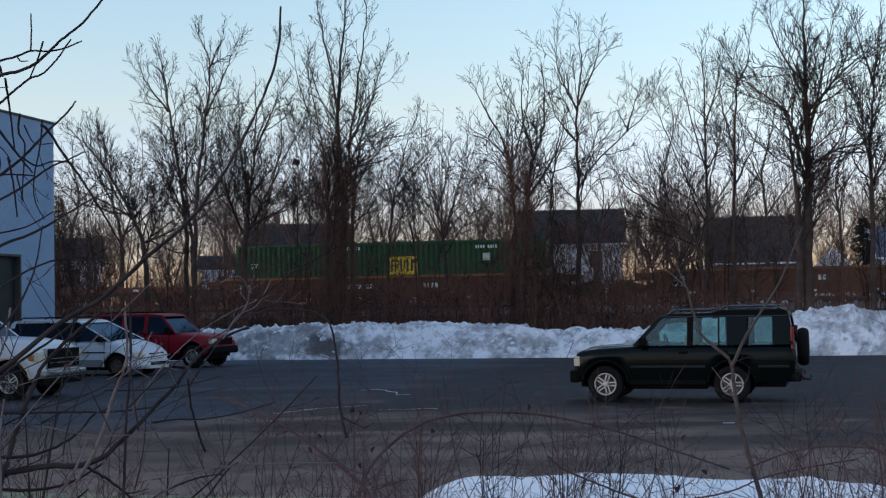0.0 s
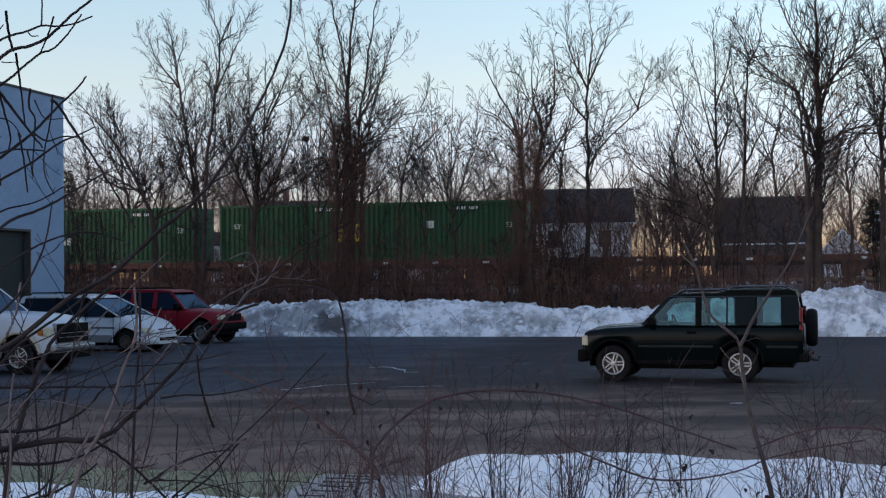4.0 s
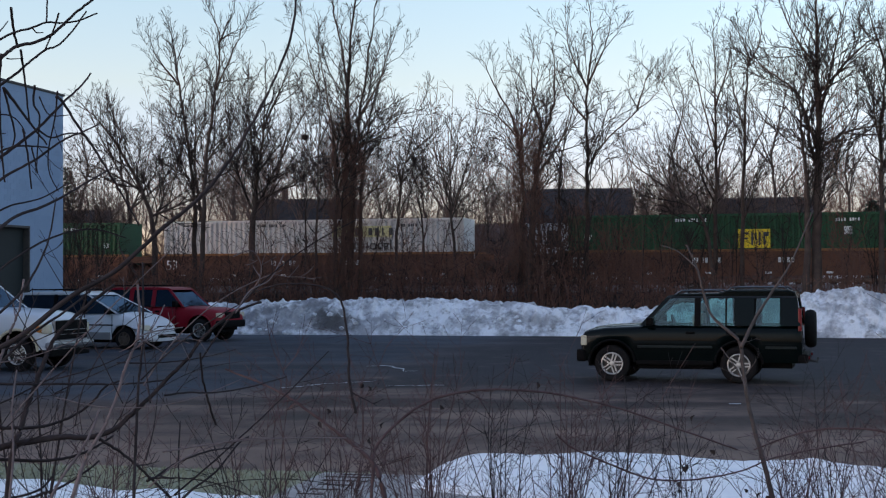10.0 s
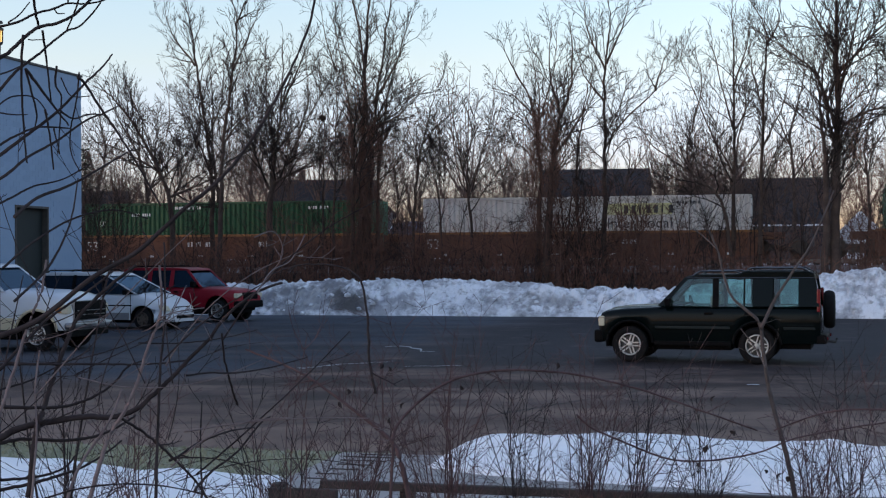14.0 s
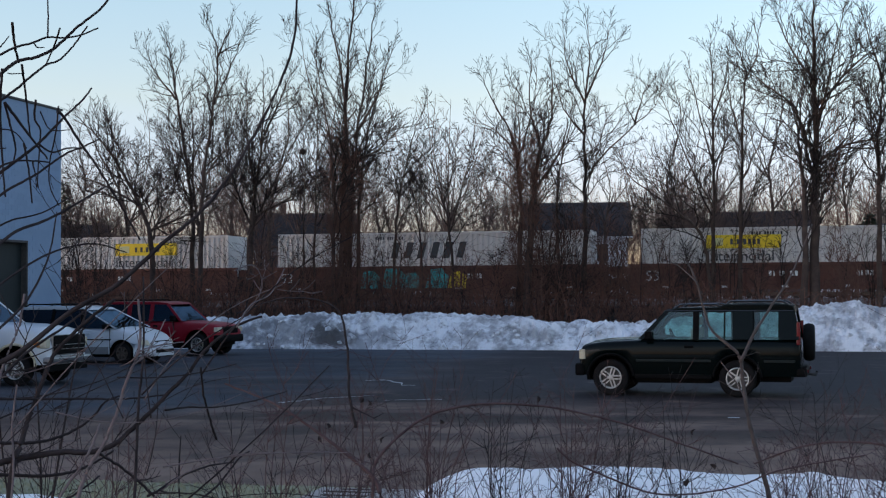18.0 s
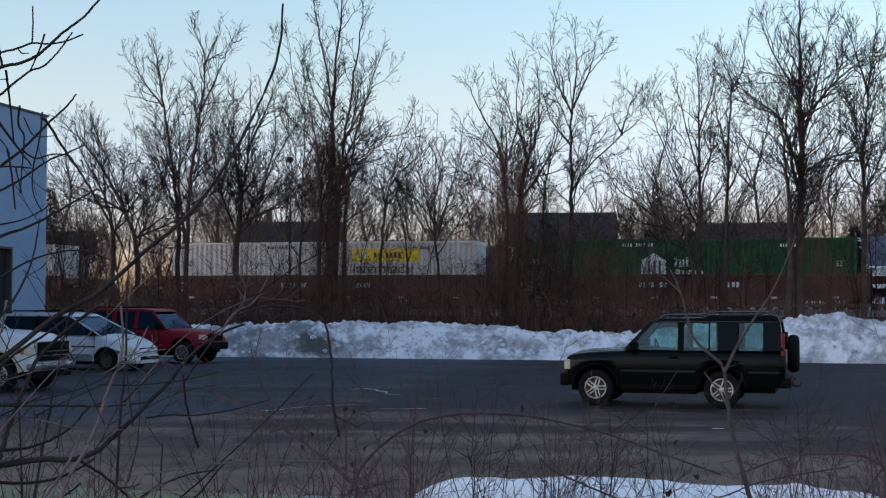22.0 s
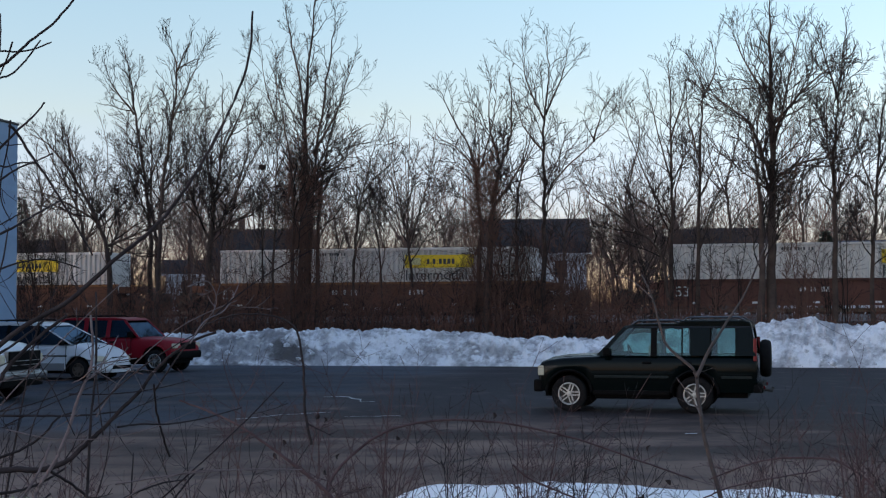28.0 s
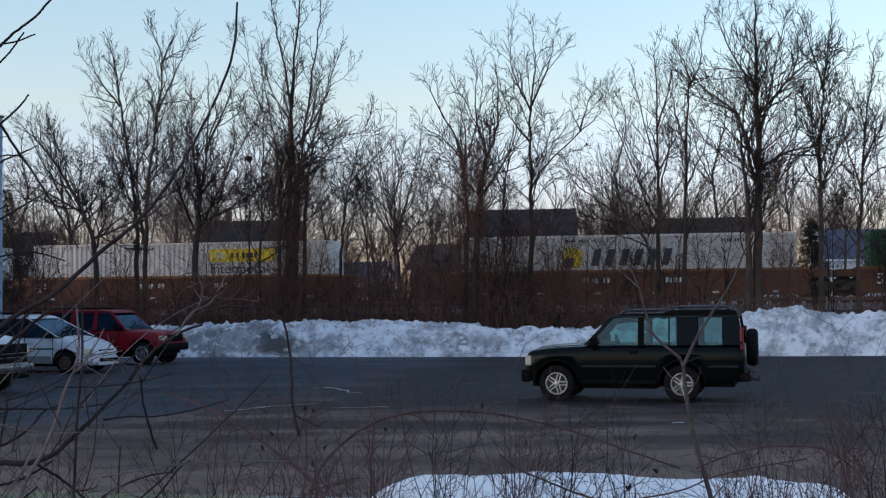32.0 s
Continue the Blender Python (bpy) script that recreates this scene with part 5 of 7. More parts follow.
def white_van():
    v = thing("minivan", placed(-9.78, 41.2, -20, (1.55, -0.88)), "white minivan with roof rack and grey lower cladding", "minivan")
    half = 0.95
    part("body", hull([(-2.5, 0.85), (-2.44, 1.02), (-2.3, 1.1), (1.2, 1.1), (1.42, 1.07), (1.75, 1.0), (2.1, 0.88), (2.3, 0.76), (2.42, 0.64), (2.46, 0.56)], [(-2.5, 0.86), (-2.3, 0.94), (-1.0, 0.955), (1.6, 0.95), (1.95, 0.9), (2.2, 0.8), (2.38, 0.64), (2.46, 0.48)], (1.55, -1.35), (0.41, 0.34), 0.3, 0.14, 0.035), WHITE_PAINT, v, smooth=True)
    part("underbody", Shape().box(-2.2, 2.1, -0.62, 0.62, 0.2, 0.4), TRIM, v)
    cab = Cabin(v, WHITE_PAINT, 0.92, 1.08, 1.66, 0.18)
    cab.pillar(1.3, 1.4, 0.12, 0.21)
    cab.pillar(0.12, 0.24, 0.0, 0.1, TRIM)
    cab.pillar(-1.02, -0.92, -1.02, -0.92, TRIM)
    cab.pillar(-2.44, -2.28, -2.3, -2.16)
    cab.side_glass(0.24, 1.3, 0.1, 0.12, CAR_GLASS)
    cab.side_glass(-0.92, 0.12, -0.92, 0.0, DARK_GLASS)
    cab.side_glass(-2.28, -1.02, -2.16, -1.02, DARK_GLASS)
    cab.across("windscreen", 1.38, 0.17, CAR_GLASS, inset=0.04)
    cab.across("rear_window", -2.42, -2.26, DARK_GLASS, inset=0.06)
    part("roof", prism([(0.27, 1.64), (0.13, 1.71), (-0.3, 1.76), (-1.8, 1.75), (-2.25, 1.71), (-2.32, 1.64)], -0.76, 0.76, 0.05), WHITE_PAINT, v)
    for s in (-1, 1):
        rack = part("roof_rack", Shape().tube([(-0.2, s * 0.62, 1.75), (-0.3, s * 0.62, 1.81), (-2.0, s * 0.62, 1.81), (-2.1, s * 0.62, 1.74)], [0.02] * 4, 8), TRIM, v)
        for x in (1.55, -1.35):
            car_wheel(v, x, s * 0.78, 0.33, 0.21, 7, TRUCK_STEEL, False)
        part("mirror", block(0.98, 1.13, s * 1.02 - 0.1, s * 1.02 + 0.08, 1.06, 1.22, 0.03), TRIM, v)
        part("headlamp", slab([(2.39, s * 0.64, 0.57), (2.16, s * 0.84, 0.59), (2.08, s * 0.85, 0.74), (2.3, s * 0.66, 0.72)], 0.05), LAMP_CLEAR, v)
        part("lower_cladding", block(-0.9, 1.1, s * 0.94 - 0.025, s * 0.94 + 0.025, 0.3, 0.52, 0.012), CLADDING, v, "grey plastic cladding")
        part("belt_moulding", block(-2.3, 1.2, s * 0.955 - 0.01, s * 0.955 + 0.01, 0.72, 0.76, 0.006), TRIM, v)
        part("door_handle", block(0.3, 0.46, s * 0.955 - 0.012, s * 0.955 + 0.012, 0.9, 0.95, 0.01), WHITE_PAINT, v)
        part("tail_lamp", block(-2.5, -2.38, s * 0.84 - 0.06, s * 0.84 + 0.06, 0.7, 1.05, 0.015), LAMP_RED, v)
    for x in (-0.6, -1.6):
        part("rack_bar", Shape().tube([(x, -0.62, 1.81), (x, 0.62, 1.81)], [0.018, 0.018], 8), TRIM, v)
    door_line(v, 1.16, 0.95, 0.4, 1.07)
    door_line(v, 0.18, 0.95, 0.4, 1.07)
    part("front_bumper", hull([(1.98, 0.5), (2.3, 0.54), (2.5, 0.5)], [(1.98, 0.94), (2.2, 0.86), (2.4, 0.68), (2.5, 0.52)], (), (0, 0), 0.24, 0.06), WHITE_PAINT, v, smooth=True)
    part("bumper_intake", block(2.495, 2.515, -0.5, 0.5, 0.34, 0.44, 0.01), TRIM, v)
    part("grille", block(2.3, 2.42, -0.4, 0.4, 0.62, 0.7, 0.02), TRIM, v)
    part("dashboard", block(0.7, 1.34, -0.82, 0.82, 0.95, 1.12, 0.05), TRIM, v)
    cab.seats((0.1, -0.9), z=0.9)
    wheel_wells(v, (1.55, -1.35), 0.41, 0.34, half)
    return v


def white_pickup():
    v = thing("pickup", placed(-10.0, 31.65, -14, (1.75, -0.95)), "white and tan two-tone pickup with a chrome grille", "pickup truck")
    half = 0.99
    part("body", hull([(-2.95, 1.2), (-2.9, 1.3), (-1.2, 1.37), (0.0, 1.42), (0.8, 1.44), (1.1, 1.43), (1.7, 1.4), (2.15, 1.34), (2.4, 1.25), (2.52, 1.14), (2.58, 0.98)], [(-2.95, 0.95), (-2.8, 0.99), (2.0, 0.99), (2.3, 0.96), (2.48, 0.9), (2.58, 0.8)], (1.75, -1.75), (0.54, 0.42), 0.5, 0.16, 0.03), WHITE_PAINT, v, smooth=True)
    part("underbody", Shape().box(-2.6, 2.4, -0.65, 0.65, 0.32, 0.56), TRIM, v)
    cab = Cabin(v, WHITE_PAINT, 0.95, 1.41, 1.98, 0.17)
    cab.pillar(0.8, 0.9, 0.12, 0.21)
    cab.pillar(-0.5, -0.38, -0.5, -0.4)
    cab.pillar(-1.2, -1.04, -1.16, -1.0)
    cab.side_glass(-0.38, 0.8, -0.4, 0.12, CAR_GLASS)
    cab.side_glass(-1.04, -0.5, -1.0, -0.5, DARK_GLASS)
    cab.across("windscreen", 0.89, 0.18, CAR_GLASS, inset=0.04)
    cab.across("rear_window", -1.18, -1.12, CAR_GLASS, inset=0.06)
    part("roof", prism([(0.27, 1.96), (0.14, 2.03), (-0.2, 2.06), (-0.95, 2.06), (-1.16, 2.02), (-1.2, 1.96)], -0.8, 0.8, 0.05), WHITE_PAINT, v)
    for s in (-1, 1):
        for x in (1.75, -1.75):
            car_wheel(v, x, s * 0.84, 0.4, 0.26, 5, ALLOY, True)
            arch = Shape().tube([(x + 0.555 * math.cos(a), s * 0.985, 0.42 + 0.555 * math.sin(a)) for a in span(0.1, math.pi - 0.1, 14)], [0.035] * 15, 6)
            part("wheel_arch_trim", arch, TAN_PAINT, v)
        part("lower_panel", block(-1.2, 1.2, s * 0.985 - 0.02, s * 0.985 + 0.02, 0.5, 0.78, 0.012), TAN_PAINT, v, "tan lower body panel")
        part("mirror", block(0.46, 0.62, s * 1.1 - 0.13, s * 1.1 + 0.1, 1.4, 1.63, 0.03), TRIM, v)
        part("headlamp", block(2.3, 2.57, s * 0.86 - 0.1, s * 0.86 + 0.09, 0.88, 1.1, 0.04), LAMP_CLEAR, v)
        part("indicator", block(2.2, 2.42, s * 0.9 - 0.06, s * 0.9 + 0.075, 0.9, 1.06, 0.02), LAMP_AMBER, v)
        part("door_handle", block(-0.32, -0.14, s * 0.995 - 0.012, s * 0.995 + 0.012, 1.04, 1.1, 0.01), TRIM, v)
        part("tail_lamp", block(-2.95, -2.85, s * 0.9 - 0.08, s * 0.9 + 0.08, 0.8, 1.18, 0.015), LAMP_RED, v)
    door_line(v, 0.76, 0.99, 0.52, 1.23)
    door_line(v, -0.44, 0.99, 0.52, 1.23)
    part("front_bumper", block(2.46, 2.7, -0.95, 0.95, 0.52, 0.68, 0.05), CHROME, v)
    part("grille_frame", block(2.5, 2.61, -0.74, 0.74, 0.7, 1.19, 0.03), CHROME, v)
    part("grille", block(2.56, 2.635, -0.715, 0.715, 0.73, 1.17, 0.02), TRIM, v)
    for z in (0.84, 0.94):
        part("grille_bar", block(2.62, 2.645, -0.66, 0.66, z, z + 0.016, 0.005), CHROME, v)
    part("valance", block(2.42, 2.6, -0.9, 0.9, 0.34, 0.5, 0.03), TRIM, v)
    part("rear_bumper", block(-3.1, -2.92, -0.95, 0.95, 0.5, 0.68, 0.03), CHROME, v)
    part("dashboard", block(0.3, 0.84, -0.85, 0.85, 1.2, 1.44, 0.05), TRIM, v)
    cab.seats((-0.6,), z=1.1)
    wheel_wells(v, (1.75, -1.75), 0.54, 0.42, half)
    return v


suv()
red_suv()
white_van()
white_pickup()

# ---------------------------------------------------------------- bare trees


def curve_points(ctrl, steps):
    """A smooth line through control points."""
    pts = []
    n = len(ctrl)
    for i in range(n - 1):
        p0, p1, p2, p3 = ctrl[max(i - 1, 0)], ctrl[i], ctrl[i + 1], ctrl[min(i + 2, n - 1)]
        for k in range(steps):
            t = k / steps
            pts.append(tuple(0.5 * (2 * b + (c - a) * t + (2 * a - 5 * b + 4 * c - d) * t * t + (3 * b - a - 3 * c + d) * t ** 3) for a, b, c, d in zip(p0, p1, p2, p3)))
    pts.append(tuple(ctrl[-1]))
    return pts


def sprout(s, start, way, length, r, level, rnd, lift, tip, spacing):
    """A wandering branch with side twigs; deeper levels are shorter and thinner."""
    n = 5 if level > 1 else (3 if level == 1 else 2)
    pts, p, d = [start], Vector(start), Vector(way).normalized()
    for i in range(n):
        d = (d + Vector((rnd.uniform(-1, 1), rnd.uniform(-1, 1), rnd.uniform(-0.8, 0.8) + lift)) * (0.33 if level > 1 else 0.25)).normalized()
        p = p + d * (length / n)
        pts.append(tuple(p))
    radii = [max(tip, r * (1 - 0.8 * i / n)) for i in range(n + 1)]
    s.tube(pts, radii, 3, False)
    if level <= 0:
        return
    count = max(2, int(length / spacing[level] + rnd.random()))
    for k in range(count):
        f = (0.34 if level > 1 else 0.2) + (0.64 if level > 1 else 0.78) * (k + rnd.random() * 0.8) / count
        i = min(int(f * n), n - 1)
        a, b = Vector(pts[i]), Vector(pts[i + 1])
        q = a + (b - a) * (f * n - i if f < 1 else 1)
        ax = (b - a).normalized()
        side = ax.cross(Vector((rnd.uniform(-1, 1), rnd.uniform(-1, 1), rnd.uniform(-1, 1)))).normalized()
        sprout(s, tuple(q), ax * 0.8 + side * rnd.uniform(0.45, 0.95), length * rnd.uniform(0.3, 0.62) * (1.2 - 0.62 * f), max(tip, r * 0.55), level - 1, rnd, lift, tip, spacing)


TREE_COUNT = [0]


def bare_tree(x, y, r, stems, bark=None, twigs=1.0, spread=1.0):
    """A leafless tree grown round a few guide stems (sideways offset, height)."""
    TREE_COUNT[0] += 1
    rnd = random.Random(100 + TREE_COUNT[0])
    bark = bark or BARK
    label = "tall bare deciduous tree with fine twigs" if r > 0.12 else "slender bare deciduous tree behind the snow bank"
    t = thing("tree", Matrix.Translation((x, y, 0)), label, "tree", "bare trees along the tracks")
    crown = Shape()
    distant = y > 75
    tip, spacing = (0.009, {2: 0.4, 1: 0.34, 0: 1}) if distant else (0.0068, {2: 0.3, 1: 0.19, 0: 1})
    for j, stem in enumerate(stems):
        drift = rnd.uniform(-0.5, 0.5) if j else 0.0
        grounded = j == 0 or stem[0][1] < 2
        ctrl = [(dx, drift * max(0, z - stem[0][1]) * 0.35, z) for dx, z in stem]
        base_r = r if j == 0 else (r * 0.75 if grounded else min(r * 0.45, 0.08))
        if grounded:
            dx, dz = ctrl[0][0], land(*to_lot(x + ctrl[0][0], y)) - 0.1
            ctrl[0] = (dx, 0.0, dz)
        ctrl = [(a, b, z if z < 8 else 8 + (z - 8) * 0.94) for a, b, z in ctrl]
        pts = curve_points(ctrl, 6)
        jog = 0.05 if grounded else 0.035
        pts = [(a + jog * rnd.uniform(-1, 1), b + jog * rnd.uniform(-1, 1), c) for a, b, c in pts]
        n = len(pts)
        radii = [max(0.01, base_r * (1 - 0.95 * (i / (n - 1)) ** 0.68)) for i in range(n)]
        if grounded:
            radii[0] *= 1.5
        part("trunk" if grounded else "limb", Shape().tube(pts, radii, 8), TRUNK_BARK, t, smooth=True)
        span_len = sum(math.dist(pts[i], pts[i + 1]) for i in range(n - 1))
        f = 0.26 if grounded else 0.1
        while f < 0.97:
            i = min(int(f * (n - 1)), n - 2)
            a, b = Vector(pts[i]), Vector(pts[i + 1])
            q = a + (b - a) * (f * (n - 1) - i)
            ax = (b - a).normalized()
            ang = rnd.uniform(0, 6.28)
            side = ax.cross(Vector((math.cos(ang), math.sin(ang), 0.2))).normalized()
            length = min((0.45 + 2.8 * (1 - f) ** 0.8) * rnd.uniform(0.55, 1.3), span_len * 0.55)
            sprout(crown, tuple(q), ax * (rnd.uniform(0.55, 0.95) + 0.4 * f) + side * rnd.uniform(0.55, 0.95) * (1.05 - 0.45 * f) * spread, length, min(0.038, max(0.014, radii[i] * 0.6)), 2, rnd, 0.35, tip, spacing)
            f += rnd.uniform(0.66, 1.45) / span_len / twigs
        for whip in range(3):
            way = (Vector(pts[-1]) - Vector(pts[-2])).normalized() + Vector((rnd.uniform(-0.4, 0.4), rnd.uniform(-0.4, 0.4), 0.3))
            sprout(crown, pts[-1 - 2 * whip], way, rnd.uniform(0.35, 0.65), 0.01, 1, rnd, 0.2, tip, spacing)
    tagged(part("crown", crown, bark, t), kind="stuff")
    return t


def to_lot(x, y):
    return x * CT - y * ST, x * ST + y * CT


bare_tree(-13.53, 63.12, 0.17, [[(0.0, 0.6), (-0.08, 4.51), (-0.67, 6.23), (-1.83, 8.48), (-2.86, 9.82), (-3.7, 10.36)], [(-0.08, 4.51), (0.3, 5.82), (1.05, 7.64), (1.12, 9.75)], [(-0.54, 5.96), (-1.18, 7.68), (-2.07, 10.46)], [(-0.67, 6.23), (-2.62, 7.31), (-4.06, 7.73)], [(-0.13, 5.04), (1.82, 5.92), (3.14, 7.08)]], twigs=3.2)
bare_tree(-12.06, 64.78, 0.15, [[(0.0, 0.6), (0.04, 5.35), (-0.15, 7.78), (-0.71, 11.57), (-0.96, 13.47), (-1.34, 15.16)], [(-0.15, 7.78), (0.49, 9.93), (0.59, 11.95)], [(-0.71, 11.57), (-1.72, 12.94), (-2.24, 14.45)], [(-0.06, 6.43), (-1.01, 8.6), (-1.74, 10.24)]], twigs=3.0)
bare_tree(-10.94, 60.53, 0.14, [[(-0.0, 0.6), (0.15, 6.14), (0.51, 9.66), (0.85, 12.95), (0.19, 14.99)], [(0.85, 12.95), (1.53, 14.59)], [(0.65, 10.67), (1.56, 12.93), (1.98, 14.2)], [(0.28, 7.39), (1.26, 8.89), (1.79, 11.16)]], twigs=2.6)
bare_tree(-8.94, 62.06, 0.2, [[(0.0, 0.6), (0.11, 4.91), (0.32, 6.97), (0.55, 9.03), (0.73, 12.66)], [(0.14, 5.17), (1.04, 6.96), (2.24, 9.52), (2.9, 10.55)], [(0.14, 5.17), (-0.76, 7.25), (-1.12, 9.58), (-1.22, 11.92)], [(0.32, 6.97), (-0.09, 9.3), (-0.18, 12.42)], [(0.17, 5.55), (1.81, 6.43), (3.37, 7.43)], [(0.55, 9.03), (1.35, 11.09), (1.89, 12.64)]], twigs=3.2)
bare_tree(-6.31, 60.46, 0.06, [[(0.0, 0.6), (0.05, 5.55), (0.02, 8.57), (-0.2, 11.1)], [(0.03, 7.31), (0.65, 9.06), (0.93, 10.83)]], twigs=2.6)
bare_tree(-6.07, 62.40, 0.09, [[(0.0, 0.6), (0.1, 5.13), (0.24, 9.54), (0.18, 14.51)], [(0.2, 8.24), (1.03, 10.31), (1.32, 12.4)], [(0.23, 10.85), (-0.36, 12.95), (-0.59, 15.05)]], twigs=2.6)
bare_tree(-4.57, 58.06, 0.17, [[(0.0, 0.6), (0.17, 4.66), (0.29, 7.8), (0.39, 11.44), (0.69, 15.09), (0.76, 16.55)], [(0.53, 1.41), (0.53, 4.9), (0.79, 9.0), (1.39, 13.61), (1.67, 16.05)], [(0.31, 1.41), (0.45, 5.86), (0.37, 10.22), (-0.18, 13.64), (-0.52, 15.6)], [(0.77, 1.48), (0.93, 5.85), (1.32, 9.23), (2.61, 13.83)], [(-0.29, 1.49), (-0.13, 5.39), (-0.32, 9.02), (-0.92, 12.43)], [(0.77, 7.79), (1.79, 8.26), (2.77, 9.33)], [(0.71, 8.76), (1.71, 10.68), (2.22, 12.38)]], twigs=2.2)
bare_tree(-2.26, 60.52, 0.09, [[(0.0, 0.6), (0.05, 4.73), (0.34, 6.98), (0.88, 9.25), (1.46, 10.63)], [(0.26, 6.48), (-0.34, 8.26), (-0.63, 9.27)], [(0.4, 7.24), (1.24, 8.23), (2.01, 8.85)]], twigs=2.6)
bare_tree(0.38, 61.91, 0.09, [[(0.0, 0.6), (-0.2, 5.0), (-0.8, 7.33), (-1.29, 8.88)], [(-0.2, 5.0), (0.54, 7.3), (1.08, 8.45)], [(-0.43, 6.03), (-0.02, 7.83), (-0.38, 9.13)], [(-1.41, 1.56), (-1.49, 4.51), (-1.84, 6.31), (-1.95, 7.6)]], twigs=2.6)
bare_tree(2.96, 57.32, 0.13, [[(0.0, 0.6), (0.24, 5.21), (0.11, 6.88), (-0.1, 8.56), (-1.13, 10.73), (-1.59, 11.82)], [(0.11, 6.88), (0.16, 9.27), (-0.4, 11.44)], [(0.12, 7.6), (0.77, 9.98), (0.92, 11.78)], [(-0.06, 8.08), (-0.92, 9.05), (-1.82, 9.31)]], twigs=1.9)
bare_tree(3.30, 56.24, 0.2, [[(0.0, 0.6), (0.26, 5.14), (0.54, 7.48), (1.1, 9.35), (1.11, 12.17)], [(0.38, 6.31), (1.61, 8.16), (2.0, 9.8)], [(0.67, 7.95), (0.24, 9.83), (0.28, 11.95)]], twigs=1.9)
bare_tree(5.96, 58.62, 0.14, [[(0.0, 0.6), (0.06, 5.23), (0.07, 6.69), (0.1, 10.36), (0.34, 12.57), (0.14, 14.54)], [(0.07, 6.69), (0.6, 7.66), (2.22, 9.34), (3.22, 10.31), (3.62, 11.53)], [(0.1, 10.36), (-0.65, 12.09), (-0.85, 14.07)], [(0.15, 10.61), (0.95, 12.56), (1.15, 13.79)], [(0.09, 8.89), (-0.81, 10.13), (-1.26, 11.86)], [(2.22, 9.34), (2.76, 11.3)]], twigs=1.9)
bare_tree(5.08, 59.83, 0.1, [[(0.0, 0.6), (-0.16, 5.81), (0.15, 8.55), (0.57, 10.79)], [(-0.07, 6.56), (-0.61, 8.06), (-0.7, 9.56)], [(-0.62, 1.48), (-0.43, 4.57), (0.24, 7.05)]], twigs=1.9)
bare_tree(10.84, 55.50, 0.1, [[(0.0, 0.6), (-0.32, 4.06), (-1.56, 5.46), (-3.14, 6.65), (-3.86, 7.7)], [(-1.56, 5.46), (-2.21, 6.86), (-2.42, 8.02)], [(-1.0, 4.76), (-2.03, 5.01), (-3.06, 5.37)]], twigs=1.9)
bare_tree(11.17, 57.42, 0.12, [[(0.0, 0.6), (0.14, 5.07), (0.13, 8.18), (0.14, 11.54), (0.06, 13.35)], [(0.16, 5.55), (-0.8, 7.48), (-1.81, 10.13), (-2.1, 10.98)], [(0.16, 7.46), (-0.5, 9.87), (-0.93, 12.04)], [(0.13, 9.38), (0.73, 11.29), (0.89, 12.85)]], twigs=1.9)
bare_tree(12.10, 56.21, 0.12, [[(-0.0, 0.6), (0.1, 4.99), (0.19, 8.5), (0.31, 11.56), (-0.35, 12.98)], [(0.14, 6.63), (1.01, 8.49), (1.3, 10.83)], [(0.15, 4.52), (0.84, 6.61), (1.94, 8.23)], [(0.18, 8.27), (-0.36, 10.15), (-0.44, 11.57)], [(0.3, 10.85), (0.87, 12.25), (0.79, 13.44)]], twigs=1.9)
bare_tree(14.23, 52.72, 0.27, [[(-0.0, 0.6), (0.09, 4.32), (0.15, 8.05), (0.13, 11.59), (0.12, 14.91)], [(0.12, 6.96), (-0.7, 9.17), (-1.99, 10.3), (-3.24, 11.09)], [(0.2, 8.27), (0.71, 10.91), (1.18, 13.56)], [(0.34, 7.17), (1.46, 7.77), (3.17, 8.0), (4.11, 8.32)], [(0.13, 9.16), (1.77, 11.12), (3.3, 12.2)], [(0.1, 6.3), (-0.45, 8.73), (-0.18, 12.26)], [(-0.44, 1.27), (-0.4, 4.33), (-0.54, 6.97), (-0.81, 9.17)], [(0.21, 10.26), (-0.85, 11.83), (-1.47, 13.39)]], twigs=3.7)
bare_tree(16.82, 53.12, 0.15, [[(0.0, 0.6), (0.1, 4.74), (0.14, 8.06), (0.4, 10.94), (0.76, 14.06)], [(0.13, 6.95), (-0.27, 9.17), (-0.02, 11.84)], [(0.17, 6.28), (0.87, 8.04), (1.49, 10.25)], [(0.34, 10.27), (-0.23, 12.07), (-0.64, 13.42)]], twigs=3.8)
bare_tree(-20.75, 88.79, 0.2, [[(0.0, 0.6), (0.03, 6.24), (-0.5, 8.83), (-1.77, 11.44), (-3.03, 14.24)], [(0.03, 6.24), (0.98, 9.18), (1.38, 12.5), (0.67, 15.48)], [(-0.32, 8.09), (-2.34, 9.23), (-3.61, 11.11)], [(0.03, 6.61), (2.08, 8.42), (3.58, 10.98), (3.98, 13.93)], [(-0.5, 8.83), (-0.84, 12.17), (-1.92, 15.15)]], twigs=2.4)
bare_tree(-16.14, 89.73, 0.18, [[(0.0, 0.6), (-0.14, 6.57), (-0.48, 9.56), (-0.45, 12.93), (-0.71, 15.93)], [(-0.14, 6.57), (-1.61, 8.84), (-2.9, 9.79)], [(-0.21, 7.32), (1.75, 9.15), (2.9, 12.12), (3.38, 15.11)], [(-0.48, 9.56), (-1.95, 12.21), (-2.29, 14.83)]], twigs=2.4)
bare_tree(-10.83, 84.50, 0.17, [[(0.0, 0.6), (-0.13, 6.24), (0.44, 9.39), (1.18, 12.55), (0.87, 15.73)], [(-0.09, 6.24), (-1.68, 8.72), (-2.34, 11.9)], [(0.06, 7.29), (2.54, 9.0), (3.62, 11.09)]], twigs=2.3)
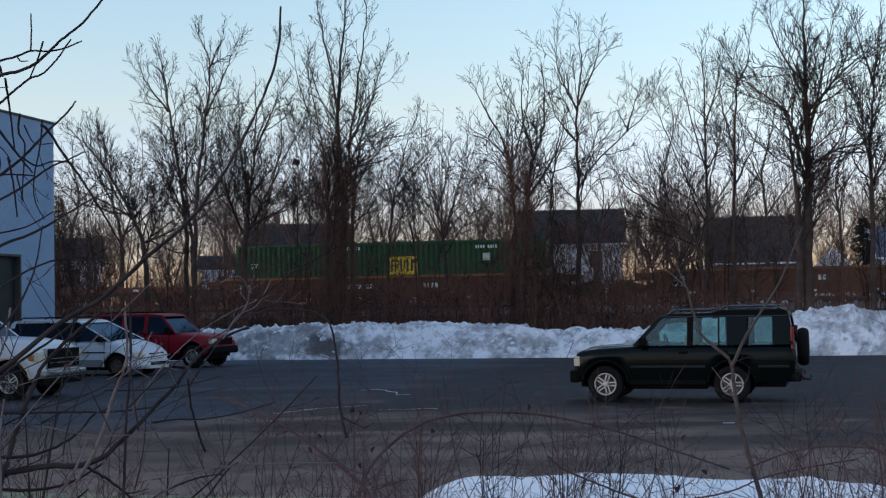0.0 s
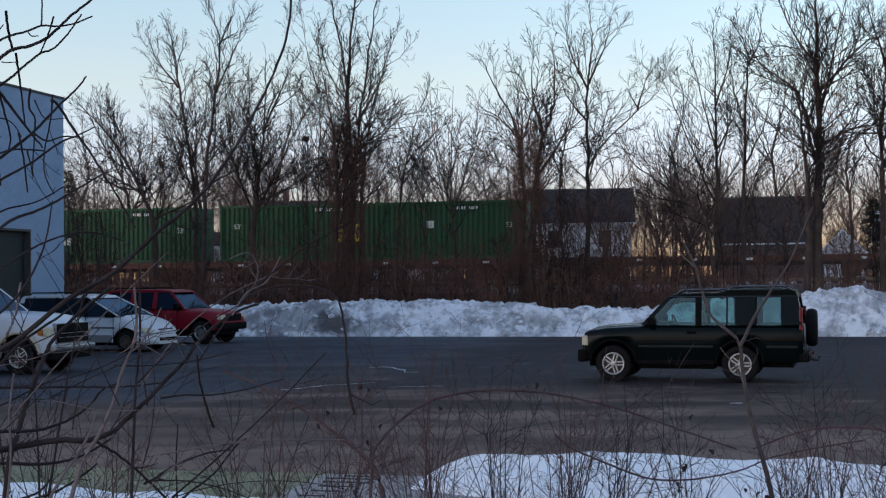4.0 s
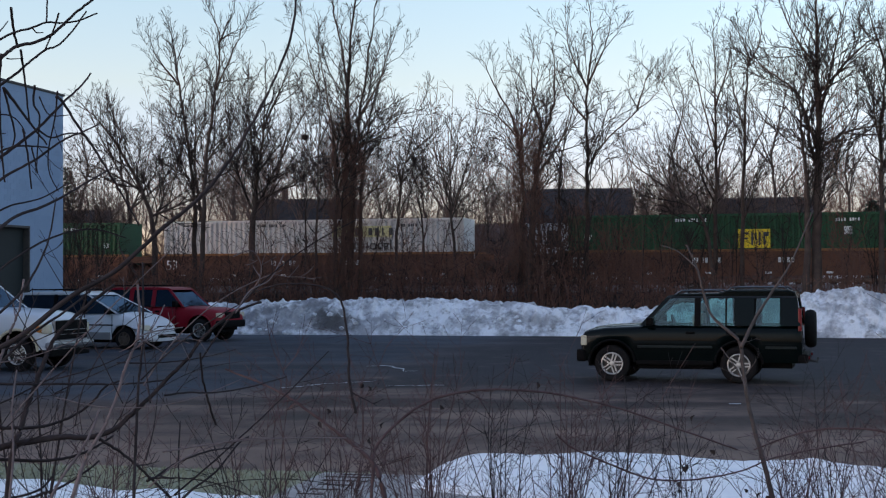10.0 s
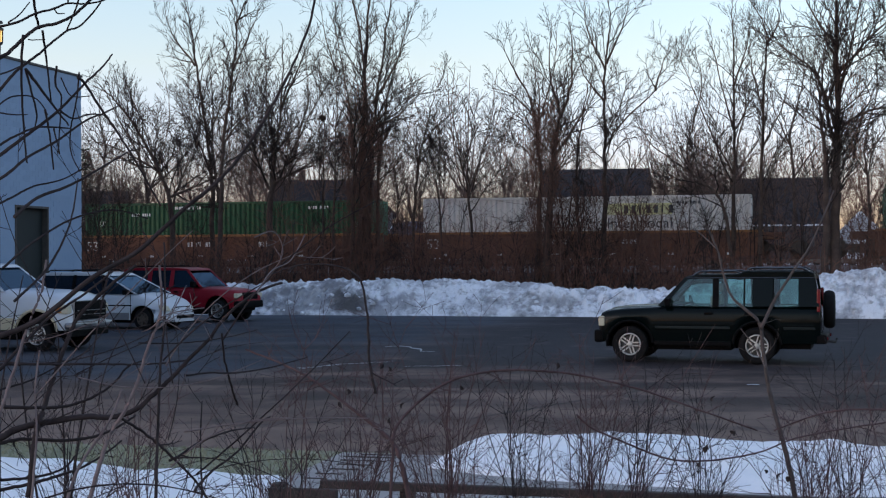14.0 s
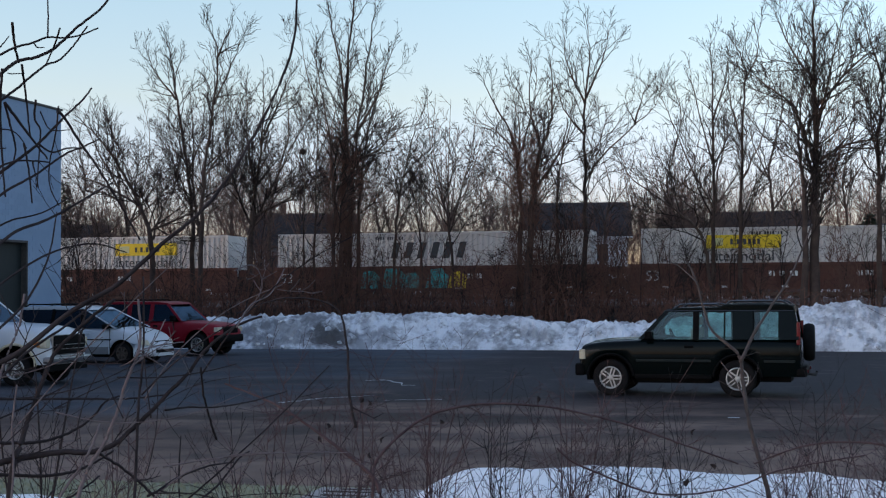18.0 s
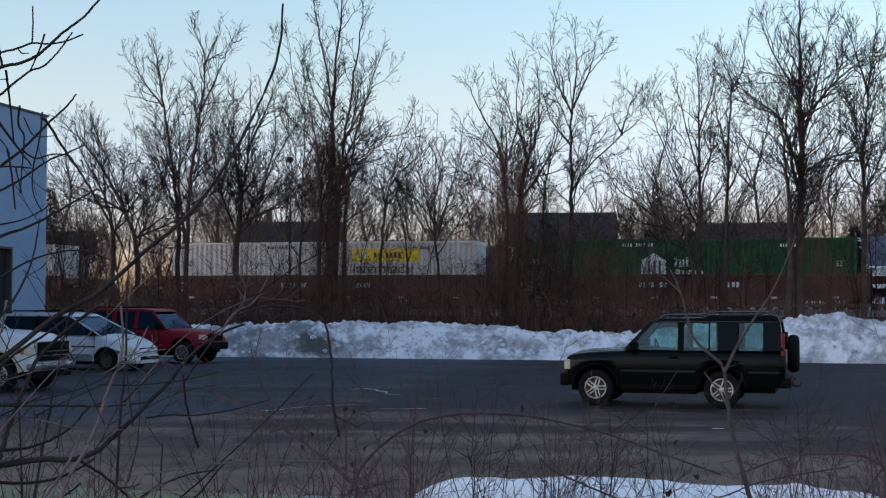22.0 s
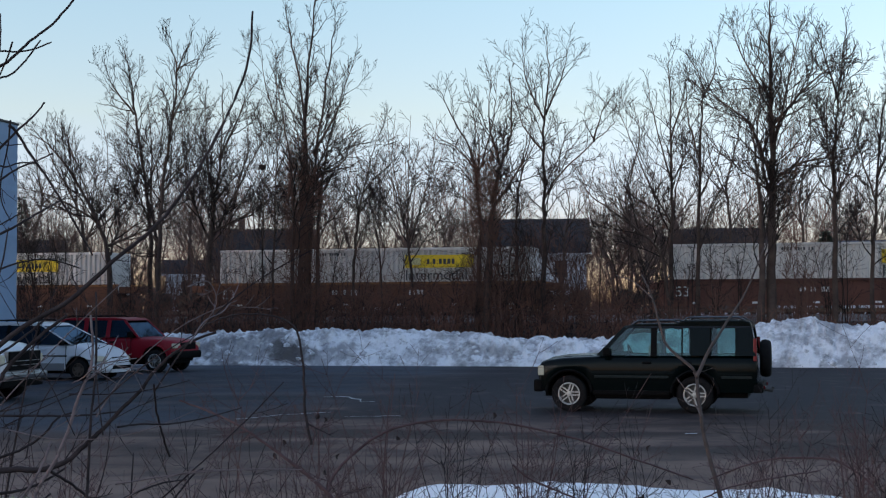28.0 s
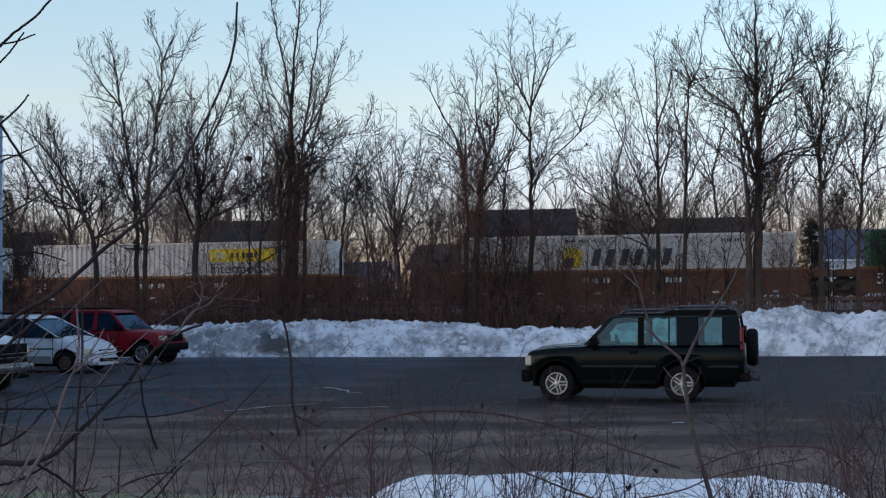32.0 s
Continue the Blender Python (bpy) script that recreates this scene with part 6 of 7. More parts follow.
bare_tree(13.58, 81.86, 0.13, [[(0.0, 0.6), (0.08, 5.68), (-0.18, 8.75), (0.65, 12.49), (0.3, 14.89)], [(0.03, 6.36), (-1.22, 8.08), (-1.85, 10.14)], [(-0.04, 7.72), (1.37, 9.74), (1.77, 12.13)]], twigs=2.6)
bare_tree(19.14, 79.58, 0.15, [[(0.0, 0.6), (0.04, 6.13), (-0.14, 9.45), (0.62, 12.76), (0.36, 15.77)], [(0.06, 6.8), (1.5, 8.76), (2.86, 10.06)], [(-0.1, 8.46), (-1.09, 10.8), (-1.37, 12.8)]], twigs=2.1)
bare_tree(2.55, 87.41, 0.1, [[(-0.0, 0.6), (0.06, 5.77), (-0.25, 8.68), (0.16, 11.04)], [(0.0, 6.49), (-0.98, 8.33), (-1.68, 9.8)], [(-0.09, 7.58), (0.86, 9.39), (1.25, 10.84)]], twigs=2.6)
bare_tree(-4.31, 86.99, 0.11, [[(0.0, 0.6), (0.05, 5.87), (-0.26, 8.77), (0.22, 11.84)], [(-0.01, 6.59), (1.18, 8.74), (1.93, 10.54)], [(-0.1, 7.68), (-0.97, 9.51), (-1.13, 11.32)]], twigs=2.6)
bare_tree(22.88, 77.72, 0.13, [[(-0.0, 0.6), (0.09, 5.32), (-0.14, 8.56), (0.6, 11.79), (0.44, 15.05)], [(0.07, 6.61), (-0.94, 8.57), (-1.04, 10.84)], [(0.01, 7.91), (1.19, 9.83), (1.59, 12.42)]], twigs=2.1)
bare_tree(26.34, 78.92, 0.12, [[(-0.0, 0.6), (0.26, 5.31), (0.03, 8.6), (0.78, 11.55)], [(0.22, 5.97), (-0.65, 7.62), (-0.93, 9.27)], [(1.8, 2.01), (2.07, 5.28), (2.32, 8.23), (2.08, 10.87)]], twigs=2.6)
bare_tree(-26.22, 96.05, 0.16, [[(-0.0, 0.6), (0.23, 6.64), (0.85, 9.82), (0.39, 12.63), (0.69, 15.03)], [(0.43, 7.83), (-0.94, 10.25), (-1.92, 12.27)], [(0.77, 9.42), (2.46, 11.79), (2.88, 14.19)]], twigs=2.2)
bare_tree(-15.00, 95.46, 0.15, [[(0.0, 0.6), (-0.04, 6.42), (0.28, 9.98), (0.92, 13.16), (0.55, 15.95)], [(0.01, 7.21), (-1.5, 10.02), (-1.86, 13.21)], [(0.15, 8.4), (2.08, 11.14), (2.71, 13.92)]], twigs=2.2)
bare_tree(-8.36, 91.93, 0.13, [[(0.0, 0.6), (0.05, 6.15), (0.48, 9.2), (0.13, 11.89)], [(0.14, 7.29), (-1.05, 9.61), (-1.4, 11.53)], [(0.31, 8.44), (1.64, 10.33), (2.05, 12.24)]], twigs=2.0)
bare_tree(10.18, 87.65, 0.13, [[(0.0, 0.6), (0.07, 5.64), (0.43, 8.55), (0.01, 11.11)], [(0.09, 6.37), (-1.14, 8.58), (-1.45, 10.77)], [(0.21, 7.09), (1.61, 9.26), (2.02, 11.44)]], twigs=2.0)
bare_tree(17.13, 86.05, 0.14, [[(0.0, 0.6), (0.15, 5.45), (-0.02, 8.67), (0.6, 11.89), (0.38, 14.41)], [(0.14, 6.16), (-1.1, 8.33), (-1.57, 10.85)], [(0.06, 7.59), (1.63, 10.08), (2.13, 12.58)]], twigs=2.2)
bare_tree(23.34, 86.61, 0.12, [[(-0.0, 0.6), (0.16, 5.36), (0.0, 8.6), (0.62, 11.48)], [(0.12, 6.44), (-1.08, 8.62), (-1.56, 10.8)], [(0.08, 7.52), (1.47, 9.66), (1.89, 11.82)]], twigs=2.0)
bare_tree(6.02, 90.61, 0.12, [[(0.0, 0.6), (0.07, 5.84), (-0.25, 8.86), (0.37, 11.49)], [(0.02, 6.97), (-1.19, 8.87), (-1.71, 10.77)], [(-0.11, 8.1), (1.29, 10.34), (1.9, 12.22)]], twigs=2.0)
bare_tree(18.51, 53.73, 0.13, [[(0.0, 0.6), (0.18, 4.74), (0.54, 9.21), (0.97, 12.36)], [(0.29, 6.3), (-0.27, 8.55), (-0.41, 11.03)], [(0.37, 7.42), (1.32, 9.2), (1.83, 10.99)]], twigs=3.6)


def thicket(count, seed, u0, u1, w0, w1, tall, lean=0.35, tops=None, thick=1.0):
    """Dense bare stems of brush, to an even height or up to a line of tops."""
    rnd = random.Random(seed)
    s = Shape()
    for _ in range(count):
        u, w = rnd.uniform(u0, u1), rnd.uniform(w0, w1)
        dense = 0.55 + 0.6 * bumps(u, w, 4, 0.16, 2)
        if rnd.random() > dense + 0.35:
            continue
        x, y, z = grid(u, w, land(u, w) - 0.05)
        if tops:
            h = max(0.35, lerp_table(tops, u) - z) * rnd.uniform(0.35, 0.95) * (0.72 + 0.5 * dense)
        else:
            h = tall * rnd.uniform(0.45, 1.1) * (0.7 + 0.6 * dense)
        dx, dy = rnd.gauss(0, lean) * h, rnd.gauss(0, lean) * h
        pts = [(x, y, z), (x + dx * 0.3, y + dy * 0.3, z + h * 0.45), (x + dx * 0.75, y + dy * 0.7, z + h * 0.85), (x + dx * 1.2, y + dy, z + h)]
        s.tube(pts, [0.014 * thick, 0.011 * thick, 0.008 * thick, 0.005], 3, False)
        for k in range(rnd.randint(2, 4)):
            q = pts[rnd.randint(1, 2)]
            a, b = rnd.gauss(0, 0.4) * h * 0.6, rnd.gauss(0, 0.4) * h * 0.6
            s.tube([q, (q[0] + a, q[1] + b, q[2] + rnd.uniform(0.0, 0.35) * h)], [0.007, 0.004], 3, False)
    return s


# height that the brush reaches along the embankment
BRUSH_TOPS = [(-48, 3.0), (-30, 2.9), (-22, 3.0), (-19, 3.1), (-13, 3.1), (-11.6, 3.2), (-11, 3.9), (-10.2, 3.9), (-9.6, 3.1), (-6, 3.1), (-4.5, 2.6), (0, 2.45), (34, 2.5)]
brush = part("brush", thicket(5200, 21, -48, 34, 52.2, 63.5, 2.1, 0.35, BRUSH_TOPS), BRUSH)
tagged(brush, "dense reddish-brown bare brush on the embankment", "brush", kind="stuff")
brush = part("brush", thicket(2300, 23, -48, 34, 52.0, 60.0, 2.1, 0.45, [(u, z * 0.82) for u, z in BRUSH_TOPS]), BARK)
tagged(brush, "low dark tangled weeds and stems behind the snow bank", "brush", kind="stuff")
brush = part("brush", thicket(420, 22, -22, -4, 54, 60, 3.3, 0.25), RED_BARK)
tagged(brush, "tall tangled bare vines and saplings", "brush", kind="stuff")

for a, b, tall, n in ((-62, -14, 3.6, 3200), (-14, -5.5, 2.2, 500), (-5.5, 48, 2.4, 1700)):
    hedge = part("hedge", thicket(n, 24, a, b, 79, 87, tall, 0.22, None, 1.4), RED_BARK)
    tagged(hedge, "bare dark hedge beyond the tracks", "hedge", kind="stuff")


def far_wood(count, seed, u0, u1, w0, w1, h0, h1):
    """Small bare trees, each forking low into a few spreading limbs with fine twigs."""
    rnd = random.Random(seed)
    s = Shape()
    for _ in range(count):
        u, w = rnd.uniform(u0, u1), rnd.uniform(w0, w1)
        x, y, z = grid(u, w, land(u, w))
        h = rnd.uniform(h0, h1)
        fork = h * rnd.uniform(0.2, 0.38)
        lean = rnd.uniform(-0.35, 0.35)
        top = (x + lean, y, z + fork)
        s.tube([(x, y, z), (x + lean * 0.3 + rnd.uniform(-.1, .1), y, z + fork * 0.5), top], [0.085, 0.07, 0.055], 5, False)
        turn = rnd.uniform(0, 6.28)
        limbs = rnd.randint(4, 6)
        for k in range(limbs):
            a = turn + 6.28 * k / limbs + rnd.uniform(-0.5, 0.5)
            out, rise = h * rnd.uniform(0.08, 0.3), (h - fork) * rnd.uniform(0.7, 1.0)
            c, d = math.cos(a) * out, math.sin(a) * out
            pts = [top, (top[0] + c * 0.5 + rnd.uniform(-.2, .2), top[1] + d * 0.5, top[2] + rise * 0.33), (top[0] + c * 0.85 + rnd.uniform(-.2, .2), top[1] + d * 0.85, top[2] + rise * 0.68), (top[0] + c + rnd.uniform(-.2, .2), top[1] + d, top[2] + rise)]
            s.tube(pts, [0.045, 0.033, 0.021, 0.01], 4, False)
            for e in range(9):
                f = 0.12 + 0.86 * (e + rnd.random() * 0.7) / 9
                i = min(int(f * 3), 2)
                q = Vector(pts[i]).lerp(Vector(pts[i + 1]), f * 3 - i)
                g = a + rnd.gauss(0, 1.1)
                sprout(s, tuple(q), (math.cos(g), math.sin(g), rnd.uniform(0.4, 1.5)), h * 0.22 * (1.15 - f) + 0.45, 0.018, 1, rnd, 0.3, 0.0105, {1: 0.36, 0: 1})
    return s


def saplings(count, seed, u0, u1, w0, w1, h0, h1):
    """Thin young trees and tall weeds with a haze of fine side twigs."""
    rnd = random.Random(seed)
    s = Shape()
    for _ in range(count):
        u, w = rnd.uniform(u0, u1), rnd.uniform(w0, w1)
        x, y, z = grid(u, w, land(u, w) - 0.05)
        h = rnd.uniform(h0, h1)
        for stem in range(rnd.randint(1, 3)):
            lean, side = rnd.gauss(0, 0.14) * h, rnd.gauss(0, 0.1) * h
            pts = curve_points([(x, y, z), (x + lean * 0.25 + rnd.gauss(0, 0.06), y + side * 0.3, z + h * 0.35), (x + lean * 0.65 + rnd.gauss(0, 0.1), y + side * 0.7, z + h * 0.7), (x + lean * 1.1, y + side, z + h * rnd.uniform(0.85, 1.05))], 3)
            n = len(pts)
            s.tube(pts, [0.026 - 0.019 * i / (n - 1) for i in range(n)], 4, False)
            for e in range(int(h * 3.4)):
                f = 0.2 + 0.78 * rnd.random()
                i = min(int(f * (n - 1)), n - 2)
                q = Vector(pts[i]).lerp(Vector(pts[i + 1]), f * (n - 1) - i)
                g = rnd.uniform(0, 6.28)
                sprout(s, tuple(q), (math.cos(g), math.sin(g), rnd.uniform(0.2, 1.6)), (0.45 + h * 0.2 * (1.1 - f)) * rnd.uniform(0.6, 1.3), 0.012, 1, rnd, 0.25, 0.0062, {1: 0.24, 0: 1})
    return s


young = part("saplings", saplings(70, 91, -34, 16, 54.5, 62.5, 3.0, 5.8), BARK)
tagged(young, "thin bare saplings and tall weeds along the embankment", "saplings", kind="stuff")
young = part("saplings", saplings(18, 92, -20, 4, 54.0, 61.0, 2.4, 4.4), RED_BARK)
tagged(young, "reddish bare saplings along the embankment", "saplings", kind="stuff")

woods = part("far_woods", far_wood(95, 31, -75, 60, 88, 135, 6, 12), RED_BARK)
tagged(woods, "hazy bare woods behind the houses", "woods", kind="stuff")


def vines(x, y, height, r, seed, count):
    """Matted climbing vines round a trunk."""
    rnd = random.Random(seed)
    s = Shape()
    for _ in range(count):
        a, z = rnd.uniform(0, 6.28), 0.8 + height * rnd.random() ** 0.8
        k = r * rnd.uniform(0.6, 1.1) * (1 - 0.4 * z / height)
        p = (k * math.cos(a), k * math.sin(a), z)
        q = (p[0] * 1.2 + rnd.gauss(0, 0.12), p[1] * 1.2 + rnd.gauss(0, 0.12), z + rnd.uniform(-0.4, 0.7))
        e = (q[0] * 1.3 + rnd.gauss(0, 0.25), q[1] * 1.2, q[2] + rnd.uniform(-0.5, 0.3))
        s.tube([p, q, e], [0.012, 0.009, 0.005], 3, False)
    ob = part("vine_mat", s, VINE, at=Matrix.Translation((x, y, 0)))
    return tagged(ob, "matted reddish vines climbing a trunk", "vines", kind="stuff")


vines(-4.55, 57.7, 8.2, 0.58, 41, 1100)
vines(-4.0, 57.6, 7.0, 0.64, 42, 800)
vines(15.0, 52.5, 8.5, 0.34, 43, 330)
vines(3.3, 56.2, 7.5, 0.75, 44, 1500)
vines(5.0, 56.2, 4.2, 0.9, 45, 340)
vines(6.8, 56.0, 3.2, 1.1, 46, 340)


def copse(count, seed, u0, u1, w0, w1, h0, h1, label):
    ob = part("copse", far_wood(count, seed, u0, u1, w0, w1, h0, h1), FAR_BARK)
    return tagged(ob, label, "woods", kind="stuff")


copse(15, 61, -49, -31, 76, 88, 6, 10, "dense dark copse of bare small trees")
copse(10, 62, -26, -14, 78, 90, 5.5, 9.0, "tangle of bare small trees behind the tracks")
copse(8, 68, -30, -15, 75, 84, 9.0, 12.5, "open stand of bare spreading trees beyond the tracks")
copse(8, 64, 14, 32, 76, 92, 5, 8.5, "dense dark copse of bare small trees")
copse(9, 66, -6.5, 1.5, 78, 92, 7.0, 10.2, "dense dark copse of bare trees beyond the tracks")
copse(12, 67, 8.0, 18.0, 97, 108, 7.0, 11.0, "dense dark copse of bare trees beyond the tracks")
copse(11, 63, -7.5, 4, 80, 94, 5.5, 8.5, "tangle of bare small trees behind the tracks")


def nest(x, y, z, seed):
    rnd = random.Random(seed)
    s = Shape()
    for _ in range(120):
        a, b = rnd.uniform(0, 6.28), rnd.uniform(-0.6, 0.6)
        p = Vector((0.2 * math.cos(a), 0.2 * math.sin(a), 0.16 * b))
        d = Vector((-math.sin(a), math.cos(a), rnd.uniform(-0.5, 0.5))) * 0.16
        s.tube([tuple(p - d), tuple(p * 1.05), tuple(p + d)], [0.012, 0.014, 0.01], 3, False)
    s.lathe([(0.0, -0.2), (0.1, -0.16), (0.17, -0.03), (0.15, 0.08), (0.08, 0.13), (0.0, 0.12)], 12, "z")
    ob = part("nest", s, BARK, at=Matrix.Translation((x, y, z)))
    return tagged(ob, "dark twig nest in a tree fork", "nest")


nest(-6.29, 60.41, 8.39, 71).scale = (0.62, 0.62, 0.8)


def evergreen(x, y, base, tall, wide, seed):
    rnd = random.Random(seed)
    t = thing("evergreen_tree", Matrix.Translation((x, y, base)), "dark green conifer behind the tracks", "tree")
    part("trunk", Shape().tube([(0, 0, -0.3), (0, 0, tall)], [0.16, 0.02], 8), BARK, t)
    s = Shape()
    for i in range(420):
        z = tall * (0.08 + 0.9 * (i / 420))
        a, reach = rnd.uniform(0, 6.28), wide * (1 - (z / tall) ** 1.5) * rnd.uniform(0.6, 1.1) + 0.15
        c, d = math.cos(a), math.sin(a)
        for k in range(8):
            f = 0.25 + 0.75 * k / 7
            p = (c * reach * f, d * reach * f, z - 0.25 * reach * f)
            for sgn in (-1, 1):
                n = len(s.v)
                lx, ly = -d * sgn * 0.22 * (1.2 - f), c * sgn * 0.22 * (1.2 - f)
                s.v += [p, (p[0] + c * 0.12 + lx, p[1] + d * 0.12 + ly, p[2] - 0.03), (p[0] + c * 0.14, p[1] + d * 0.14, p[2] + 0.03)]
                s.f.append((n, n + 1, n + 2))
    tagged(part("crown", s, NEEDLES, t), kind="stuff")
    return t


evergreen(27.4, 88.0, 1.7, 5.4, 1.3, 51)
evergreen(-26.8, 96.0, 1.7, 8.5, 1.6, 52)

# ---------------------------------------------------------------- near branches and shrubs


def cane(parent, points, r0, r1, twigs):
    """A stem through a few points, with short side twigs and buds."""
    CANE_COUNT[0] += 1
    rnd = random.Random(700 + CANE_COUNT[0])
    bark = parent["bark"]
    pts = curve_points(points, 7)
    r0, r1 = r0 * 1.15, r1 * 1.2
    n = len(pts)
    pts = [(a + rnd.uniform(-1, 1) * r1 * 0.35, b, c + rnd.uniform(-1, 1) * r1 * 0.35) for a, b, c in pts]
    stem = part("branch", Shape().tube(pts, [r0 + (r1 - r0) * i / (n - 1) for i in range(n)], 8), BARKS[bark], parent, smooth=True)
    s = Shape()
    length = sum(math.dist(pts[i], pts[i + 1]) for i in range(n - 1))
    for k in range(int(length * 20 * twigs)):
        i = rnd.randint(1, n - 2)
        ax = (Vector(pts[i + 1]) - Vector(pts[i])).normalized()
        side = ax.cross(Vector((rnd.uniform(-.3, .3), 1, rnd.uniform(-.3, .3)))).normalized() * rnd.choice((-1, 1))
        sprout(s, pts[i], ax * 0.7 + side * rnd.uniform(0.4, 1.0), rnd.uniform(0.04, 0.2), r1 * 0.75, 1, rnd, 0.3, 0.0012, {1: 0.06, 0: 1})
    if s.v:
        tagged(part("fine_growth", s, BARKS[bark], stem), kind="stuff")


CANE_COUNT = [0]
BARKS = {"near": NEAR_BARK, "pale": PALE_BARK, "red": NEAR_RED, "sapling": SAPLING_BARK}


def shrub_root(name, bark, label, category="shrub", group=""):
    t = thing(name, Matrix.Identity(4), label, category, group)
    t["bark"] = bark
    return t


overhang = shrub_root("tree_branches", "near", "dark bare branches of a tree beside the viewer", "tree")
thicket_left = shrub_root("shrub", "near", "tangled dark bare shrub with arching branches")
pale_thicket = shrub_root("shrub", "pale", "pale dry canes among the dark shrubs")
hanging_stem = shrub_root("shrub", "near", "single dark bare stem of a shrub")
arching_canes = shrub_root("shrub", "red", "long arching bramble canes over the bank")
sapling = shrub_root("sapling", "sapling", "pale forked sapling with smooth bark", "sapling")
cane(overhang, [(-1.66, 4.5, 1.866), (-1.451, 4.544, 1.944), (-1.284, 4.589, 2.081), (-1.124, 4.633, 2.182), (-0.988, 4.678, 2.315), (-0.84, 4.722, 2.451), (-0.727, 4.767, 2.621), (-0.621, 4.811, 2.834), (-0.554, 4.856, 3.032), (-0.543, 4.9, 3.221)], 0.0084, 0.0030, 0.12)
cane(overhang, [(-1.509, 4.5, 2.291), (-1.467, 4.6, 2.358), (-1.382, 4.7, 2.407), (-1.272, 4.8, 2.49), (-1.207, 4.9, 2.55)], 0.0056, 0.0022, 0.15)
cane(overhang, [(-1.547, 4.5, 2.124), (-1.467, 4.6, 2.217), (-1.363, 4.7, 2.294), (-1.253, 4.8, 2.324), (-1.158, 4.9, 2.295)], 0.0041, 0.0017, 0.2)
cane(overhang, [(-1.511, 4.5, 2.012), (-1.44, 4.633, 2.121), (-1.402, 4.767, 2.276), (-1.411, 4.9, 2.442)], 0.0045, 0.0019, 0.2)
cane(overhang, [(-1.669, 4.5, 2.761), (-1.6, 4.517, 2.8), (-1.567, 4.533, 2.827), (-1.544, 4.55, 2.846), (-1.492, 4.567, 2.902), (-1.45, 4.583, 2.937), (-1.397, 4.6, 2.951), (-1.344, 4.617, 2.982), (-1.31, 4.633, 3.018), (-1.266, 4.65, 3.067), (-1.208, 4.667, 3.118), (-1.147, 4.683, 3.194), (-1.096, 4.7, 3.273)], 0.0063, 0.0028, 0.04)
cane(overhang, [(-1.632, 4.5, 2.62), (-1.564, 4.522, 2.716), (-1.524, 4.544, 2.775), (-1.498, 4.567, 2.806), (-1.452, 4.589, 2.848), (-1.42, 4.611, 2.885), (-1.372, 4.633, 2.931), (-1.336, 4.656, 2.95), (-1.293, 4.678, 3.002), (-1.25, 4.7, 3.076)], 0.0048, 0.0022, 0.04)
cane(overhang, [(-1.631, 4.5, 2.897), (-1.583, 4.525, 2.924), (-1.515, 4.55, 2.947), (-1.466, 4.575, 2.979), (-1.403, 4.6, 3.002), (-1.366, 4.625, 3.024), (-1.311, 4.65, 3.026), (-1.259, 4.675, 3.042), (-1.212, 4.7, 3.07)], 0.0041, 0.0021, 0.04)
cane(overhang, [(-1.329, 4.5, 3.0), (-1.356, 4.6, 3.079), (-1.387, 4.7, 3.168)], 0.0026, 0.0019, 0.0)
cane(overhang, [(-1.446, 4.5, 3.05), (-1.468, 4.6, 2.984), (-1.486, 4.7, 2.953)], 0.0041, 0.0034, 0.0)
cane(overhang, [(-1.414, 4.5, 2.909), (-1.426, 4.567, 2.854), (-1.437, 4.633, 2.786), (-1.446, 4.7, 2.688)], 0.0037, 0.0022, 0.0)
cane(overhang, [(-1.406, 4.5, 2.646), (-1.421, 4.6, 2.571), (-1.438, 4.7, 2.462)], 0.0034, 0.0021, 0.0)
cane(overhang, [(-1.478, 4.5, 2.896), (-1.501, 4.55, 2.795), (-1.513, 4.6, 2.648), (-1.52, 4.65, 2.528), (-1.531, 4.7, 2.486)], 0.0041, 0.0022, 0.05)
cane(overhang, [(-1.471, 4.5, 2.784), (-1.474, 4.567, 2.721), (-1.476, 4.633, 2.651), (-1.503, 4.7, 2.608)], 0.0037, 0.0021, 0.05)
cane(overhang, [(-1.471, 4.5, 2.784), (-1.445, 4.567, 2.73), (-1.408, 4.633, 2.661), (-1.385, 4.7, 2.615)], 0.0048, 0.0022, 0.05)
cane(overhang, [(-1.67, 4.5, 2.441), (-1.603, 4.525, 2.484), (-1.574, 4.55, 2.501), (-1.506, 4.575, 2.56), (-1.436, 4.6, 2.619), (-1.396, 4.625, 2.66), (-1.315, 4.65, 2.753), (-1.264, 4.675, 2.81), (-1.233, 4.7, 2.861)], 0.0063, 0.0024, 0.06)
cane(overhang, [(-1.632, 4.5, 2.497), (-1.593, 4.55, 2.526), (-1.533, 4.6, 2.572), (-1.471, 4.65, 2.605), (-1.379, 4.7, 2.603)], 0.0045, 0.0021, 0.15)
cane(overhang, [(-1.296, 4.5, 2.753), (-1.283, 4.533, 2.738), (-1.235, 4.567, 2.652), (-1.196, 4.6, 2.589), (-1.156, 4.633, 2.514), (-1.116, 4.667, 2.435), (-1.066, 4.7, 2.333)], 0.0045, 0.0026, 0.1)
cane(overhang, [(-1.614, 4.5, 2.385), (-1.549, 4.533, 2.433), (-1.484, 4.567, 2.496), (-1.398, 4.6, 2.552), (-1.311, 4.633, 2.622), (-1.252, 4.667, 2.654), (-1.202, 4.7, 2.686)], 0.0048, 0.0019, 0.15)
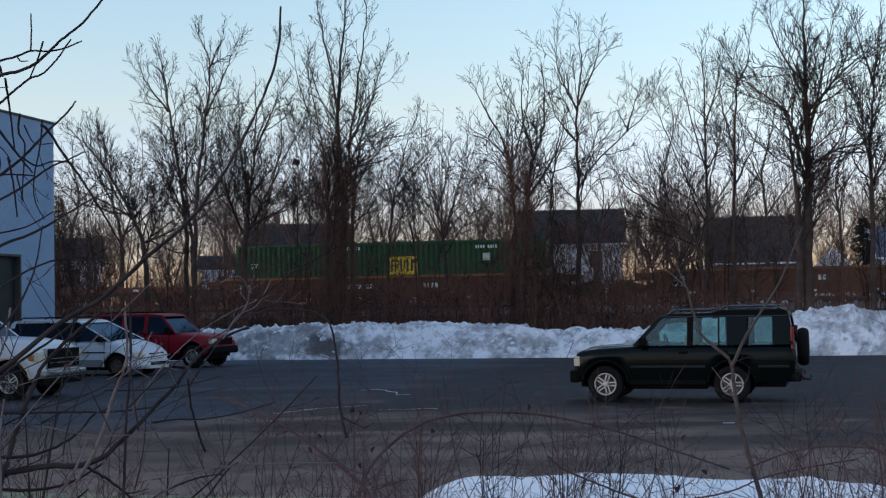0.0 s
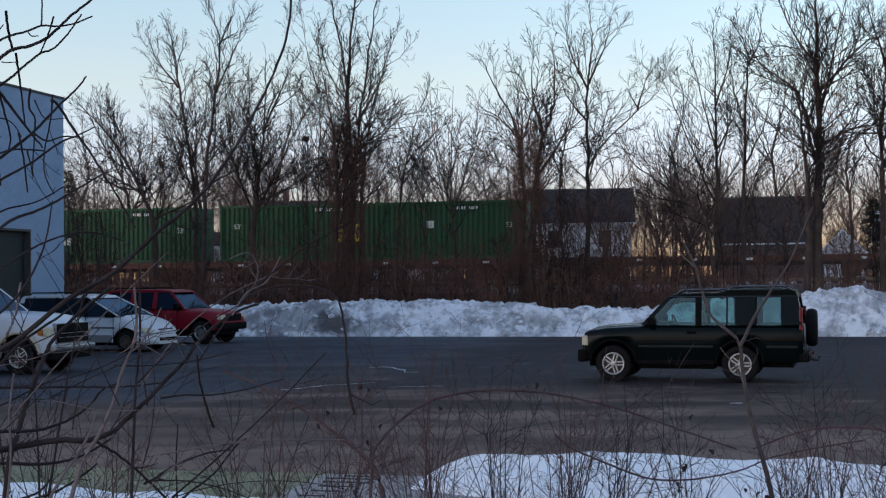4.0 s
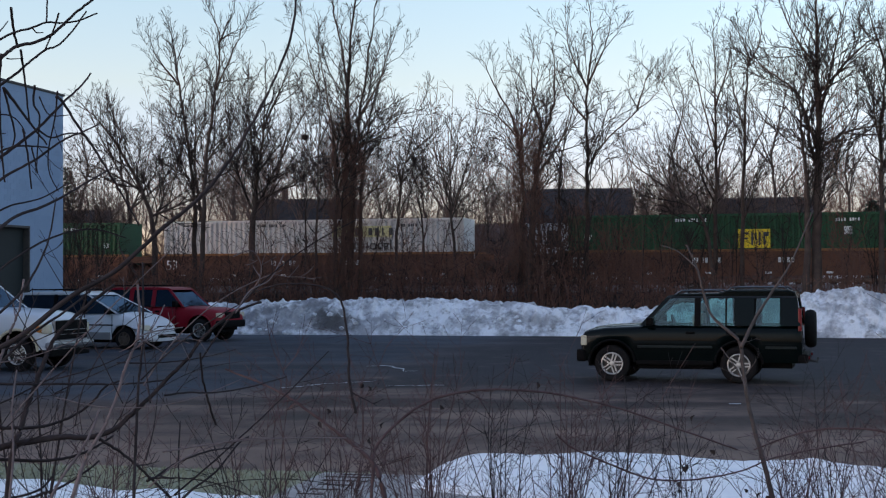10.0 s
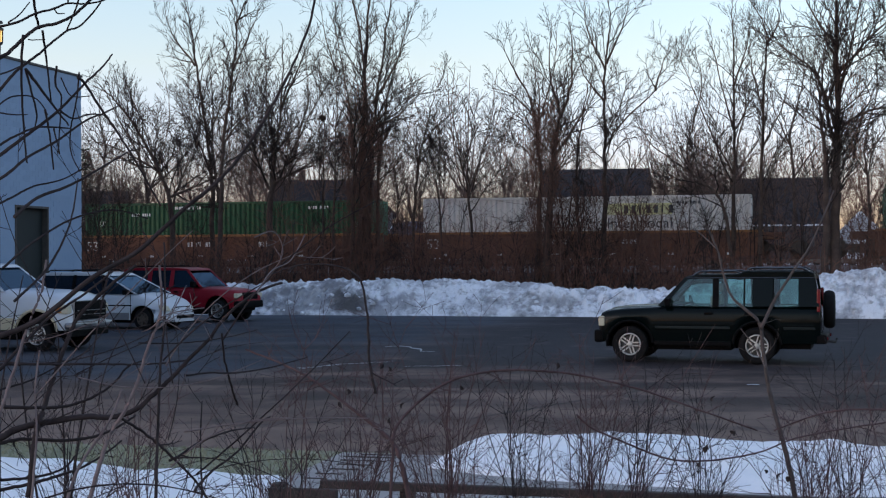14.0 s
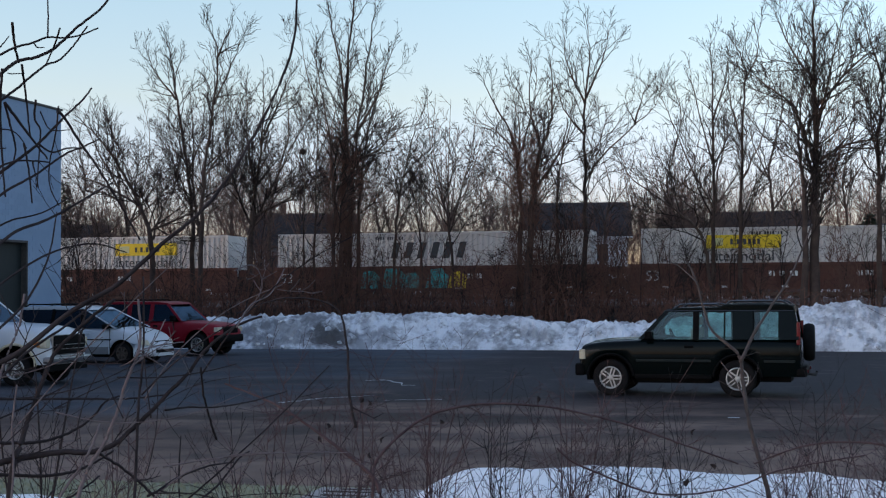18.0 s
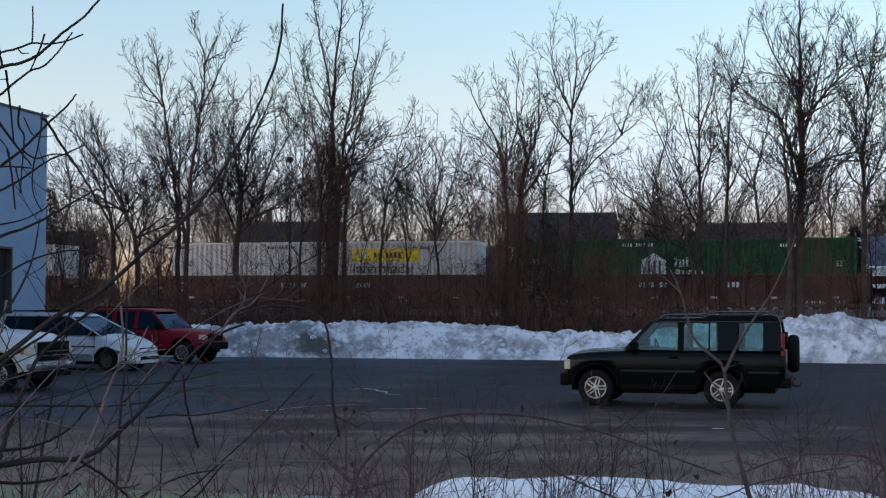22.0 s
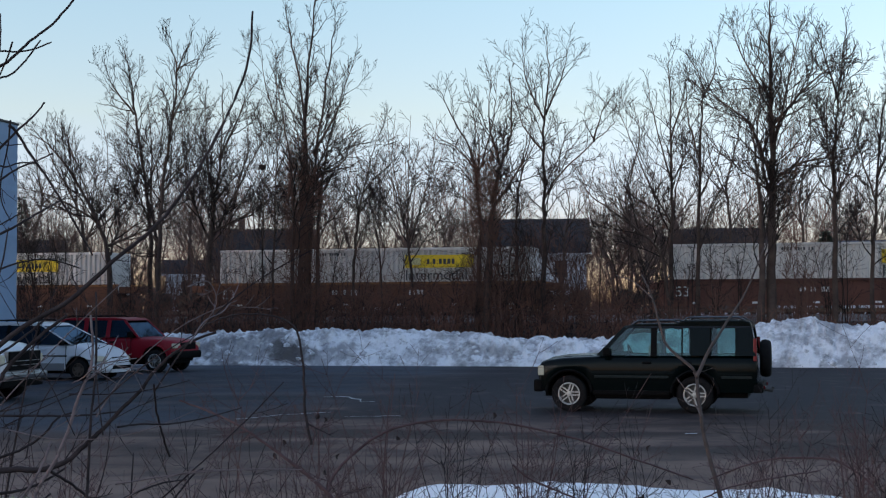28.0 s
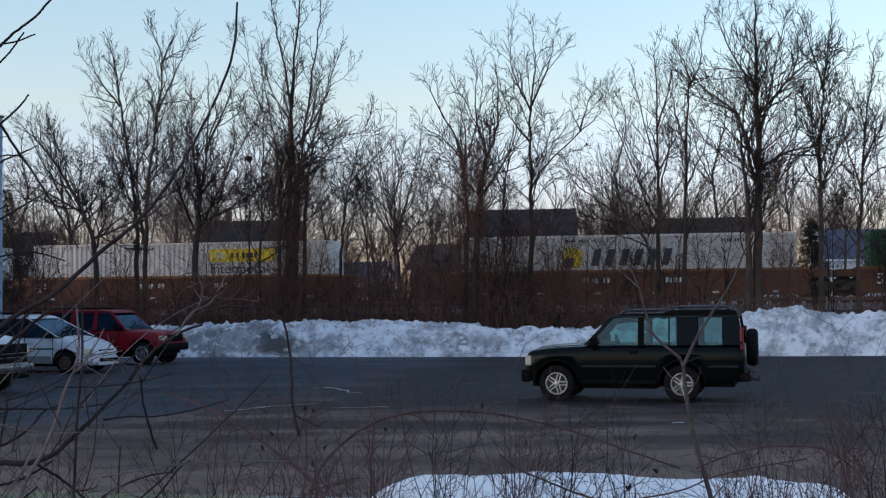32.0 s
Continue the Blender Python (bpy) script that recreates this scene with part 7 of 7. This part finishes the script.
cane(overhang, [(-1.594, 4.5, 2.629), (-1.57, 4.54, 2.671), (-1.545, 4.58, 2.7), (-1.5, 4.62, 2.708), (-1.474, 4.66, 2.693), (-1.459, 4.7, 2.653)], 0.0028, 0.0015, 0.1)
cane(overhang, [(-1.594, 4.5, 2.646), (-1.579, 4.567, 2.645), (-1.553, 4.633, 2.646), (-1.53, 4.7, 2.653)], 0.0028, 0.0015, 0.1)
cane(overhang, [(-1.367, 4.5, 2.791), (-1.386, 4.55, 2.737), (-1.382, 4.6, 2.705), (-1.399, 4.65, 2.653), (-1.422, 4.7, 2.521)], 0.0034, 0.0017, 0.05)
cane(overhang, [(-1.292, 4.5, 2.771), (-1.316, 4.55, 2.68), (-1.35, 4.6, 2.59), (-1.363, 4.65, 2.517), (-1.346, 4.7, 2.452)], 0.0026, 0.0015, 0.2)
cane(overhang, [(-1.352, 4.5, 2.753), (-1.348, 4.6, 2.705), (-1.31, 4.7, 2.716)], 0.0022, 0.0013, 0.1)
cane(overhang, [(-1.377, 4.5, 2.584), (-1.417, 4.7, 2.517)], 0.0026, 0.0015, 0.0)
cane(overhang, [(-1.527, 4.5, 2.938), (-1.522, 4.6, 2.984), (-1.521, 4.7, 3.043)], 0.0026, 0.0015, 0.1)
cane(overhang, [(-1.613, 4.5, 2.751), (-1.59, 4.6, 2.779), (-1.546, 4.7, 2.822)], 0.0030, 0.0022, 0.0)
cane(overhang, [(-1.376, 4.5, 2.984), (-1.393, 4.6, 2.985), (-1.399, 4.7, 3.003)], 0.0022, 0.0015, 0.0)
cane(overhang, [(-1.461, 4.5, 2.881), (-1.474, 4.6, 2.895), (-1.467, 4.7, 2.913)], 0.0019, 0.0013, 0.0)
cane(overhang, [(-1.288, 4.5, 3.03), (-1.339, 4.6, 2.979), (-1.394, 4.7, 2.942)], 0.0028, 0.0022, 0.0)
cane(overhang, [(-1.358, 4.5, 2.646), (-1.331, 4.567, 2.624), (-1.292, 4.633, 2.646), (-1.251, 4.7, 2.647)], 0.0030, 0.0017, 0.1)
cane(overhang, [(-1.595, 4.5, 2.319), (-1.536, 4.55, 2.358), (-1.476, 4.6, 2.399), (-1.394, 4.65, 2.424), (-1.31, 4.7, 2.481)], 0.0037, 0.0017, 0.2)
cane(thicket_left, [(-1.824, 4.7, 1.476), (-1.754, 4.721, 1.502), (-1.642, 4.743, 1.528), (-1.59, 4.764, 1.555), (-1.497, 4.786, 1.576), (-1.363, 4.807, 1.593), (-1.268, 4.829, 1.59), (-1.192, 4.85, 1.614), (-1.136, 4.871, 1.662), (-1.08, 4.893, 1.716), (-1.002, 4.914, 1.8), (-0.945, 4.936, 1.86), (-0.887, 4.957, 1.94), (-0.786, 4.979, 2.022), (-0.686, 5.0, 2.062)], 0.0121, 0.0035, 0.1)
cane(thicket_left, [(-1.746, 4.7, 1.495), (-1.645, 4.75, 1.508), (-1.581, 4.8, 1.515), (-1.436, 4.85, 1.504), (-1.348, 4.9, 1.513), (-1.279, 4.95, 1.541), (-1.229, 5.0, 1.576)], 0.0066, 0.0031, 0.1)
cane(thicket_left, [(-1.686, 4.7, 1.638), (-1.642, 4.743, 1.637), (-1.557, 4.786, 1.628), (-1.449, 4.829, 1.627), (-1.36, 4.871, 1.652), (-1.29, 4.914, 1.699), (-1.249, 4.957, 1.756), (-1.207, 5.0, 1.774)], 0.0062, 0.0027, 0.15)
cane(thicket_left, [(-1.686, 4.7, 1.782), (-1.628, 4.76, 1.783), (-1.466, 4.82, 1.778), (-1.281, 4.88, 1.773), (-1.172, 4.94, 1.768), (-1.04, 5.0, 1.777)], 0.0047, 0.0023, 0.1)
cane(thicket_left, [(-1.53, 4.7, 1.328), (-1.511, 4.738, 1.558), (-1.503, 4.775, 1.613), (-1.484, 4.812, 1.709), (-1.465, 4.85, 1.786), (-1.446, 4.888, 1.864), (-1.415, 4.925, 1.944), (-1.322, 4.962, 2.045), (-1.227, 5.0, 2.127)], 0.0097, 0.0047, 0.1)
cane(thicket_left, [(-1.091, 4.7, 1.094), (-1.098, 4.743, 1.281), (-1.103, 4.786, 1.432), (-1.107, 4.829, 1.586), (-1.108, 4.871, 1.763), (-1.104, 4.914, 1.902), (-1.109, 4.957, 2.065), (-1.122, 5.0, 2.21)], 0.0058, 0.0025, 0.1)
cane(thicket_left, [(-0.857, 4.7, 1.893), (-0.864, 4.8, 1.788), (-0.861, 4.9, 1.699), (-0.854, 5.0, 1.613)], 0.0029, 0.0037, 0.1)
cane(thicket_left, [(-0.979, 4.7, 1.747), (-0.915, 4.775, 1.75), (-0.828, 4.85, 1.744), (-0.718, 4.925, 1.757), (-0.593, 5.0, 1.788)], 0.0031, 0.0018, 0.2)
cane(thicket_left, [(-1.205, 4.7, 1.601), (-1.191, 4.76, 1.574), (-1.145, 4.82, 1.527), (-1.078, 4.88, 1.448), (-0.999, 4.94, 1.347), (-0.959, 5.0, 1.254)], 0.0047, 0.0035, 0.2)
cane(thicket_left, [(-0.951, 4.7, 1.347), (-0.953, 4.76, 1.356), (-0.905, 4.82, 1.406), (-0.834, 4.88, 1.458), (-0.762, 4.94, 1.551), (-0.733, 5.0, 1.569)], 0.0047, 0.0023, 0.2)
cane(thicket_left, [(-1.039, 4.7, 1.454), (-1.015, 4.775, 1.463), (-0.97, 4.85, 1.492), (-0.882, 4.925, 1.523), (-0.791, 5.0, 1.53)], 0.0043, 0.0023, 0.2)
cane(thicket_left, [(-1.0, 4.7, 1.474), (-1.005, 4.85, 1.444), (-1.004, 5.0, 1.418)], 0.0029, 0.0019, 0.1)
cane(thicket_left, [(-1.707, 4.7, 1.376), (-1.654, 4.775, 1.375), (-1.558, 4.85, 1.373), (-1.478, 4.925, 1.391), (-1.448, 5.0, 1.432)], 0.0055, 0.0027, 0.2)
cane(thicket_left, [(-1.707, 4.7, 1.329), (-1.645, 4.75, 1.344), (-1.542, 4.8, 1.361), (-1.456, 4.85, 1.383), (-1.389, 4.9, 1.405), (-1.32, 4.95, 1.449), (-1.281, 5.0, 1.483)], 0.0062, 0.0027, 0.2)
cane(thicket_left, [(-0.934, 4.7, 1.094), (-0.946, 4.775, 1.275), (-0.957, 4.85, 1.341), (-0.975, 4.925, 1.492), (-0.983, 5.0, 1.628)], 0.0043, 0.0019, 0.2)
cane(thicket_left, [(-1.686, 4.7, 1.681), (-1.653, 4.775, 1.693), (-1.577, 4.85, 1.716), (-1.498, 4.925, 1.76), (-1.395, 5.0, 1.816)], 0.0039, 0.0018, 0.15)
cane(thicket_left, [(-1.627, 4.7, 1.768), (-1.572, 4.775, 1.852), (-1.495, 4.85, 1.947), (-1.394, 4.925, 2.026), (-1.311, 5.0, 2.107)], 0.0058, 0.0031, 0.1)
cane(pale_thicket, [(-1.344, 4.6, 1.136), (-1.292, 4.622, 1.342), (-1.259, 4.644, 1.473), (-1.226, 4.667, 1.566), (-1.183, 4.689, 1.641), (-1.148, 4.711, 1.737), (-1.124, 4.733, 1.833), (-1.089, 4.756, 1.93), (-1.082, 4.778, 2.008), (-1.094, 4.8, 2.128)], 0.0072, 0.0034, 0.08)
cane(pale_thicket, [(-1.421, 4.6, 1.155), (-1.383, 4.633, 1.301), (-1.363, 4.667, 1.392), (-1.333, 4.7, 1.465), (-1.273, 4.733, 1.558), (-1.242, 4.767, 1.633), (-1.228, 4.8, 1.693)], 0.0057, 0.0031, 0.08)
cane(pale_thicket, [(-1.494, 4.6, 1.155), (-1.501, 4.64, 1.3), (-1.503, 4.68, 1.429), (-1.506, 4.72, 1.56), (-1.524, 4.76, 1.694), (-1.52, 4.8, 1.83)], 0.0046, 0.0025, 0.05)
cane(pale_thicket, [(-1.651, 4.6, 1.442), (-1.622, 4.629, 1.572), (-1.593, 4.657, 1.685), (-1.563, 4.686, 1.799), (-1.543, 4.714, 1.895), (-1.522, 4.743, 1.972), (-1.501, 4.771, 2.05), (-1.496, 4.8, 2.149)], 0.0061, 0.0034, 0.08)
cane(pale_thicket, [(-1.044, 4.6, 1.947), (-1.028, 4.7, 1.923), (-0.995, 4.8, 1.884)], 0.0027, 0.0015, 0.1)
cane(pale_thicket, [(-1.044, 4.6, 1.953), (-1.018, 4.7, 1.966), (-0.935, 4.8, 1.977)], 0.0029, 0.0015, 0.3)
cane(pale_thicket, [(-1.044, 4.6, 1.947), (-1.1, 4.7, 1.913), (-1.159, 4.8, 1.892)], 0.0023, 0.0015, 0.1)
cane(pale_thicket, [(-1.044, 4.6, 1.928), (-1.03, 4.667, 1.953), (-1.009, 4.733, 2.01), (-0.999, 4.8, 2.057)], 0.0023, 0.0015, 0.2)
cane(pale_thicket, [(-0.733, 4.7, 2.03), (-0.699, 4.8, 2.105), (-0.642, 4.9, 2.144), (-0.603, 5.0, 2.236)], 0.0023, 0.0014, 0.2)
cane(pale_thicket, [(-0.741, 4.7, 2.224), (-0.687, 4.8, 2.244), (-0.672, 4.9, 2.165), (-0.75, 5.0, 2.063)], 0.0019, 0.0012, 0.2)
cane(hanging_stem, [(-1.022, 6.6, 2.049), (-0.83, 6.6, 2.114), (-0.653, 6.6, 2.116), (-0.536, 6.6, 2.065), (-0.499, 6.6, 1.958), (-0.485, 6.6, 1.808), (-0.477, 6.6, 1.644), (-0.449, 6.6, 1.492)], 0.0025, 0.0060, 0.1)
cane(arching_canes, [(-0.176, 6.4, 0.141), (-0.247, 6.486, 0.773), (-0.325, 6.571, 1.158), (-0.383, 6.657, 1.261), (-0.497, 6.743, 1.343), (-0.671, 6.829, 1.462), (-0.878, 6.914, 1.584), (-1.147, 7.0, 1.683)], 0.0133, 0.0037, 0.5)
cane(arching_canes, [(-0.381, 6.4, 0.403), (-0.377, 6.46, 0.912), (-0.362, 6.52, 1.22), (-0.35, 6.58, 1.333), (-0.214, 6.64, 1.473), (-0.048, 6.7, 1.56), (0.203, 6.76, 1.592), (0.514, 6.82, 1.567), (0.858, 6.88, 1.485), (1.206, 6.94, 1.359), (1.474, 7.0, 1.261)], 0.0074, 0.0034, 0.35)
cane(arching_canes, [(2.397, 6.4, 0.223), (2.31, 6.52, 1.118), (2.163, 6.64, 1.361), (1.957, 6.76, 1.393), (1.763, 6.88, 1.356), (1.561, 7.0, 1.26)], 0.0058, 0.0027, 0.5)
cane(sapling, [(2.112, 8.0, -1.211), (2.024, 8.03, 0.075), (1.894, 8.06, 0.876), (1.85, 8.09, 1.087), (1.787, 8.12, 1.351), (1.759, 8.15, 1.584), (1.743, 8.18, 1.751), (1.65, 8.21, 1.846), (1.576, 8.24, 1.938), (1.509, 8.27, 2.195), (1.45, 8.3, 2.341)], 0.0153, 0.0043, 0.06)
cane(sapling, [(1.714, 8.0, 1.726), (1.811, 8.075, 1.888), (1.923, 8.15, 2.035), (2.072, 8.225, 2.236), (2.223, 8.3, 2.545)], 0.0096, 0.0033, 0.08)
cane(sapling, [(1.741, 8.0, 1.495), (1.725, 8.15, 1.584), (1.657, 8.3, 1.713)], 0.0043, 0.0023, 0.2)
cane(sapling, [(1.461, 8.0, 2.194), (1.372, 8.15, 2.298), (1.294, 8.3, 2.337)], 0.0036, 0.0020, 0.2)
cane(arching_canes, [(0.505, 6.4, 1.413), (0.587, 6.433, 1.342), (0.804, 6.467, 1.244), (0.942, 6.5, 1.191), (1.081, 6.533, 1.173), (1.249, 6.567, 1.182), (1.419, 6.6, 1.212), (1.562, 6.633, 1.262), (1.762, 6.667, 1.299), (2.041, 6.7, 1.336)], 0.0042, 0.0029, 0.3)


def bramble(parent, count, seed, x0, x1, y0, y1, z0, z1):
    """Thin crossing shoots that fill a shrub: long shallow arcs, mostly rising to one side."""
    rnd = random.Random(seed)
    for _ in range(count):
        x, y, z = rnd.uniform(x0, x1), rnd.uniform(y0, y1), rnd.uniform(z0, z1)
        length, angle = rnd.uniform(0.3, 0.8), radians(rnd.choice((rnd.gauss(38, 16), rnd.gauss(5, 12), rnd.gauss(95, 14))))
        bend, pts = rnd.uniform(-0.5, 0.5), []
        for i in range(5):
            k = i / 4
            a = angle + bend * (k - 0.5)
            pts.append((x + length * k * math.cos(a), y + 0.05 * k, z + length * k * math.sin(a)))
        r = rnd.uniform(0.0016, 0.0032)
        cane(parent, pts, r, r * 0.5, 0.12)


bramble(thicket_left, 20, 81, -1.75, -0.85, 4.5, 5.0, 1.25, 1.95)
bramble(pale_thicket, 6, 82, -1.6, -1.0, 4.6, 4.9, 1.4, 1.95)


def dead_leaf(x, y, z, seed):
    """A curled dry leaf still hanging on a cane."""
    rnd = random.Random(seed)
    s = Shape()
    w, h = rnd.uniform(0.008, 0.014), rnd.uniform(0.02, 0.034)
    for j in range(5):
        k = j / 4
        half = w * math.sin(math.pi * (0.12 + 0.82 * k))
        curl = 0.012 * math.sin(2.5 * k)
        s.v += [(-half, curl + 0.004, -h * k), (0, curl - 0.003, -h * k), (half, curl + 0.005, -h * k)]
    for j in range(4):
        for i in range(2):
            s.f.append((3 * j + i, 3 * j + i + 1, 3 * j + i + 4, 3 * j + i + 3))
    part("dead_leaf", s, NEAR_BARK, arching_canes, "dry curled leaf", at=Matrix.Translation((x, y, z)) @ Matrix.Rotation(rnd.uniform(-0.7, 0.7), 4, "Y") @ Matrix.Rotation(rnd.uniform(-1, 1), 4, "Z"))


for i, p in enumerate([(1.132, 6.6, 1.231), (1.148, 6.6, 1.242), (1.257, 6.6, 1.307), (1.11, 6.6, 1.158), (1.425, 6.6, 1.122), (1.506, 6.6, 1.103), (1.533, 6.6, 1.09), (-0.387, 6.6, 1.624), (-0.628, 6.6, 1.455), (-0.384, 6.6, 1.373), (-0.586, 6.6, 1.517), (-0.414, 6.6, 1.637), (0.429, 6.6, 1.641), (1.187, 6.6, 1.477), (-0.313, 6.6, 1.449), (-0.039, 6.6, 1.531)]):
    dead_leaf(*p, i)


def shrub(x, y, count, top, spread, seed, bark, label, r=0.0046):
    """A bare multi-stemmed shrub rising from the bank."""
    rnd = random.Random(seed)
    z0 = land(*to_lot(x, y)) - 0.03
    t = thing("shrub", Matrix.Translation((x, y, 0)), label, "shrub", "bare shrubs on the near bank")
    fine = Shape()
    for _ in range(int(count * 1.3) if bark == "red" else count):
        a, lean = rnd.uniform(0, 6.28), abs(rnd.gauss(0, spread * 0.75))
        h = top * rnd.uniform(0.6, 1.05)
        dx, dy = lean * math.cos(a), lean * math.sin(a)
        ctrl = [(dx * 0.08, dy * 0.08, z0), (dx * 0.3 + rnd.gauss(0, .02), dy * 0.3, z0 + (h - z0) * 0.4), (dx * 0.62 + rnd.gauss(0, .03), dy * 0.62, z0 + (h - z0) * 0.72), (dx + rnd.gauss(0, .04), dy, h)]
        pts = curve_points(ctrl, 4)
        n = len(pts)
        part("stem", Shape().tube(pts, [r * (1 - 0.72 * i / (n - 1)) for i in range(n)], 5), BARKS[bark], t)
        for k in range(rnd.randint(5, 9)):
            i = rnd.randint(4, n - 2)
            ax = (Vector(pts[i + 1]) - Vector(pts[i])).normalized()
            side = ax.cross(Vector((rnd.uniform(-1, 1), rnd.uniform(-1, 1), 0.1))).normalized()
            sprout(fine, pts[i], ax * 0.8 + side * rnd.uniform(0.5, 1.3), rnd.uniform(0.1, 0.4), 0.0021, 1, rnd, 0.3, 0.0011, {1: 0.13, 0: 1})
    tagged(part("fine_growth", fine, BARKS[bark], t), kind="stuff")
    return t


shrub_near = "tall dark bare shrub close to the viewer"
RED_LABEL = "thin reddish bare shrub on the near bank"
DARK_LABEL = "dark twiggy bare shrub against the snow"
shrub(-0.6, 7.3, 16, 1.62, 0.5, 1, "red", RED_LABEL)
shrub(-0.1, 7.0, 22, 1.8, 0.4, 2, "red", RED_LABEL)
shrub(0.3, 7.9, 16, 1.6, 0.45, 3, "near", DARK_LABEL)
shrub(0.62, 7.2, 20, 1.72, 0.42, 4, "red", RED_LABEL)
shrub(0.95, 7.6, 16, 1.6, 0.45, 5, "near", DARK_LABEL)
shrub(1.4, 8.1, 14, 1.4, 0.5, 6, "near", DARK_LABEL)
shrub(1.8, 7.2, 16, 1.6, 0.45, 7, "red", RED_LABEL)
shrub(2.1, 6.3, 18, 1.72, 0.4, 8, "red", RED_LABEL)
shrub(2.45, 6.6, 16, 1.62, 0.4, 9, "near", DARK_LABEL)
shrub(2.2, 7.8, 14, 1.5, 0.5, 10, "near", DARK_LABEL)
shrub(-1.1, 7.6, 14, 1.55, 0.5, 11, "near", DARK_LABEL)
shrub(-1.7, 7.0, 14, 1.5, 0.5, 12, "red", RED_LABEL)
shrub(-2.2, 7.4, 12, 1.5, 0.5, 13, "near", DARK_LABEL)
shrub(-1.5, 5.0, 3, 2.1, 0.5, 14, "near", shrub_near, 0.007)
shrub(-1.2, 5.4, 4, 1.85, 0.5, 15, "near", shrub_near, 0.006)
shrub(-0.75, 5.8, 9, 1.75, 0.4, 16, "red", RED_LABEL)
shrub(-1.75, 4.9, 2, 2.3, 0.4, 17, "near", shrub_near, 0.007)
shrub(2.95, 7.0, 18, 1.75, 0.42, 18, "red", RED_LABEL)
shrub(3.25, 7.7, 14, 1.6, 0.45, 19, "near", DARK_LABEL)
shrub(2.75, 6.2, 10, 1.7, 0.35, 20, "red", RED_LABEL)

# ---------------------------------------------------------------- hanging lantern
lantern = thing("lantern", Matrix.Translation((-2.77, 8.0, 3.435)), "dark metal lantern with a warm lit glass", "lantern")
GLOW = bpy.data.materials.new("lantern_glow")
GLOW.use_nodes = True
GLOW.node_tree.nodes["Principled BSDF"].inputs["Base Color"].default_value = (0.9, 0.6, 0.2, 1)
GLOW.node_tree.nodes["Principled BSDF"].inputs["Emission Color"].default_value = (1.0, 0.55, 0.14, 1)
GLOW.node_tree.nodes["Principled BSDF"].inputs["Emission Strength"].default_value = 0.3
part("glass", block(-0.022, 0.022, -0.022, 0.022, 0.0, 0.07, 0.006), GLOW, lantern, "warm glowing glass")
for dx in (-0.024, 0.024):
    for dy in (-0.024, 0.024):
        part("frame_bar", Shape().box(dx - 0.003, dx + 0.003, dy - 0.003, dy + 0.003, 0.0, 0.07), IRON, lantern)
part("cap", Shape().lathe([(0.0, 0.125), (0.03, 0.125), (0.034, 0.112), (0.016, 0.106), (0.016, 0.09), (0.038, 0.08), (0.038, 0.071), (0.0, 0.071)], 16, "z"), IRON, lantern)
part("body", Shape().lathe([(0.0, -0.28), (0.016, -0.28), (0.018, -0.1), (0.022, -0.02), (0.034, -0.006), (0.034, -0.001), (0.0, -0.001)], 16, "z"), IRON, lantern)
part("post", Shape().tube([(0, 0, -2.75), (0, 0, -0.28)], [0.016, 0.015], 10), IRON, lantern)


# ---------------------------------------------------------------- what moves


def motions():
    """The train rolls past at an even speed."""
    for ob, u, z in movers:
        walk(ob, [(t, LINE @ Matrix.Translation((u + SPEED * t, 0, z))) for t in (0.0, 32.0)])


motions()
